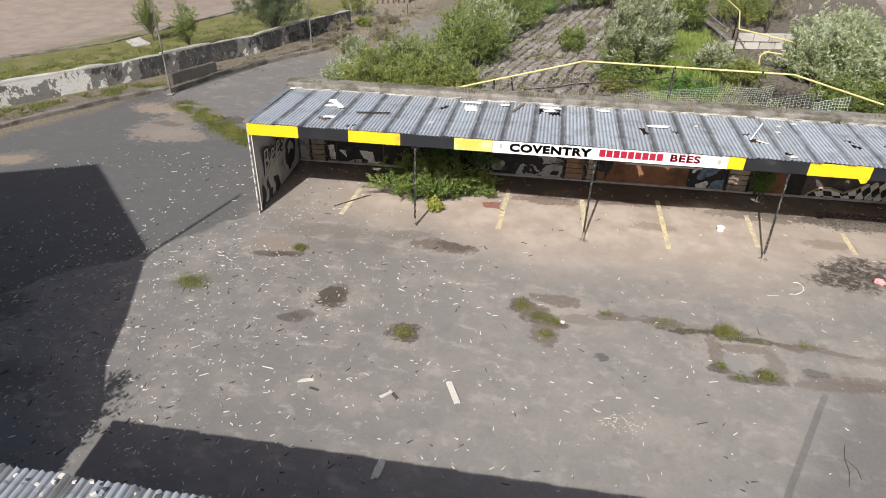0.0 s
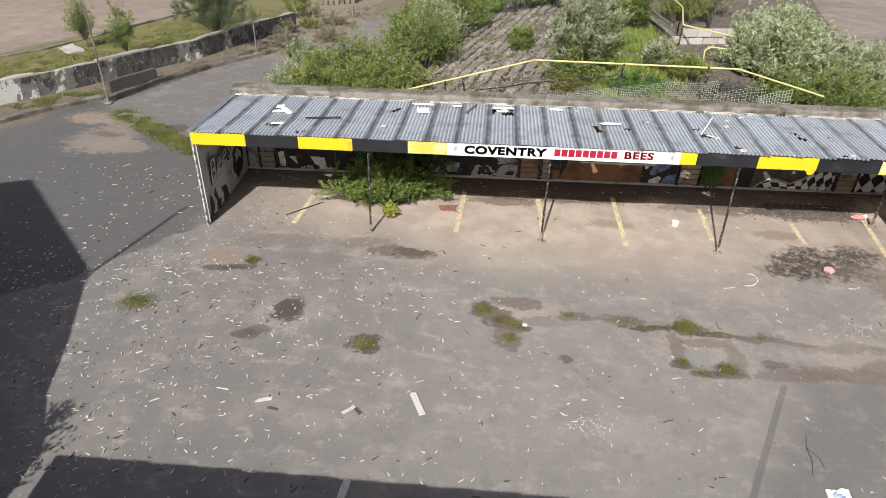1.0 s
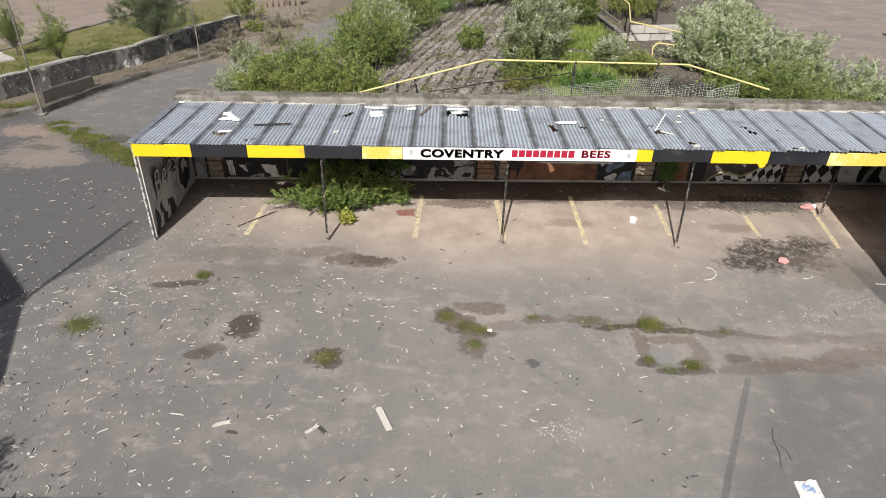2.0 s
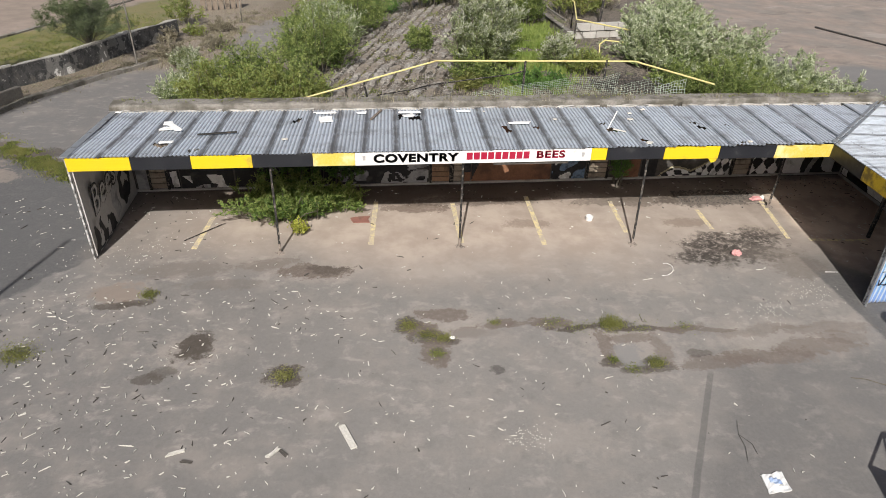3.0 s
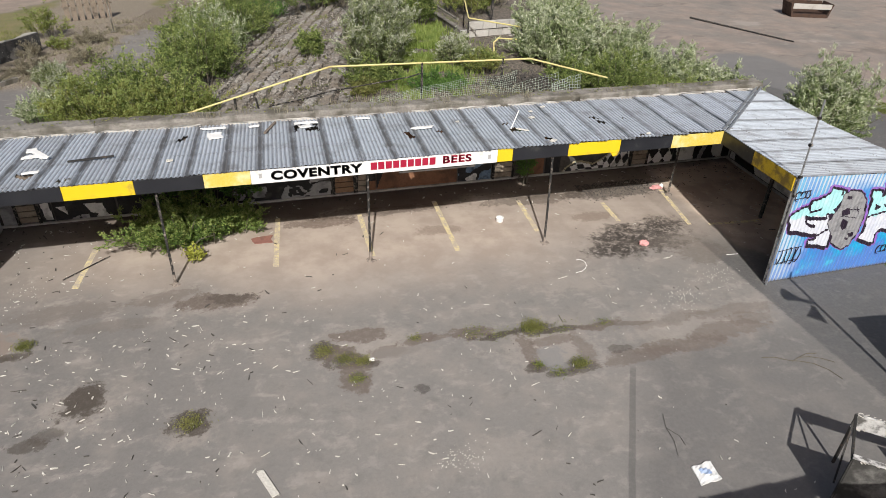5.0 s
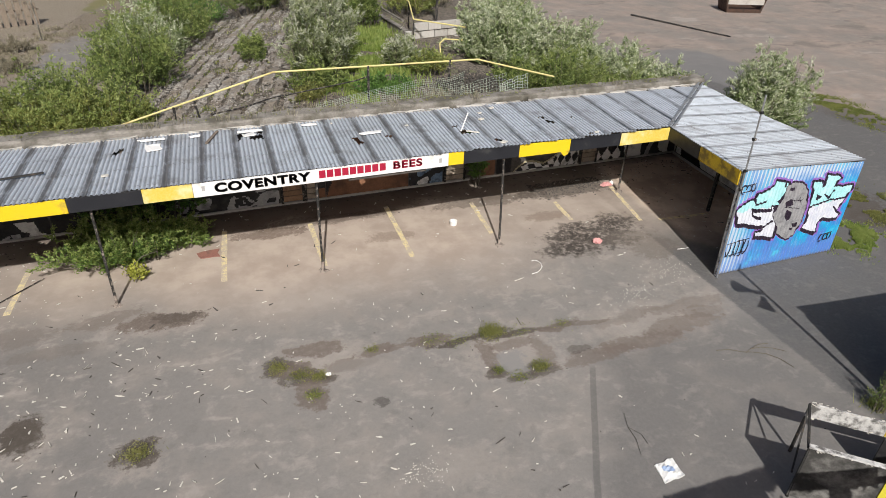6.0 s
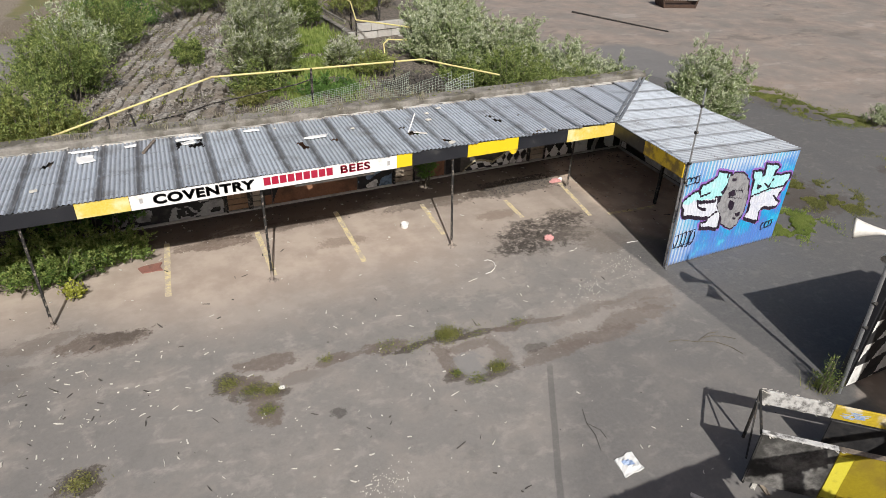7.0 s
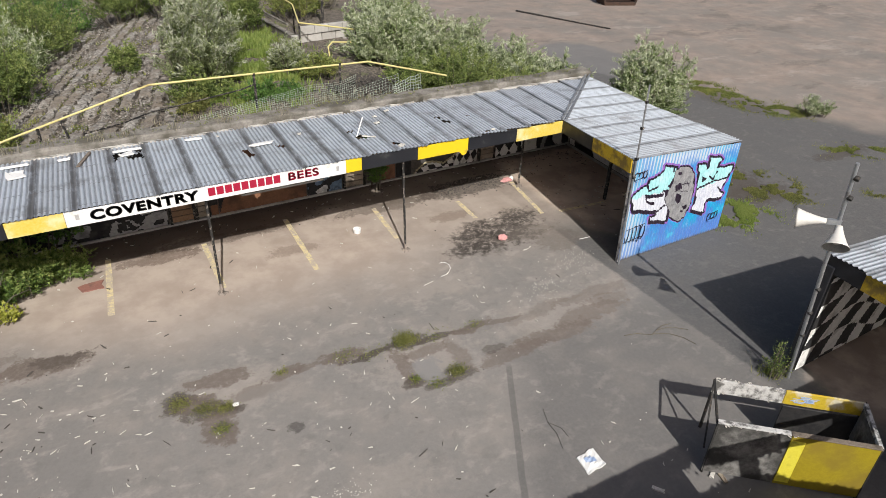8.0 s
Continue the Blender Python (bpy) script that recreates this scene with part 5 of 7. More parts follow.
def graffiti(u, w):
    """Paint index for each point: 0 ground, 1 cyan, 2 pale, 3 grey, 4 purple glow, 5 dark outline."""
    u, w = u + 0.003 * np.sin(41 * w) + 0.002 * np.sin(97 * w + 13 * u), w + 0.004 * np.sin(37 * u) + 0.003 * np.sin(83 * u + 29 * w)
    out = np.zeros(u.shape, dtype=np.int32)
    outlines = [G_BACK + G_BACK[:1], K_BACK + K_BACK[:1]]
    back = within(G_BACK, u, w) | within(K_BACK, u, w)
    ring_line = [O_RING + O_RING[:1]]
    drop = within(G_BACK, u + 0.010, w + 0.030) | within(K_BACK, u + 0.008, w + 0.030)      # the letters' block shade
    out[near_stroke(u, w, 0.023, outlines) | near_stroke(u, w, 0.015, ring_line)] = 4
    out[back | drop | near_stroke(u, w, 0.010, outlines) | near_stroke(u, w, 0.011, ring_line)] = 5
    rim = near_stroke(u, w, 0.0055, outlines)
    for poly, (u0, w0), (u1, w1) in ((G_BACK, (0.037, 0.617), (0.395, 0.625)), (K_BACK, (0.65, 0.568), (0.977, 0.626))):
        fill = within(poly, u, w) & ~rim
        high = w > w0 + (w1 - w0) * (u - u0) / (u1 - u0) + 0.012 * np.sin(60 * u)
        out[fill] = np.where(high, 1, 2)[fill]
    for poly in COUNTERS:
        out[within(poly, u, w)] = 5
    out[near_stroke(u, w, 0.0065) & back] = 5
    ring = within(O_RING, u, w)
    out[ring] = 3
    spot = near_stroke(u, w, 0.003, O_LINES)
    for poly in O_SPOTS:
        spot |= within(poly, u, w)
    out[ring & spot] = 5
    return out


wing_panel = thing("wing_end_panel", (8.31, -2.95, 0), "ribbed iron end wall with blue graffiti on the shelter wing", "wall panel", kind="structure")
nx, nz = 540, 260
pv, pf = [], []
for j in range(nz + 1):
    w = j / nz
    for i in range(nx + 1):
        u = i / nx
        top = 2.62 - 0.23 * u
        x = (8.31 - 0.11 * w) * (1 - u) + (11.76 - 0.05 * w) * u
        pv.append((x - 8.31, -0.009 * math.cos(2 * math.pi * u * 3.6 / 0.1) , 0.02 + (top - 0.04) * w))
for j in range(nz):
    for i in range(nx):
        a = j * (nx + 1) + i
        pf.append((a, a + 1, a + nx + 2, a + nx + 1))
pi = graffiti(*np.meshgrid((np.arange(nx) + 0.5) / nx, (np.arange(nz) + 0.5) / nz)).ravel()
ob = new("ribbed_sheet", mesh_from("ribbed_sheet", pv, pf, [M[k] for k in ("panel_blue", "paint_cyan", "paint_lilac", "paint_grey", "paint_purple", "paint_dark")], pi, smooth=True))
ob.parent = wing_panel
bm = bar((8.31, -2.93, 0), (8.20, -2.92, 2.55), 0.05, 0.05)
part("edge_post", bm, M["peeling"], wing_panel, "battered pale edge post")
# unseen lining, kept pale to bounce light onto the wing floor
part("inner_lining", box(8.33, 11.68, -2.925, -2.90, 0.02, 2.3), M["sheet"], wing_panel)
for i in range(3):
    part("stud", bar((8.40 + i * 1.6, -2.87, 0.0), (8.40 + i * 1.6, -2.87, 2.3), 0.05, 0.06), M["timber"], wing_panel)


def tag_strokes(x0, x1, z0, z1, seed, count):
    """Unreadable spray tag: looping dark strokes on the panel."""
    r = np.random.default_rng(seed)
    bm = bmesh.new()
    for q in range(count):
        cx, cz = x0 + (x1 - x0) * (q + 0.5) / count, (z0 + z1) / 2 + r.normal(0, 0.02)
        rx, rz_, a0, turn = (x1 - x0) / count * r.uniform(0.35, 0.6), (z1 - z0) * r.uniform(0.35, 0.5), r.uniform(0, 6), r.uniform(3.0, 5.5)
        pts = [Vector((cx + rx * math.cos(a0 + turn * f) + 0.2 * rx * math.sin(9 * f), -2.972, cz + rz_ * math.sin(a0 + turn * f))) for f in np.linspace(0, 1, 8)]
        for a, b in zip(pts, pts[1:]):
            bar(a, b, 0.018, 0.008, bm)
    for f in (0.15, 0.8):
        bar((x0, -2.972, z0 + (z1 - z0) * f), (x1, -2.972, z0 + (z1 - z0) * (f + 0.12)), 0.012, 0.008, bm)
    return bm


part("spray_tag", tag_strokes(8.36, 8.95, 0.42, 0.92, 3, 5), M["paint_dark"], wing_panel)
part("spray_tag", tag_strokes(8.28, 8.65, 2.05, 2.28, 4, 3), M["paint_dark"], wing_panel)
part("spray_tag", tag_strokes(11.2, 11.55, 0.36, 0.62, 5, 3), M["paint_dark"], wing_panel)
mast = thing("aerial_rod", (8.26, -3.02, 0), "thin grey metal rod fixed to the wing corner", "pole")
part("rod", tube((8.27, -3.03, 0.0), (8.14, -2.98, 4.2), 0.022, 0.018), M["steel"], mast)
for z in (2.2, 2.62, 3.3, 3.85):
    f = z / 4.2
    part("clip", tube((8.24 - 0.13 * f, -3.03 + 0.05 * f, z), (8.30 - 0.13 * f, -3.03 + 0.05 * f, z), 0.035), M["post"], mast)

# second wing on the far side of the gap ---------------------------------------------
wing_b = thing("corner_shelter", (10.3, -9.0, 0), "open shelter with iron roof, worn yellow fascia and chequered wall", "shelter")
bframe = part("roof_frame", bar((8.75, -7.4, 2.36), (8.35, -11.5, 2.36), 0.07, 0.09), M["timber"], wing_b)
wide_b = sheet_mesh("roof_sheet", 3.55, M["sheet_bright"], seed=8)
for i in range(7):
    y = -7.14 - PITCH * (i + 0.5)
    ob = new("roof_sheet", wide_b)
    ob.parent = bframe
    ob.matrix_basis = Matrix.Translation(-origin(bframe)) @ pose(8.50 + (y + 7.14) * 0.11, y, 2.5 + (0.006 if i % 2 else 0), -5.5, 0, -90)
for y0, y1, tone in ((-7.16, -7.80, "black"), (-7.804, -9.2, "worn_yellow"), (-9.204, -10.6, "black")):
    a, b = 8.57 + (y0 + 7.14) * 0.11, 8.57 + (y1 + 7.14) * 0.11
    part("fascia_board", bar((a - 0.03, y0, 2.33), (b - 0.03, y1, 2.33), 0.03, 0.3), M[tone], wing_b)
wall_c = tagged(part("wall_corner", prism([(8.52, 0), (12.1, 0), (12.1, 2.08), (8.52, 2.40)], -7.3, -7.16), M["mural_black"]), "end wall painted with a waving chequered flag", "wall", kind="structure")
part("wall_edge", box(8.46, 8.518, -7.31, -7.15, 0, 2.3, 0.006), M["black"], wall_c, "dark wall edge")


def flag_rule(x, z):
    u, w = x - 0.48 * z + 0.12 * math.sin(2.6 * z), z + 0.10 * x + 0.14 * math.sin(2.4 * x)
    return int((math.floor(u / 0.44) + math.floor(w / 0.50)) % 2)


painted("mural_board", 8.53, 11.9, 0.06, 2.08, -7.335, flag_rule, ["mural_black", "mural_white"], wall_c, "black and white chequered flag painting")
tagged(part("wall_far_east", box(12.1, 12.25, -16.5, -7.16, 0, 2.1), M["wall_dark"]), "dark outer wall", "wall", kind="structure")
part("post", bar((8.35, -9.3, 0), (8.35, -9.3, 2.35), 0.075), M["post"], wing_b)

# south shelter: only its roof edge shows
south = thing("south_shelter", (-1.3, -10.5, 0), "open shelter with a weathered corrugated iron roof", "shelter")
sframe = part("roof_frame", bar((-8.6, -10.15, 2.7), (8.05, -10.74, 2.7), 0.07, 0.09), M["timber"], south)
ssheet = [sheet_mesh("roof_sheet", 3.3, M["sheet_old"], seed=20 + s) for s in range(2)]
gaps = {   # sheets torn open over the stall
    18: [[(-0.4, 0.42), (0.15, 0.42), (0.15, 0.86), (-0.4, 0.86)]],
    19: [[(0.08, 0.45), (0.4, 0.45), (0.4, 0.88), (0.08, 0.88)], [(-0.4, 0.48), (-0.14, 0.48), (-0.14, 0.95), (-0.4, 1.05)]],
    20: [[(-0.4, 0.55), (0.4, 0.5), (0.4, 1.05), (-0.4, 1.75)]],
    21: [[(-0.4, 0.62), (0.4, 0.6), (0.4, 1.72), (-0.4, 1.9)]],
}
for i in range(24):
    x = -8.7 + PITCH * (i + 0.5)
    ob = new("roof_sheet", sheet_mesh("roof_sheet", 3.3, M["sheet_old"], gaps[i], 40 + i) if i in gaps else ssheet[i % 2])
    ob.parent = sframe
    ob.matrix_basis = Matrix.Translation(-origin(sframe)) @ pose(x, -9.97 - 0.037 * (x + 8.7), 2.80 + (0.006 if i % 2 else 0), 3.0, 0, 180)
for x in np.arange(-8.4, 4.6, 4.2):
    part("post", bar((x, -10.25 - 0.037 * (x + 8.7), 0), (x, -10.25 - 0.037 * (x + 8.7), 2.72), 0.075), M["post"], south)
tagged(part("wall_south", box(-8.7, 8.8, -13.75, -13.55, 0, 2.6), M["wall_dark"]), "dark back wall of the south shelter", "wall", kind="structure")

# grandstand end: out of view, its gable throws the large shadow on the yard
stand = thing("grandstand", (-15, -13, 0), "tall dark grandstand with a pitched roof", "building")
part("wall", prism([(-26.0, 0), (-8.8, 0), (-9.03, 2.9), (-9.94, 4.05), (-10.6, 5.27), (-11.95, 7.4), (-16.8, 11.3), (-26.0, 7.1)], -10.0, -17.0), M["brick"], stand)
part("roof", prism([(-11.85, 7.42), (-16.8, 11.48), (-26.3, 7.1), (-26.3, 7.0), (-16.8, 11.33), (-11.95, 7.34)], -10.05, -17.2), M["wall_dark"], stand)
part("mast", tube((-11.96, -10.2, 7.2), (-11.8, -10.2, 10.5), 0.045), M["steel"], stand)
# ---------------------------------------------------------------- yard details
def paint_line(x0, y0, x1, y1, w=0.12):
    a, b = Vector((x0, y0, 0)), Vector((x1, y1, 0))
    n = (b - a).cross(Vector((0, 0, 1))).normalized() * w / 2
    k = max(2, int((b - a).length / 0.1))
    verts, faces = [], []
    for i in range(k + 1):
        p = a.lerp(b, i / k)
        j = 1 + 0.25 * noise.noise((p.x * 7, p.y * 7, 0))
        verts += [tuple(p + n * j + Vector((0, 0, 0.004))), tuple(p - n * j + Vector((0, 0, 0.004)))]
    faces = [(2 * i, 2 * i + 1, 2 * i + 3, 2 * i + 2) for i in range(k)]
    return tagged(new("bay_line", mesh_from("bay_line", verts, faces, M["bay_yellow"])), "faded yellow parking bay line on the ground", "line marking", "bay lines", "structure")


def bay_material():
    n = Nodes("faded_bay_paint")
    p = n.place()
    worn = n.ramp(n.noise(p, 6.0, 8.0, 0.8), 0.40, 0.58)
    col = n.mix(worn, (0.66, 0.56, 0.30), (0.42, 0.355, 0.29))
    return n.done(col, 0.85)


M["bay_yellow"] = bay_material()
for a in ((-5.93, 1.75, -6.1, 0.25), (-1.88, 2.35, -2.07, 0.15), (0.12, 2.1, 0.08, 0.1), (2.16, 2.4, 2.05, -0.12), (4.38, 1.95, 4.24, 0.3), (6.57, 1.35, 6.5, 0.32),
          (8.60, 1.7, 8.22, -0.26), (8.73, -0.35, 10.2, -0.48)):
    paint_line(*a)

# kerbs and the track wall on the west side
def ribbon(points, width, height, seed, z0=0.0, step=0.5, amp=0.02):
    """A low kerb or wall along a line of points."""
    r = np.random.default_rng(seed)
    line = []
    for (ax, ay), (bx, by) in zip(points, points[1:]):
        k = max(1, int(math.hypot(bx - ax, by - ay) / step))
        line += [(ax + (bx - ax) * i / k, ay + (by - ay) * i / k) for i in range(k)]
    line.append(points[-1])
    bm = bmesh.new()
    rings = []
    for i, (x, y) in enumerate(line):
        a, b = line[max(0, i - 1)], line[min(len(line) - 1, i + 1)]
        d = Vector((b[0] - a[0], b[1] - a[1], 0)).normalized()
        nrm = Vector((d.y, -d.x, 0)) * width / 2
        j = r.normal(0, amp, 4)
        p = Vector((x, y, 0))
        h = height if not callable(height) else height(x, y)
        rings.append([bm.verts.new(c) for c in (p + nrm + Vector((0, 0, z0)), p + nrm * (0.97 + j[0]) + Vector((0, 0, h * 0.94 + j[1])), p + nrm * 0.8 + Vector((0, 0, h + j[1])),
                                                p - nrm * 0.8 + Vector((0, 0, h + j[2])), p - nrm * (0.97 + j[3]) + Vector((0, 0, h * 0.94 + j[2])), p - nrm + Vector((0, 0, z0)))])
    for a, b in zip(rings, rings[1:]):
        for i in range(5):
            bm.faces.new((a[i], a[i + 1], b[i + 1], b[i]))
    bm.faces.new(rings[0]), bm.faces.new(rings[-1][::-1])
    return bm


tagged(part("kerb", ribbon([(-21.5, 0.5), (-18.35, 4.0), (-16.4, 6.9), (-14.9, 8.55)], 0.22, 0.14, 5), M["concrete"]), "worn pale concrete kerb beside the yard", "kerb", kind="structure")
tagged(part("kerb", ribbon([(-14.7, 8.1), (-13.65, 10.8), (-12.1, 13.2), (-10.6, 15.2)], 0.2, 0.16, 6), M["concrete"]), "worn concrete kerb beside the asphalt path", "kerb", kind="structure")
track_wall = tagged(new("track_wall"), "low concrete wall with flaking black and white paint", "wall", kind="structure")
line = [(-22.3, 2.6), (-19.6, 5.75), (-17.3, 8.5), (-16.0, 10.3), (-14.8, 12.2), (-13.5, 13.9), (-12.1, 17.2), (-10.7, 19.7)]
for i, (a, b) in enumerate(zip(line, line[1:])):
    part("wall_panel", ribbon([a, (b[0] - 0.01, b[1] - 0.01)], 0.16, 0.80 + 0.05 * (i % 2), 80 + i), M["track_wall"], track_wall)
tagged(part("low_wall", ribbon([(-15.05, 9.1), (-14.1, 10.9)], 0.2, 0.45, 92), M["wall_dark"]), "dark low wall stub in rough grass", "wall", kind="structure")
tagged(part("track_kerb", ribbon([(-27.5, 5.0), (-23.5, 10.8), (-20.5, 14.2), (-17.5, 21.5), (-15.0, 28.0)], 0.16, 0.07, 96), M["concrete"]), "pale kerb along the shale track", "kerb", kind="structure")


def fence_post(x, y, h, lx, ly):
    t = thing("fence_post", (x, y, 0), "tall thin weathered metal fence post", "post", "fence posts")
    part("shaft", tube((x, y, 0), (x + lx, y + ly, h), 0.032, 0.024), M["concrete"], t)
    part("foot", box(x - 0.12, x + 0.12, y - 0.12, y + 0.12, 0, 0.06, 0.02), M["concrete"], t)


fence_post(-14.55, 8.0, 5.0, 0, 0)
fence_post(-11.3, 14.95, 5.0, 0, 0)
fence_post(-8.2, 22.6, 5.0, 0, 0)


def netting(name, corner, across, up, nx, nz, material, wobble, seed, label, w=0.006):
    """Open netting of thin strands over a wavy sheet."""
    r = np.random.default_rng(seed)
    C, A, U = Vector(corner), Vector(across), Vector(up)
    nrm = A.cross(U).normalized()

    def at(s, t):
        q = C + A * s + U * (t * (0.55 + 0.55 * s))
        return q + nrm * wobble * (noise.noise((s * 3 + seed, t * 2, 0)) + 0.5 * math.sin(5 * s + 3 * t)) + Vector((0, 0, wobble * noise.noise((s * 4, t, seed))))

    verts, faces = [], []

    def strand(pts):
        for a, b in zip(pts, pts[1:]):
            d = (b - a).normalized()
            o = d.cross(nrm).normalized() * w / 2
            k = len(verts)
            verts.extend([tuple(a - o), tuple(a + o), tuple(b + o), tuple(b - o)])
            faces.append((k, k + 1, k + 2, k + 3))
            o2 = nrm * w / 2
            k = len(verts)
            verts.extend([tuple(a - o2), tuple(a + o2), tuple(b + o2), tuple(b - o2)])
            faces.append((k, k + 1, k + 2, k + 3))

    for i in range(nx + 1):
        strand([at(i / nx, j / 8) for j in range(9)])
    for j in range(nz + 1):
        strand([at(i / 30, j / nz) for i in range(31)])
    return tagged(new(name, mesh_from(name, verts, faces, material)), label, "netting", kind="stuff")


netting("safety_netting", (0.9, 4.55, 1.75), (4.3, 0.25, 0.05), (0.05, 0.1, 0.75), 66, 11, M["net"], 0.10, 2, "slack pale netting hung behind the coping")
netting("safety_netting", (5.2, 4.85, 1.7), (1.2, -0.5, 0.0), (0.0, 0.15, 0.85), 14, 10, M["net"], 0.08, 5, "slack pale netting hung behind the coping")
netting("safety_netting", (6.55, 5.05, 1.7), (0.95, 0.0, -0.18), (0.0, 0.15, 0.72), 11, 8, M["net"], 0.05, 8, "torn piece of pale netting below a yellow rail", w=0.014)
netting("chain_link", (-14.55, 8.0, 0.1), (3.25, 6.95, 0), (0, 0, 2.6), 130, 44, M["wire"], 0.03, 9, "sagging dark wire fence", w=0.0032)
netting("chain_link", (-21.0, 1.6, 0.1), (6.45, 6.4, 0), (0, 0, 2.6), 150, 44, M["wire"], 0.03, 11, "sagging dark wire fence", w=0.0024)

# yellow rails on the bank
rail = thing("hand_rail", (2.5, 5.5, 1.7), "long yellow pipe handrail across the top of the bank", "handrail")
pts = [(-5.6, 5.5, 1.25), (0.0, 5.5, 2.80), (5.92, 5.5, 2.76), (8.6, 5.5, 2.05)]
for a, b in zip(pts, pts[1:]):
    part("rail", tube(a, b, 0.026), M["rail"], rail)
for x in (-2.6, 2.6, 5.05):
    z = 2.80 if x > 0 else 2.80 + x * 0.277
    part("upright", tube((x, 5.5, bank_height(x * 0.956 - 1.6) - 0.1), (x, 5.5, z), 0.035), M["post"], rail)
arch = thing("hoop_rail", (5.9, 9.4, 1.6), "bent yellow hoop handrail among weeds", "handrail")
part("hoop", tube((6.2, 9.1, 1.6), (6.3, 9.6, 2.2), 0.024, bm=tube((6.3, 9.6, 2.2), (6.5, 9.7, 2.32), 0.024, bm=tube((6.5, 9.7, 2.32), (7.2, 9.7, 2.25), 0.024))), M["rail"], arch)
rail2 = thing("hand_rail", (6.6, 12.5, 1.7), "bent yellow pipe handrail beside a block wall", "handrail")
pts = [(6.76, 17.5, 2.75), (6.70, 14.3, 2.72), (6.1, 11.9, 2.55), (7.6, 10.2, 2.55)]
for a, b in zip(pts, pts[1:]):
    part("rail", tube(a, b, 0.028), M["rail"], rail2)
for p in pts[1:]:
    part("upright", tube((p[0], p[1], 1.4), p, 0.03), M["post"], rail2)
blockwall = tagged(new("block_wall"), "pale concrete block wall on the bank", "wall", kind="structure")
block = box(-0.29, 0.29, -0.1, 0.1, -0.14, 0.14, 0.012)
bme = bpy.data.meshes.new("block")
block.to_mesh(bme)
block.free()
bme.materials.append(M["pale_block"])
for j in range(4):
    for i in range(5):
        ob = new("block", bme)
        ob.parent = blockwall
        ob.location = (6.25 + 0.6 * i + (0.3 if j % 2 else 0), 12.4 + 0.1 * i, 1.25 + 0.3 * j)
        ob.rotation_euler = (0, 0, 0.16)
side_rail = thing("stair_rail", (5.6, 15.5, 1.6), "grey concrete edge and rail beside steps", "rail")
part("edge_beam", bar((6.2, 12.3, 1.75), (5.6, 18.5, 1.85), 0.25, 0.3), M["concrete"], side_rail)
part("rail", bar((5.9, 12.6, 2.35), (5.3, 18.5, 2.5), 0.07, 0.07), M["concrete"], side_rail)
lp = thing("dark_post", (8.0, 14.6, 1.2), "dark slender post on the bank", "post")
part("shaft", tube((8.0, 14.6, 1.0), (8.15, 14.7, 4.6), 0.06, 0.05), M["post"], lp)

# pole with two horn loudspeakers
pole = thing("speaker_pole", (8.3, -7.35, 0), "grey metal pole carrying two white horn loudspeakers", "pole")
part("shaft", tube((8.33, -7.36, 0.0), (7.87, -7.3, 4.3), 0.034, 0.03, 10), M["steel"], pole)
for z in (1.0, 1.5, 2.0, 3.72, 4.05):
    f = z / 4.3
    part("clamp", tube((8.33 - 0.46 * f - 0.02, -7.36, z), (8.33 - 0.46 * f + 0.02, -7.35, z + 0.04), 0.042, None, 10), M["dark_steel"], pole)


def horn(tip, way, length, r):
    """A flared horn: outer bell, dark throat."""
    tip, way = Vector(tip), Vector(way).normalized()
    turn = way.to_track_quat("Z", "Y").to_matrix().to_4x4()
    prof = [(0.0, 0.25), (0.15, 0.3), (0.4, 0.45), (0.7, 0.68), (0.92, 0.9), (1.0, 1.0)]
    bm = bmesh.new()
    rings = []
    for f, q in prof + [(0.985, 0.94), (0.7, 0.6), (0.35, 0.3)]:
        rings.append([bm.verts.new(Matrix.Translation(tip) @ turn @ Vector((r * q * math.cos(a), r * q * math.sin(a), f * length))) for a in np.linspace(0, 2 * math.pi, 20, endpoint=False)])
    for k, (a, b) in enumerate(zip(rings, rings[1:])):
        for i in range(20):
            j = (i + 1) % 20
            fc = bm.faces.new((a[i], a[j], b[j], b[i]))
            fc.material_index = 1 if k >= 6 else 0
    bm.faces.new(rings[0][::-1])
    fc = bm.faces.new(rings[-1])
    fc.material_index = 1
    return bm


h1 = part("horn", horn((7.80, -7.22, 3.32), (-0.55, 0.92, -0.16), 0.42, 0.165), [M["horn"], M["horn_inside"]], pole, "white horn loudspeaker", smooth=True)
h2 = part("horn", horn((7.86, -7.40, 3.30), (-0.6, -0.45, -0.66), 0.36, 0.19), [M["horn"], M["horn_inside"]], pole, "white horn loudspeaker", smooth=True)
part("throat", tube((7.72, -7.50, 3.15), (7.68, -7.53, 3.11), 0.045), M["horn"], h2)
part("bracket", bar((8.0, -7.33, 3.30), (7.79, -7.22, 3.32), 0.06, 0.08), M["steel"], pole)

# open-ended stall, rotated on the asphalt
AX, AY = Vector((0.747, -0.665, 0)), Vector((-0.743, -0.669, 0))
P1 = Vector((5.90, -7.40, 0))


def sp(s, t, z):
    return P1 + AX * s + AY * t + Vector((0, 0, z))


stall = thing("timber_stall", tuple(P1), "open timber stall with peeling white and yellow boards", "stall")


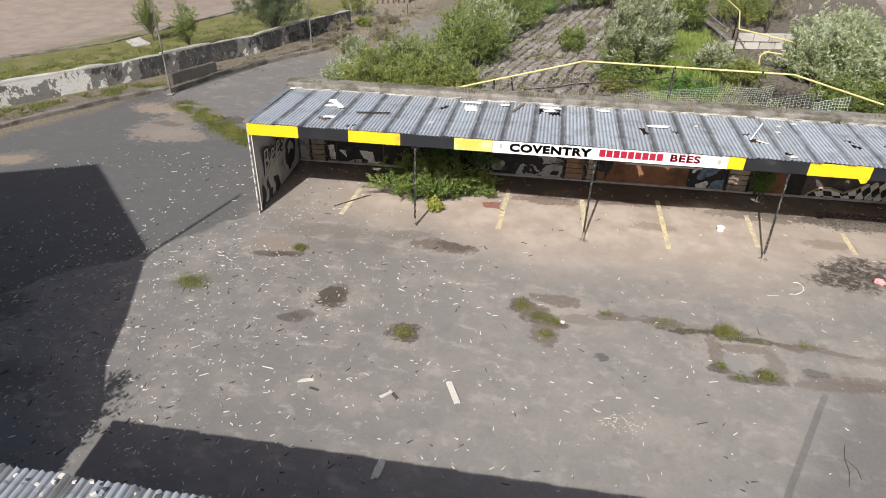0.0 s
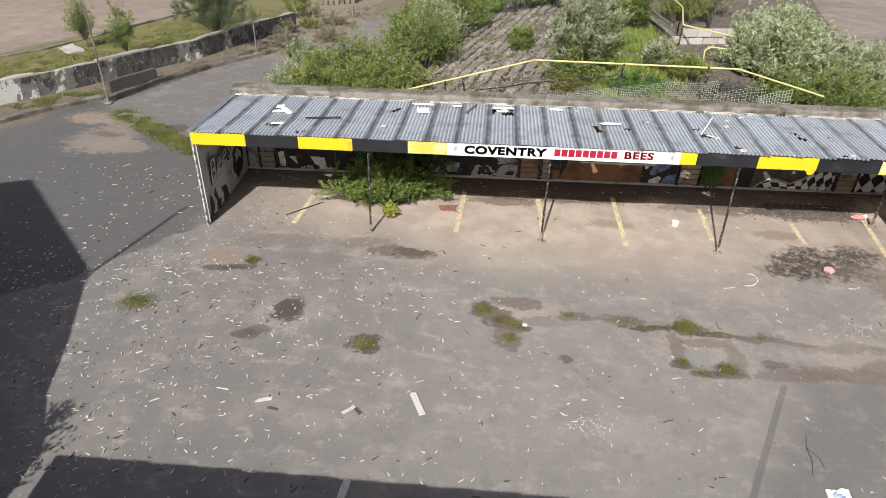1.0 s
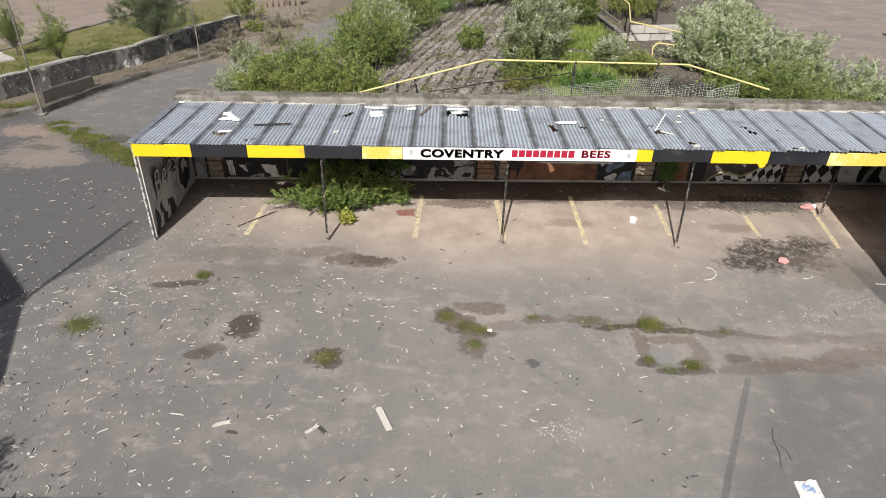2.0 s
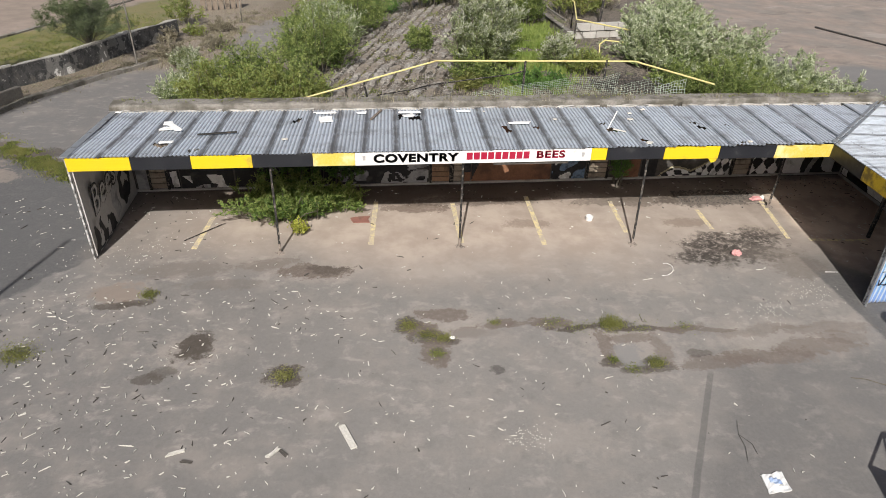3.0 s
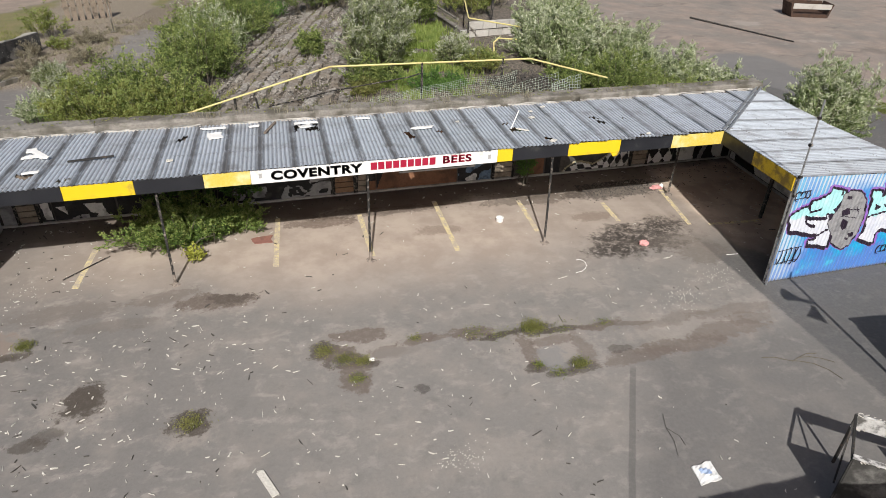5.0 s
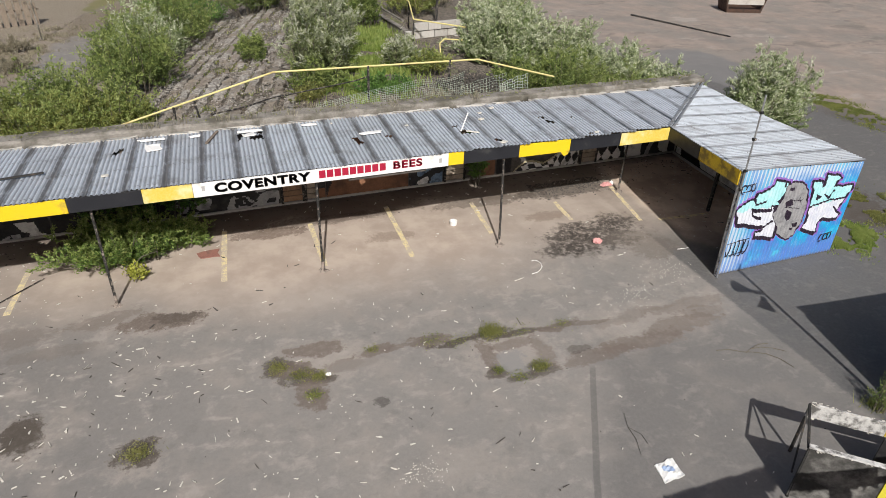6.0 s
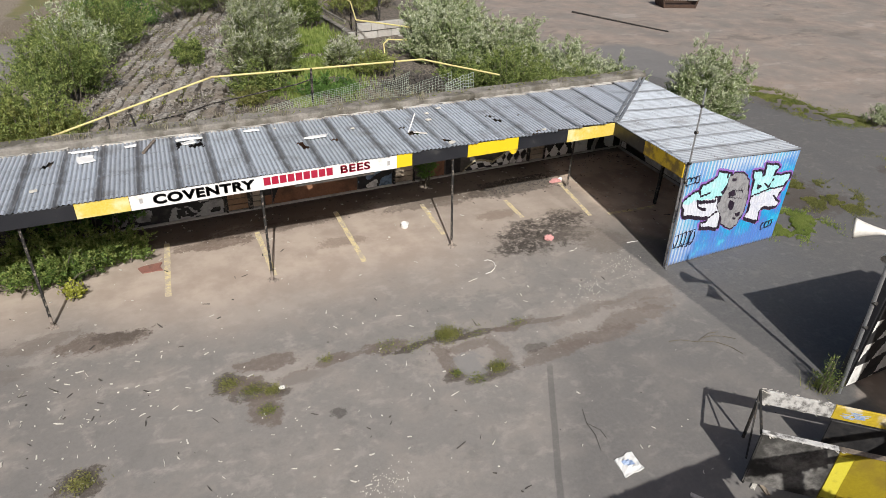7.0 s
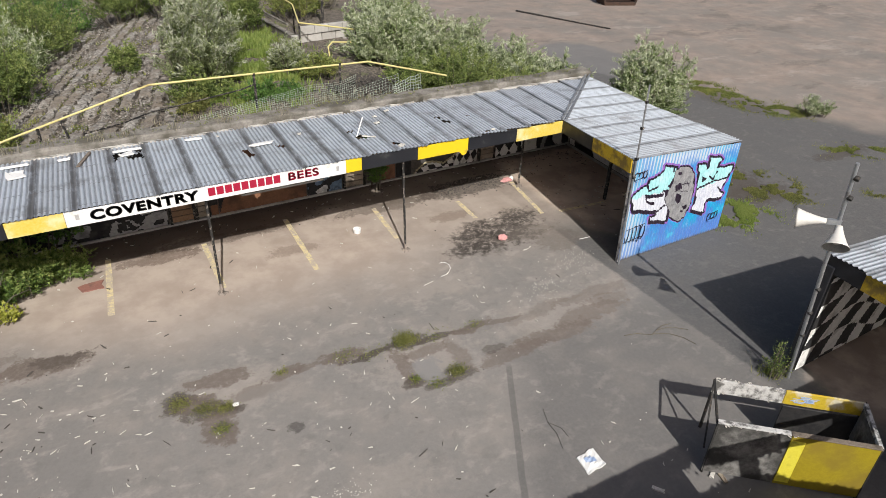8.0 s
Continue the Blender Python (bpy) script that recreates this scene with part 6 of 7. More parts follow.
def plank(s0, s1, t0, t1, z0, z1, tone, name, label=""):
    bm = bmesh.new()
    c = [sp(s, t, z) for z in (z0, z1) for s, t in ((s0, t0), (s1, t0), (s1, t1), (s0, t1))]
    v = [bm.verts.new(p) for p in c]
    for f in ((0, 1, 2, 3), (7, 6, 5, 4), (0, 4, 5, 1), (1, 5, 6, 2), (2, 6, 7, 3), (3, 7, 4, 0)):
        bm.faces.new([v[i] for i in f])
    bmesh.ops.bevel(bm, geom=bm.edges[:], offset=0.006, segments=1, affect="EDGES")
    return part(name, bm, M[tone], stall, label)


LONG, WIDE, HIGH = 2.2, 0.95, 1.05
plank(0.0, 1.06, -0.02, 0.02, HIGH - 0.26, HIGH, "peeling", "top_board", "peeling white top board")
yellow_top = plank(1.064, LONG, -0.02, 0.02, HIGH - 0.26, HIGH, "stall_top_yellow", "top_board", "worn yellow top board")
plank(0.0, 1.02, WIDE - 0.02, WIDE + 0.02, 0.04, HIGH, "stall_grey", "side_board", "grey weathered side board")
front = plank(1.024, LONG, WIDE - 0.02, WIDE + 0.02, 0.04, HIGH, "stall_yellow", "side_board", "dull yellow painted side board")
plank(1.03, 1.23, WIDE + 0.021, WIDE + 0.025, 0.1, HIGH - 0.1, "lemon", "paint_patch", "lighter lemon yellow paint patch")
plank(0.0, 1.0, WIDE - 0.045, WIDE + 0.045, HIGH + 0.001, HIGH + 0.025, "peeling", "capping", "peeling pale capping strip")
plank(1.004, LONG, WIDE - 0.045, WIDE + 0.045, HIGH + 0.001, HIGH + 0.025, "timber", "capping")
plank(1.08, LONG - 0.03, 0.025, 0.05, 0.04, HIGH - 0.27, "mural_black", "back_lining", "black inner board")
plank(LONG - 0.015, LONG + 0.015, 0.03, WIDE - 0.03, 0.35, HIGH - 0.08, "stall_grey", "end_board", "grey end board")
plank(LONG - 0.03, LONG + 0.03, 0.0, WIDE, HIGH - 0.075, HIGH, "peeling", "end_rail", "peeling pale end rail")
for s, t in ((0.02, 0.0), (0.02, WIDE), (LONG, 0.0), (LONG, WIDE)):
    part("leg", bar(sp(s, t, 0), sp(s, t, HIGH), 0.036), M["dark_steel"], stall)
part("end_bar", bar(sp(0, 0, HIGH - 0.02), sp(0, WIDE, HIGH - 0.02), 0.032), M["dark_steel"], stall)
part("brace", bar(sp(0, 0.02, HIGH - 0.05), sp(0, WIDE * 0.75, 0.25), 0.025), M["dark_steel"], stall)
# faded blue spray mark on the yellow top board
bm = bmesh.new()
mark = np.random.default_rng(31)
for q in range(16):
    a = mark.uniform(0, 2 * math.pi)
    s0, z0 = 1.36 + 0.15 * math.cos(a) * mark.uniform(0.3, 1), HIGH - 0.12 + 0.08 * math.sin(a) * mark.uniform(0.3, 1)
    bar(sp(s0 - 0.07, -0.024, z0 - 0.015), sp(s0 + 0.07, -0.024, z0 + 0.02 * mark.normal()), 0.012, 0.006, bm)
    bar(sp(s0 - 0.07, 0.024, z0 - 0.015), sp(s0 + 0.07, 0.024, z0 + 0.02 * mark.normal()), 0.014, 0.006, bm)
part("spray_mark", bm, M["print_blue"], yellow_top, "faded blue and white spray mark")
# flakes of paint standing off the upper edges
bm = bmesh.new()
for q in range(70):
    s0 = mark.uniform(0.02, 1.05)
    t0 = float(mark.choice([-0.02, 0.02, WIDE + 0.03]))
    z0 = (HIGH - 0.26 + mark.uniform(-0.02, 0.03)) if t0 < 0.5 and mark.random() < 0.6 else HIGH + mark.uniform(-0.02, 0.02)
    bar(sp(s0, t0, z0), sp(s0 + mark.uniform(0.01, 0.05), t0 + mark.uniform(-0.015, 0.015), z0 + mark.uniform(-0.02, 0.02)), 0.022, 0.004, bm)
tagged(part("paint_flakes", bm, M["chip_white"], stall, "curled flakes of white paint"), kind="stuff")

# skip, pipe and other far things
skip = thing("skip", (31.3, 21.4, 0), "battered rusty skip with pale sides on bare ground", "skip")
bm = prism([(-1.1, 0.0), (1.1, 0.0), (1.3, 0.8), (1.24, 0.8), (1.02, 0.2), (-1.02, 0.2), (-1.24, 0.8), (-1.3, 0.8)], -0.65, 0.65)
bmesh.ops.transform(bm, verts=bm.verts, matrix=pose(31.3, 21.4, 0, 0, 0, -18))
part("body", bm, M["rust"], skip)
bm = box(-1.15, 1.15, -0.70, -0.66, 0.5, 0.8)
bmesh.ops.transform(bm, verts=bm.verts, matrix=pose(31.3, 21.4, 0, 0, 0, -18))
part("side_panel", bm, M["pale_block"], skip, "dirty cream side panel")
bm = box(-1.15, 1.15, 0.60, 0.70, 0.12, 0.78)
bmesh.ops.transform(bm, verts=bm.verts, matrix=pose(31.3, 21.4, 0, 0, 0, -18))
part("side_panel", bm, M["rust"], skip)
tagged(part("fallen_pole", tube((23.2, 21.6, 0.05), (25.4, 15.6, 0.05), 0.055, 0.035), M["post"]), "dark pole lying on bare red ground", "pole")

# loose things in the yard
def loose(name, bm, material, label, category):
    return tagged(part(name, bm, material), label, category)


loose("plank", bar((-2.66, -5.38, 0.02), (-2.46, -5.86, 0.02), 0.11, 0.022, bevel=0.004), M["chip_white"], "short pale plank lying on asphalt", "plank")
loose("batten", bar((-6.38, 0.62, 0.02), (-5.58, 1.38, 0.03), 0.018, 0.016), M["post"], "dark batten lying across a bay line", "batten")
bag = thing("paper_sack", (3.82, -7.08, 0), "flattened white paper sack with blue print", "sack")
bm = bmesh.new()
grid = []
for j in range(9):
    row = []
    for i in range(9):
        a, b = i / 8 - 0.5, j / 8 - 0.5
        x, y = 3.83 + 0.36 * a + 0.04 * b + 0.015 * noise.noise((b * 6, a, 1)), -7.09 + 0.33 * b + 0.02 * a + 0.02 * noise.noise((a * 6, b, 2))
        row.append(bm.verts.new((x, y, 0.012 + 0.05 * abs(noise.noise((a * 5, b * 5, 3))) + 0.03 * (0.5 - max(abs(a), abs(b))))))
    grid.append(row)
for j in range(8):
    for i in range(8):
        f = bm.faces.new((grid[j][i], grid[j][i + 1], grid[j + 1][i + 1], grid[j + 1][i]))
        f.material_index = 1 if 2 <= i <= 5 and 3 <= j <= 5 and (i + j) % 5 else 0
rim = [grid[0][i] for i in range(9)] + [grid[j][8] for j in range(1, 9)] + [grid[8][i] for i in range(7, -1, -1)] + [grid[j][0] for j in range(7, 0, -1)]
foot = [bm.verts.new((v.co.x, v.co.y, 0.003)) for v in rim]
for i in range(len(rim)):
    j = (i + 1) % len(rim)
    bm.faces.new((rim[i], foot[i], foot[j], rim[j]))
part("sack", bm, [M["white"], M["print_blue"]], bag)

def crumple(x, y, z, rx, ry, rz_, seed):
    """A crushed soft thing: a folded, dented lump."""
    bm = bmesh.new()
    bmesh.ops.create_icosphere(bm, subdivisions=3, radius=1.0)
    for v in bm.verts:
        d = v.co.normalized()
        k = 1 + 0.45 * noise.noise((d.x * 2.1 + seed, d.y * 2.1, d.z * 2.1)) + 0.28 * abs(noise.noise((d.x * 5, d.y * 5 + seed, d.z * 5)))
        v.co = Vector((x + d.x * rx * k, y + d.y * ry * k, max(0.003, z + d.z * rz_ * k)))
    return bm


def ring_pot(x, y):
    bm = bmesh.new()
    prof = [(0.085, 0.0), (0.10, 0.11), (0.08, 0.115), (0.07, 0.04), (0.02, 0.03)]
    rings = [[bm.verts.new((x + r * math.cos(a), y + r * math.sin(a), z)) for a in np.linspace(0, 2 * math.pi, 14, endpoint=False)] for r, z in prof]
    for a, b in zip(rings, rings[1:]):
        for i in range(14):
            bm.faces.new((a[i], a[(i + 1) % 14], b[(i + 1) % 14], b[i]))
    bm.faces.new(rings[-1]), bm.faces.new(rings[0][::-1])
    return bm


loose("bucket", ring_pot(3.5, 1.0), M["white"], "small white plastic bucket in a parking bay", "bucket")
bm = crumple(6.5, -0.88, 0.05, 0.11, 0.085, 0.07, 5)
loose("crate", bm, M["pink"], "crushed pink plastic crate on a stained patch", "crate")
bm = flake_bm(0.42, 0.3, 6, 0.015)
bmesh.ops.translate(bm, verts=bm.verts, vec=(-2.3, 1.35, 0))
loose("plate", bm, M["clay"], "red-brown metal plate on a bay line", "plate")
bm = crumple(-0.60, -3.36, 0.02, 0.045, 0.033, 0.03, 21)
loose("crumpled_paper", bm, M["white"], "crumpled white paper among weeds in the yard", "paper")
bm = crumple(8.5, 1.78, 0.05, 0.16, 0.08, 0.06, 16)
loose("bag", bm, M["pink"], "red and white plastic bag by a post", "bag")
bm = crumple(8.66, 1.78, 0.06, 0.06, 0.05, 0.07, 17)
loose("cup", bm, M["white"], "white crumpled cup by a post", "cup")
for pts, tone in (([(4.35, -1.62), (4.5, -1.6), (4.62, -1.52), (4.70, -1.42), (4.74, -1.3), (4.73, -1.2), (4.66, -1.13), (4.58, -1.14)], "white"), ([(3.85, -1.75), (4.1, -1.7)], "chip_white"), ([(6.5, -5.06), (6.75, -5.12), (6.95, -5.26), (7.15, -5.33), (7.35, -5.45), (7.5, -5.66), (7.56, -5.92)], "branch"), ([(7.0, -5.30), (7.18, -5.24), (7.4, -5.26), (7.6, -5.36), (7.78, -5.52)], "branch"), ([(7.18, -5.24), (7.42, -5.18), (7.62, -5.22)], "branch"),
                  ([(3.86, -5.86), (3.74, -6.14), (3.72, -6.4), (3.6, -6.7)], "chip_dark"), ([(3.74, -6.14), (3.86, -6.35), (3.84, -6.55)], "chip_dark"), ([(8.2, -1.75), (8.5, -1.78)], "white")):
    bm = bmesh.new()
    for a, b in zip(pts, pts[1:]):
        tube((*a, 0.015), (*b, 0.015), 0.004 if tone == "chip_dark" else 0.009, 0.003 if tone == "chip_dark" else 0.006, 5, bm)
    loose("twig" if tone != "white" else "bent_strip", bm, M["bark" if tone == "branch" else tone], "thin bent strip lying on asphalt", "debris")

for x, y, w, l, turn, tone in ((-5.16, -5.69, 0.06, 0.26, -75, "chip_white"), (-3.70, -5.83, 0.06, 0.22, -45, "chip_white"), (-3.54, -5.85, 0.05, 0.18, 40, "chip_dark"), (-4.97, -5.88, 0.04, 0.16, 78, "chip_dark"), (-3.51, -7.38, 0.12, 0.34, -8, "chip_white")):
    bm = flake_bm(w, l, int(abs(x * 91)), 0.012)
    bmesh.ops.transform(bm, verts=bm.verts, matrix=pose(x, y, 0.002, 0, 0, turn))
    loose("board_scrap", bm, M[tone], "broken scrap of thin board lying on asphalt", "scrap")

# scattered flakes of wood and paint: dense by the west side, thin elsewhere
def scatter(name, count, material, seed, sizes, label, place):
    r = np.random.default_rng(seed)
    verts, faces = [], []
    for _ in range(count):
        x, y = place(r)
        l = sizes[0] + (sizes[1] - sizes[0]) * r.random() ** 2.2 * (2.0 if r.random() < 0.05 else 1)
        w, h = min(l * 0.7, r.uniform(0.008, 0.024) * (1.5 if r.random() < 0.1 else 1)), r.uniform(0.003, 0.010)
        a = r.uniform(0, math.pi)
        c, s = math.cos(a), math.sin(a)
        k = len(verts)
        tip, skew = r.uniform(0.05, 1.0), r.normal(0, 0.25) * l
        z0 = 0.004
        for (u, v) in ((-l / 2, -w / 2), (l / 2, -w / 2 * tip), (l / 2 - abs(skew), w / 2 * tip), (-l / 2 + skew, w / 2)):
            verts.append((x + u * c - v * s, y + u * s + v * c, z0))
        for (u, v) in ((-l / 2, -w / 2), (l / 2, -w / 2 * tip), (l / 2 - abs(skew), w / 2 * tip), (-l / 2 + skew, w / 2)):
            verts.append((x + u * c - v * s, y + u * s + v * c, z0 + h + r.uniform(0, 0.012)))
        faces += [(k + 4, k + 5, k + 6, k + 7), (k, k + 1, k + 5, k + 4), (k + 1, k + 2, k + 6, k + 5), (k + 2, k + 3, k + 7, k + 6), (k + 3, k, k + 4, k + 7)]
    return tagged(new(name, mesh_from(name, verts, faces, material)), label, "debris", kind="stuff")


def west_yard(r):
    while True:
        x, y = r.uniform(-15, 7), r.uniform(-9.9, 3.2)
        d = math.exp(-max(0.0, x + 8.0) / 4.2) * (1.0 if y < -1.5 else 0.3) * (1.0 if x > -12 else 0.5)
        if r.random() < max(d, 0.035):
            return x, y


def clusters(r):
    cx, cy, s = ((0.27, -5.92, 0.22), (6.05, -3.05, 0.3), (-7.2, 0.1, 0.9), (7.3, -2.45, 0.4))[int(r.integers(4))]
    return r.normal(cx, s), r.normal(cy, s * 0.6)


scatter("pale_flakes", 2500, M["chip_white"], 21, (0.014, 0.11), "scattered pale flakes of wood and paint on asphalt", west_yard)
scatter("dark_flakes", 650, M["chip_dark"], 22, (0.02, 0.14), "scattered dark wood splinters on asphalt", west_yard)
scatter("dead_leaves", 420, M["chip_dark"], 24, (0.02, 0.07), "dead leaves and scraps along the back wall", lambda r: (r.uniform(-8, 11.8), 3.05 - abs(r.normal(0, 0.55))))
scatter("pale_scraps", 90, M["chip_white"], 25, (0.03, 0.10), "pale scraps along the back wall", lambda r: (r.uniform(-8, 11.8), 3.0 - abs(r.normal(0, 0.7))))
scatter("wing_scraps", 120, M["chip_white"], 27, (0.03, 0.09), "pale scraps on the wing floor", lambda r: (r.uniform(8.9, 11.8), r.uniform(-2.7, 2.6)))
scatter("wing_twigs", 60, M["chip_dark"], 28, (0.04, 0.14), "dark twigs and splinters on the wing floor", lambda r: (r.uniform(8.9, 11.8), r.uniform(-2.7, 2.6)))
scatter("pale_crumbs", 420, M["chip_white"], 23, (0.008, 0.022), "scattered pale crumbs on asphalt", clusters)


# ---------------------------------------------------------------- plants
def leaves_mesh(name, centres, spread, count, leaf, material, seed, droop=0.3, long=1.7, along=None, tips=None):
    """Many small pointed leaves in clumps about the given centres."""
    r = np.random.default_rng(seed)
    c = np.asarray(centres)
    c = c if len(c) == count else c[r.integers(len(c), size=count)]
    off = r.normal(0, 1, (count, 3))
    off *= (r.random((count, 1)) ** 0.5) * spread * 0.75 / np.maximum(np.linalg.norm(off, axis=1, keepdims=True), 1e-6) * r.uniform(0.5, 1.5, (count, 1))
    p = c + off * np.array([1, 1, 0.85])
    p[:, 2] = np.maximum(p[:, 2], 0.02)
    d = r.normal(0, 1, (count, 3))
    d[:, 2] = d[:, 2] * 0.6 - droop
    if along is not None:
        d = d * 0.55 + along
    d /= np.linalg.norm(d, axis=1, keepdims=True)
    e = np.cross(d, r.normal(0, 1, (count, 3)))
    e /= np.maximum(np.linalg.norm(e, axis=1, keepdims=True), 1e-6)
    s = leaf * r.uniform(0.6, 1.4, (count, 1))
    v = np.stack([p - d * s * long / 2, p + e * s * 0.42, p + d * s * long / 2, p - e * s * 0.42], axis=1).reshape(-1, 3)
    me = bpy.data.meshes.new(name)
    me.vertices.add(count * 4), me.loops.add(count * 4), me.polygons.add(count)
    me.vertices.foreach_set("co", v.ravel())
    me.loops.foreach_set("vertex_index", np.arange(count * 4, dtype=np.int32))
    me.polygons.foreach_set("loop_start", np.arange(0, count * 4, 4, dtype=np.int32))
    for m in (material if isinstance(material, list) else [material]):
        me.materials.append(m)
    if tips is not None:
        me.polygons.foreach_set("material_index", tips.astype(np.int32))
    me.update(calc_edges=True)
    return me


# shoot tips: paler leaves, with light on the crown put into their colour
TIP = {"leaf_silver": "leaf_pale", "leaf_sage": "leaf_grey_tip", "leaf_green": "leaf_bright_tip", "leaf_olive": "leaf_bright_tip", "leaf_bramble": "leaf_bright_tip"}


def shrub(x, y, z, rx, ry, h, tone, count, seed, leaf=0.06, shoots=40, name="shrub", label="", droop=0.3, low=0.15, long=1.7):
    """A shrub: many leaning shoots with side twigs, leaves along the upper part of each."""
    r = np.random.default_rng(seed)
    ob = thing(name, (x, y, z), label, "shrub" if name == "shrub" else "tree", "shrubs" if name == "shrub" else "young trees")
    trunk = 0.16 * h if name == "young_tree" else 0.0
    bm = bmesh.new()
    if trunk:
        tube((0, 0, -0.05), (0.03, 0, trunk + 0.1), 0.045, 0.03, 7, bm)
    root, tip = np.empty((shoots, 3)), np.empty((shoots, 3))
    lobes = r.uniform(0, 2 * math.pi, 3)
    for k in range(shoots):
        a, q = r.uniform(0, 2 * math.pi), math.sqrt(r.random())
        swell = 1.0 + 0.22 * math.sin(2 * a + lobes[0]) + 0.15 * math.sin(5 * a + lobes[1])
        b = (0.0, 0.0, trunk) if trunk else (rx * 0.6 * q * math.cos(a), ry * 0.6 * q * math.sin(a), 0.0)
        e = (rx * q * swell * math.cos(a + r.normal(0, 0.2)), ry * q * swell * math.sin(a + r.normal(0, 0.2)), max(0.15, h * r.uniform(0.5, 1.25) * (1 - 0.45 * q ** 2.5)))
        root[k], tip[k] = b, e
        if k % 2 == 0:
            m = Vector(b).lerp(Vector(e), 0.55) + Vector((0, 0, 0.08 * h))
            tube(Vector(b) - Vector((0, 0, 0.05)), m, 0.018, 0.011, 5, bm), tube(m, Vector(e), 0.011, 0.003, 4, bm)
    me = bpy.data.meshes.new("branchwork")
    bm.to_mesh(me)
    bm.free()
    me.materials.append(M["bark"])
    st = new("branchwork", me)
    st.parent = ob
    tagged(st, kind="stuff")
    twigs = 7
    k = np.repeat(np.arange(shoots), twigs)
    f = r.uniform(low + 0.1, 1.0, len(k))
    start = root[k] + (tip[k] - root[k]) * f[:, None]
    start[:, 2] += 0.08 * h * np.sin(math.pi * f)
    way = r.normal(0, 1, (len(k), 3))
    way[:, 2] = np.abs(way[:, 2]) * 0.8 + 0.1
    way *= (0.10 + 0.16 * (rx * ry * h) ** 0.33) / np.linalg.norm(way, axis=1, keepdims=True)
    count, leaf = int(count * 1.9), leaf * 0.70
    pick = r.integers(len(k), size=count)
    reach = r.uniform(0, 1.1, (count, 1))
    p = start[pick] + way[pick] * reach + r.normal(0, 0.016 + 0.008 * h, (count, 3))
    lead = (tip - root)[k[pick]]
    lead /= np.linalg.norm(lead, axis=1, keepdims=True)
    out = way[pick] / np.linalg.norm(way[pick], axis=1, keepdims=True)
    pale_tips = r.random(count) < np.clip((f[pick] - 0.5) * 2.6 * reach[:, 0], 0, 0.85)
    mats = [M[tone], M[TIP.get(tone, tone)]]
    cr = new("crown", leaves_mesh("crown", p, 0.0, count, leaf, mats, seed + 1, droop, long, lead * 0.5 + out * 0.5, pale_tips))
    cr.parent = ob
    return ob


def bank_z(x, y):
    return bank_height(x * 0.956 - y * 0.292)


# by the shelter and inside it
shrub(-4.05, 1.72, 0, 1.45, 0.80, 0.95, "leaf_bramble", 15000, 101, 0.050, 110, low=-0.05, label="dense dark green shrub growing in the shelter")
shrub(-2.75, 1.95, 0, 0.75, 0.45, 0.55, "leaf_bramble", 2800, 106, 0.048, 34, low=-0.05, label="straggling green shoots beside a dense shrub")
shrub(-3.5, 2.75, 0, 1.2, 0.4, 1.9, "leaf_deep", 4000, 102, 0.06, 35, label="dense dark green shrub against the back wall")
shrub(-3.78, 0.80, 0, 0.22, 0.18, 0.36, "leaf_sun", 260, 103, 0.06, 14, low=-0.05, label="small bright green weed beside a post")
shrub(4.9, 2.95, 0, 0.32, 0.25, 1.9, "leaf_deep", 1800, 104, 0.05, 18, label="narrow climbing plant on the back wall")

# beside the south shelter, throwing a broken shade on the yard
shrub(-9.3, -10.0, 0, 0.75, 0.7, 3.5, "leaf_green", 2600, 105, 0.07, 30, name="young_tree", label="young green tree beside the south shelter")

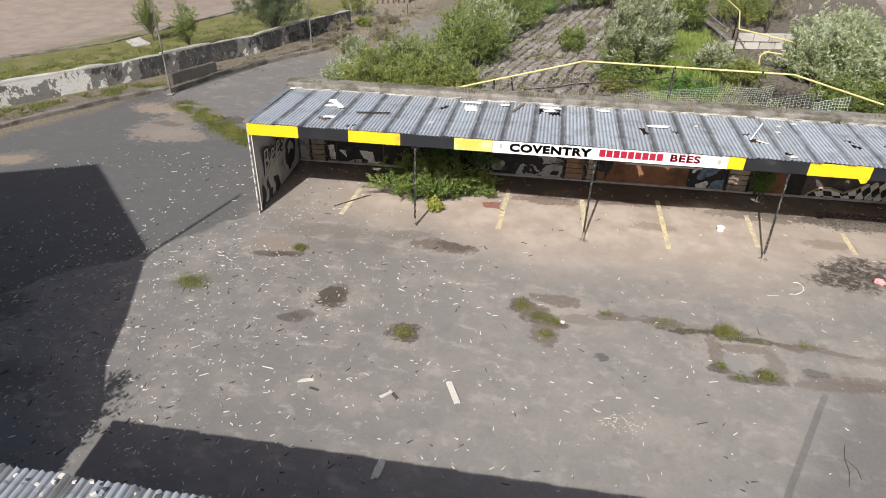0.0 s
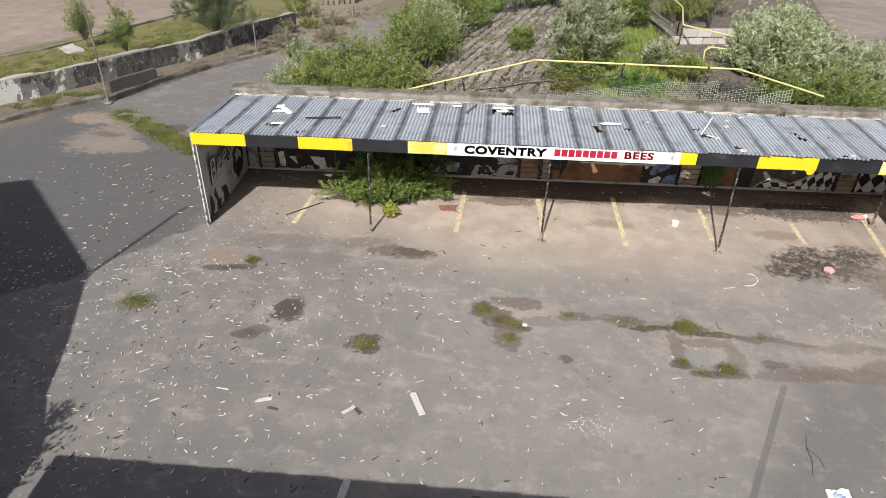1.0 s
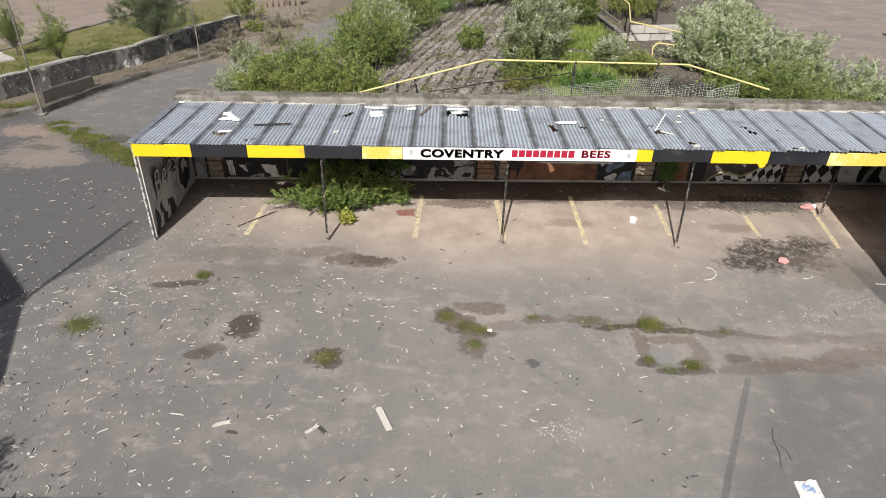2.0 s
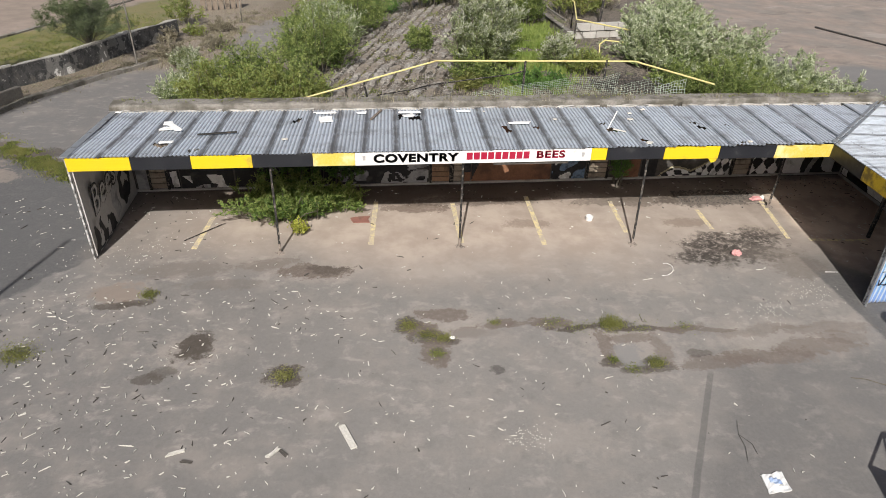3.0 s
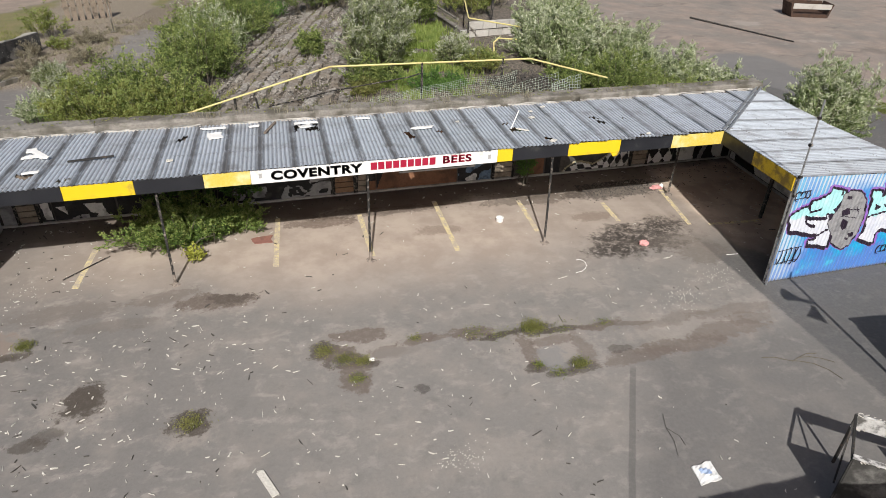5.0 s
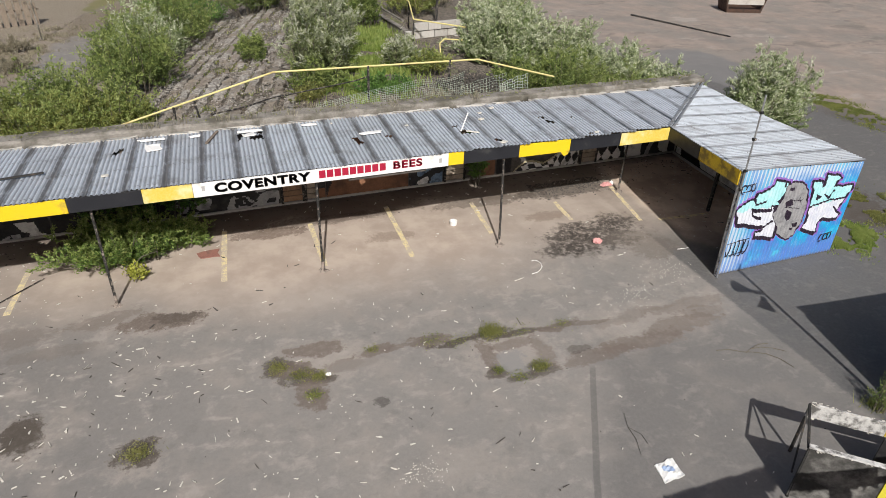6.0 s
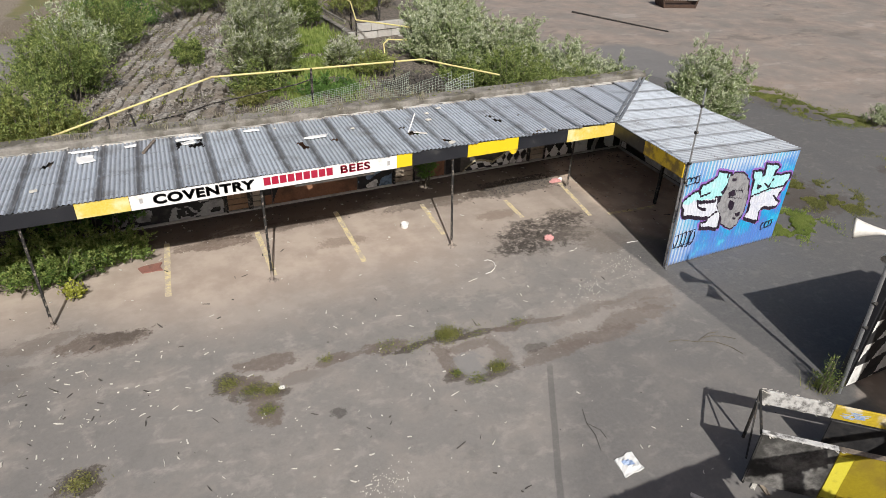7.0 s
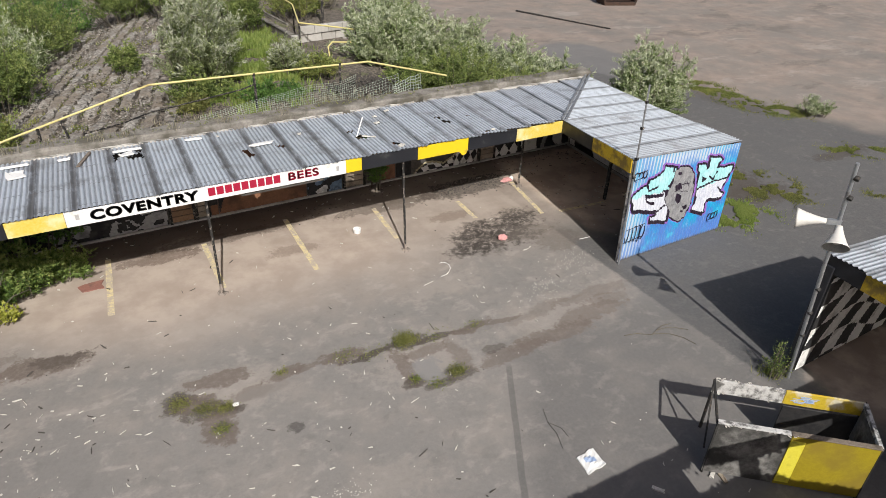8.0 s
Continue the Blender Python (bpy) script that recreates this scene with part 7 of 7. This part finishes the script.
# behind the coping
OVER = (
    (-6.7, 8.3, 1.6, 1.3, 1.9, "leaf_olive", 11000, 0.055), (-4.7, 7.7, 1.6, 1.3, 1.6, "leaf_olive", 10000, 0.055), (-5.6, 10.2, 1.9, 1.5, 2.1, "leaf_green", 10000, 0.06),
    (-8.6, 10.4, 0.9, 0.9, 0.9, "leaf_silver", 2600, 0.05), (-3.9, 13.0, 1.6, 1.7, 2.4, "leaf_green", 11000, 0.06), (-3.5, 16.4, 1.6, 1.7, 2.4, "leaf_silver", 7000, 0.06),
    (-2.4, 19.5, 1.8, 1.8, 2.4, "leaf_green", 9000, 0.065), (-1.9, 23.5, 2.0, 2.0, 2.5, "leaf_deep", 8000, 0.07), (-4.6, 19.5, 1.3, 1.3, 1.6, "leaf_green", 5000, 0.06),
    (0.05, 12.3, 0.55, 0.55, 0.95, "leaf_green", 3200, 0.05), (1.7, 8.2, 1.25, 1.1, 2.3, "leaf_sage", 8500, 0.055), (1.3, 6.9, 0.9, 0.5, 0.8, "leaf_green", 3000, 0.05), (2.5, 10.4, 1.1, 1.0, 2.3, "leaf_sage", 6000, 0.055),
    (3.6, 20.0, 2.0, 2.0, 2.2, "leaf_green", 8000, 0.07), (1.4, 22.5, 1.6, 1.6, 2.2, "leaf_green", 7000, 0.07), (4.8, 14.6, 0.9, 1.0, 1.9, "leaf_green", 6000, 0.055), (4.6, 17.2, 1.0, 1.0, 2.0, "leaf_silver", 5000, 0.06),
    (4.5, 8.6, 0.8, 0.7, 1.0, "leaf_sage", 3000, 0.05), (5.4, 7.8, 0.8, 0.7, 0.7, "leaf_olive", 2800, 0.05), (3.2, 6.2, 1.2, 0.6, 0.5, "leaf_deep", 3600, 0.045), (1.0, 6.2, 0.7, 0.5, 0.4, "leaf_lime", 1500, 0.045),
    (8.5, 9.3, 1.7, 1.5, 1.8, "leaf_silver", 11000, 0.055), (10.6, 9.0, 1.9, 1.6, 2.0, "leaf_silver", 13000, 0.055), (12.9, 8.2, 1.9, 1.5, 1.9, "leaf_silver", 12000, 0.055), (9.6, 6.6, 1.6, 1.2, 1.5, "leaf_green", 9000, 0.05),
    (11.8, 6.3, 1.7, 1.2, 1.4, "leaf_green", 9000, 0.05), (14.3, 6.9, 1.5, 1.2, 1.5, "leaf_silver", 8000, 0.055), (9.6, 11.8, 1.5, 1.4, 2.0, "leaf_silver", 9000, 0.06), (8.0, 6.9, 0.9, 0.7, 0.9, "leaf_green", 4000, 0.05),
    (7.5, 16.5, 1.4, 1.4, 1.4, "leaf_olive", 4000, 0.06), (9.2, 18.5, 1.5, 1.5, 1.4, "straw", 3000, 0.06), (11.2, 13.5, 1.4, 1.4, 1.3, "leaf_olive", 4500, 0.06), (12.5, 17.0, 1.6, 1.6, 1.4, "leaf_silver", 4500, 0.06),
    (15.6, 3.6, 1.6, 1.4, 2.7, "leaf_silver", 13000, 0.055), (13.4, 4.4, 0.8, 0.7, 1.0, "leaf_silver", 3000, 0.05),
)
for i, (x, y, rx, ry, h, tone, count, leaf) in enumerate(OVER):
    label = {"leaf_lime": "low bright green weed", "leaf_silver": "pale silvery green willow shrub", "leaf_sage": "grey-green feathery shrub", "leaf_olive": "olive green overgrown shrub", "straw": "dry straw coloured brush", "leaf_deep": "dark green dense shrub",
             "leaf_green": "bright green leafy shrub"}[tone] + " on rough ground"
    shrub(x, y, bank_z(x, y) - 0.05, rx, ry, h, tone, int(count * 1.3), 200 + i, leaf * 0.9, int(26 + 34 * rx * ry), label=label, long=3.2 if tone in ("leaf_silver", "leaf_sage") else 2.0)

# dry scrub on the trodden earth beside the path
for i, (x, y, rx, h, tone, count) in enumerate(((-10.2, 16.2, 0.7, 0.7, "straw", 1500), (-9.2, 14.6, 0.9, 0.8, "leaf_sage", 2600), (-11.0, 18.6, 0.6, 0.6, "straw", 1200), (-8.6, 17.4, 0.8, 0.7, "straw", 1500),
                                                (-8.3, 12.3, 0.9, 1.1, "leaf_sage", 3000), (-9.9, 19.8, 0.6, 0.5, "leaf_olive", 1200), (-10.9, 22.0, 0.9, 1.4, "leaf_olive", 2400), (-8.9, 20.6, 0.7, 0.6, "straw", 1200))):
    shrub(x, y, bank_z(x, y) - 0.05, rx, rx * 0.8, h, tone, count, 350 + i, 0.045, 30, label="thin dry scrub on trodden earth beside a path", long=2.6)

# young trees by the track
for x, y, rx, h, tone, seed, n in ((-13.3, 15.9, 1.8, 3.4, "leaf_dusk", 301, 22000), (-16.4, 13.5, 0.75, 2.2, "leaf_green", 302, 4200), (-18.9, 14.9, 0.7, 2.1, "leaf_green", 303, 3600)):
    shrub(x, y, 0, rx, rx, h, tone, n, seed, 0.045, 60, name="young_tree", label="young green tree in rough grass by the track", low=0.12)


def blades_mesh(name, place, count, height, material, seed, width=0.012):
    """Grass blades: thin bent triangles at places drawn by place()."""
    r = np.random.default_rng(seed)
    verts, faces = [], []
    for i in range(count):
        x, y, z = place(r)
        a, l, h = r.uniform(0, 2 * math.pi), r.uniform(0.1, 0.6), height * r.uniform(0.5, 1.3)
        dx, dy = math.cos(a), math.sin(a)
        k = len(verts)
        verts += [(x - dy * width, y + dx * width, z), (x + dy * width, y - dx * width, z), (x + dx * l * h, y + dy * l * h, z + h)]
        faces.append((k, k + 1, k + 2))
    return mesh_from(name, verts, faces, material)


def tuft(x, y, rx, ry, h, count, tone, seed, label="low yellow-green weeds in an asphalt hollow"):
    place = lambda r: (r.normal(x, rx * 0.5), r.normal(y, ry * 0.5), 0.0)
    ob = new("weed_tuft", blades_mesh("weed_tuft", place, count // 3, h * 0.5, M[tone], seed, 0.006))
    lv = leaves_mesh("weed_tuft", [(x + q * rx, y + w * ry, 0.03) for q, w in ((0, 0), (-0.4, 0.3), (0.4, -0.2), (0.2, 0.4), (-0.3, -0.4))], rx * 0.95, int(count * 1.6), 0.017, M[tone], seed + 1, -0.1)
    bm = bmesh.new()
    bm.from_mesh(ob.data), bm.from_mesh(lv)
    bm.to_mesh(ob.data)
    bm.free()
    return tagged(ob, label, "weeds", "weed tufts in the yard", "stuff")


for i, (x, y, rx, ry, h, c, tone) in enumerate((
        (-8.47, -3.2, 0.38, 0.22, 0.13, 700, "leaf_lime"), (-6.62, -1.5, 0.18, 0.16, 0.16, 350, "leaf_lime"), (-3.68, -4.15, 0.24, 0.17, 0.1, 350, "leaf_lime"),
        (-1.40, -2.93, 0.2, 0.16, 0.08, 320, "leaf_lime"), (-1.05, -3.25, 0.26, 0.09, 0.06, 300, "leaf_lime"), (-0.75, -3.36, 0.18, 0.08, 0.07, 240, "leaf_lime"), (-0.93, -3.80, 0.16, 0.12, 0.04, 200, "leaf_olive"),
        (0.30, -2.96, 0.14, 0.07, 0.06, 120, "leaf_lime"), (1.45, -3.08, 0.3, 0.1, 0.05, 110, "leaf_olive"), (1.9, -3.26, 0.3, 0.05, 0.05, 100, "leaf_olive"), (2.62, -3.2, 0.26, 0.17, 0.26, 800, "leaf_lime"), (3.2, -3.36, 0.35, 0.06, 0.06, 90, "leaf_olive"),
        (4.05, -3.4, 0.25, 0.05, 0.05, 80, "leaf_olive"), (3.07, -4.38, 0.2, 0.13, 0.1, 380, "leaf_lime"), (2.58, -4.5, 0.22, 0.09, 0.05, 110, "leaf_olive"), (2.3, -4.25, 0.12, 0.1, 0.05, 120, "leaf_olive"),
        (8.2, -7.15, 0.28, 0.22, 0.55, 300, "leaf_olive"))):
    tuft(x, y, rx, ry, h, c, tone, 400 + 3 * i)
shrub(8.15, -7.2, 0, 0.24, 0.22, 0.62, "leaf_green", 420, 460, 0.03, 16, label="scrubby weed at the foot of a pole")


def area(points, width):
    """Places along a line of points, spread to the given half width."""
    pts = [Vector((*p, 0)) for p in points]
    return lambda r: (lambda i, f, g: tuple(pts[i].lerp(pts[i + 1], f) + Vector((r.normal(0, width), r.normal(0, width), 0))))(int(r.integers(len(pts) - 1)), r.random(), 0)


def grass(name, points, width, count, h, tone, seed, label, gaps=0.05, scale=1.4):
    """Grass that grows in patches along a line."""
    anywhere = area(points, width)

    def place(r):
        for _ in range(30):
            p = anywhere(r)
            if noise.noise((p[0] * scale, p[1] * scale, seed)) + 0.4 * noise.noise((p[0] * scale * 4, p[1] * scale * 4, seed)) > gaps:
                break
        return p[0], p[1], p[2] + bank_z(p[0], p[1]) * (1 if p[1] > BACK else 0) - 0.01
    return tagged(new(name, blades_mesh(name, place, count, h, M[tone], seed, 0.016)), label, "grass", kind="stuff")


grass("verge_grass", [(-24, 5.5), (-21.0, 9.0), (-18.5, 12.5), (-15.5, 17.5), (-13.5, 23)], 1.1, 20000, 0.08, "leaf_olive", 501, "rough verge grass beside the track wall", -0.1)
grass("wall_grass", [(-21.5, 2.2), (-19.0, 5.2), (-17.0, 7.6), (-15.6, 9.0)], 0.3, 4500, 0.09, "leaf_olive", 502, "rough grass along the kerb", 0.0)
grass("wall_grass", [(-15.0, 9.6), (-13.8, 11.8), (-12.0, 14.5), (-10.5, 17.0)], 0.45, 4500, 0.09, "straw", 503, "dry grass along the kerb", 0.05)
grass("crack_weeds", [(-13.8, 7.2), (-12.4, 6.2), (-11.3, 5.3), (-10.1, 4.4), (-9.2, 4.0)], 0.2, 13000, 0.06, "leaf_olive", 504, "low weeds along a joint in the asphalt", -0.12, 2.5)
grass("crack_weeds", [(-12.6, 6.3), (-11.3, 5.2), (-10.1, 4.3)], 0.16, 9000, 0.06, "leaf_lime", 514, "low bright weeds along a joint in the asphalt", 0.0, 2.5)
grass("bank_grass", [(2.5, 6.0), (3.8, 9.0), (4.4, 12.0), (4.2, 16.0)], 0.75, 18000, 0.19, "grass_bright", 505, "tall bright grass on the bank", -0.1)
grass("bank_grass", [(-7.5, 6.0), (-4.5, 5.4), (-2.0, 4.9)], 0.5, 5000, 0.2, "leaf_olive", 512, "tall grass at the foot of the bank", 0.0)
grass("bank_brush", [(-5.6, 6.5), (-3.0, 5.6), (-1.0, 5.0), (2.0, 4.8), (6.0, 5.2), (9.5, 5.0)], 0.5, 5000, 0.16, "straw", 506, "dry brush along the foot of the bank", 0.05)
grass("step_weeds", [(-3.0, 7.0), (-1.5, 11.0), (0.5, 17.0), (2.0, 22.0)], 1.1, 6000, 0.12, "leaf_olive", 513, "thin weeds on crumbling steps", 0.2, 1.1)
grass("east_weeds", [(12.4, -2.7), (12.9, -2.5), (13.4, -2.8)], 0.30, 16000, 0.06, "grass_bright", 507, "low weeds in the asphalt behind the wing", 0.0, 1.6)
grass("east_weeds", [(13.2, -0.6), (14.4, -1.0), (15.2, -1.6), (15.4, -2.3)], 0.42, 22000, 0.055, "leaf_lime", 517, "low weeds in the asphalt behind the wing", 0.1, 1.6)
grass("east_verge", [(20.4, 7.6), (21.6, 6.0), (21.3, 3.4), (22.2, 2.0)], 0.40, 20000, 0.06, "leaf_olive", 508, "weeds along the edge of the red ground", 0.0)
grass("east_weeds", [(19.8, -1.2), (21.4, -1.7)], 0.28, 3000, 0.06, "leaf_olive", 509, "low weeds in the asphalt", 0.1)
grass("east_weeds", [(17.6, -3.6), (18.6, -4.0)], 0.15, 900, 0.05, "leaf_lime", 510, "low weeds in the asphalt")
shrub(22.6, 1.4, 0, 0.6, 0.6, 0.7, "leaf_silver", 1600, 470, 0.05, 24, label="small pale shrub on the edge of the red ground")
grass("path_brush", [(-9.8, 15.5), (-9.4, 18.0), (-8.6, 21.0), (-7.5, 25.0)], 0.7, 6000, 0.12, "straw", 511, "dry brush beside the path", 0.0)


def rubble(name, count, place, sizes, material, seed, label):
    """Small broken stones, each an uneven block."""
    r = np.random.default_rng(seed)
    verts, faces = [], []
    for _ in range(count):
        x, y, z = place(r)
        s = r.uniform(*sizes) * r.uniform(0.6, 1.4, 3)
        a = r.uniform(0, math.pi)
        k = len(verts)
        for cx, cy, cz in ((-1, -1, -1), (1, -1, -1), (1, 1, -1), (-1, 1, -1), (-1, -1, 1), (1, -1, 1), (1, 1, 1), (-1, 1, 1)):
            j = r.uniform(0.55, 1.0, 3)
            u, v, w = cx * s[0] * j[0] / 2, cy * s[1] * j[1] / 2, cz * s[2] * j[2] / 3
            verts.append((x + u * math.cos(a) - v * math.sin(a), y + u * math.sin(a) + v * math.cos(a), z + w))
        faces += [tuple(k + i for i in f) for f in ((3, 2, 1, 0), (4, 5, 6, 7), (0, 1, 5, 4), (1, 2, 6, 5), (2, 3, 7, 6), (3, 0, 4, 7))]
    return tagged(new(name, mesh_from(name, verts, faces, material)), label, "rubble", kind="stuff")


def on_steps(r):
    u, v = r.uniform(4.0, 30.0), r.uniform(-7.6, -0.8)
    q = ALONG * u + ACROSS * v
    return q.x, max(q.y, 4.0), bank_height(v + 0.3) + 0.02


def by_coping(r):
    return r.uniform(-8.0, 12.0), r.uniform(3.1, 3.55), 2.44


rubble("step_rubble", 3400, on_steps, (0.025, 0.085), M["step"], 601, "broken stone and earth on the terrace steps")
rubble("step_litter", 10000, on_steps, (0.015, 0.05), M["litter"], 605, "grey and brown crumbs of stone on the terrace steps")
rubble("corner_rubble", 420, lambda r: (r.normal(-14.0, 0.5), r.normal(7.2, 0.3), 0.005), (0.01, 0.05), M["step"], 606, "broken stone and earth beside a fence post")
rubble("coping_rubble", 160, by_coping, (0.015, 0.05), M["concrete"], 602, "crumbs of mortar on the coping")


def coping_tufts(r):
    x = float(r.choice([-3.5, -3.1, -2.4, -1.4, -0.9, 0.1, 1.2, 2.6, 4.9, 7.4, 9.3])) + r.normal(0, 0.1)
    return x, r.uniform(3.08, 3.35), 2.42


tagged(new("dead_stems", blades_mesh("dead_stems", coping_tufts, 420, 0.2, M["straw"], 701, 0.006)), "dead weed stems growing in the coping", "weeds", kind="stuff")
tagged(new("coping_moss", leaves_mesh("coping_moss", [(q, 3.35 + 0.12 * math.sin(7 * q), 2.445) for q in np.arange(-8.0, 12.2, 0.17)], 0.12, 2600, 0.02, M["leaf_olive"], 702)), "moss and small weeds on the coping", "moss", kind="stuff")


def roof_edge(r):
    x = r.uniform(-8.6, 4.5)
    return x, -9.99 - 0.037 * (x + 8.7) - abs(r.normal(0, 0.35)), 2.82


rubble("roof_debris", 160, roof_edge, (0.015, 0.06), M["chip_white"], 603, "pale crumbs along the edge of an iron roof")
rubble("roof_debris", 90, roof_edge, (0.02, 0.07), M["chip_dark"], 604, "dark scraps along the edge of an iron roof")

def bay_dirt(r):
    return r.uniform(6.3, 8.5), 2.45 - abs(r.normal(0, 0.35)), 0.004


rubble("bay_gravel", 900, bay_dirt, (0.012, 0.04), M["chip_dark"], 608, "dark grit and wet leaf litter in a parking bay")


def burrow(r):
    return r.normal(6.2, 0.55), r.normal(6.3, 0.45), bank_z(6.2, 6.3) + abs(r.normal(0, 0.10))


rubble("brush_heap", 700, burrow, (0.02, 0.10), M["chip_dark"], 607, "dark heap of dead brush and earth behind the netting")

# grey boards of a broken fence beyond the path
fence = thing("board_fence", (-9.6, 25.5, 0), "broken grey timber board fence", "fence")
for i in range(7):
    part("board", bar((-10.6 + 0.3 * i, 25.2 + 0.12 * i, 0), (-10.6 + 0.3 * i, 25.25 + 0.12 * i, 1.15 + 0.08 * math.sin(5 * i)), 0.24, 0.03), M["timber"], fence)
part("fence_rail", bar((-10.8, 25.24, 0.7), (-8.6, 26.1, 0.7), 0.05, 0.08), M["timber"], fence)

# slack cable behind the coping
cable = bmesh.new()
pts = [(-1.69, 3.73, 2.42), (-0.8, 4.29, 2.36), (-0.2, 4.82, 2.33), (0.52, 4.99, 2.36), (2.17, 5.42, 2.42), (2.6, 5.5, 2.5)]
for a, b in zip(pts, pts[1:]):
    tube(a, b, 0.018, None, 5, cable)
tagged(part("cable", cable, M["post"]), "slack black cable running to a rail post", "cable")
stub = thing("leaning_stake", (-1.9, 5.3, 0.9), "short dark stake leaning beside the rail", "stake")
part("stake", bar((-1.85, 5.3, 0.95), (-2.08, 5.3, 2.25), 0.06, 0.05), M["post"], stub)
for x, y, turn, tone in ((5.3, -8.18, 0.4, "chip_white"), (5.38, -8.3, 1.3, "slat"), (4.36, -7.98, 2.2, "chip_white")):
    bm = flake_bm(0.16, 0.06, int(x * 77), 0.02)
    bmesh.ops.transform(bm, verts=bm.verts, matrix=pose(x, y, 0.002, 0, 0, math.degrees(turn)))
    loose("torn_scrap", bm, M[tone], "torn pale scrap on the ground by a stall", "scrap")
bm = flake_bm(1.3, 0.7, 44, 0.06)
bmesh.ops.transform(bm, verts=bm.verts, matrix=pose(-19.3, 14.3, 0.01, 0, 0, -40))
loose("flat_sheet", bm, M["pale_block"], "flat pale sheet lying on the grass verge", "sheet")
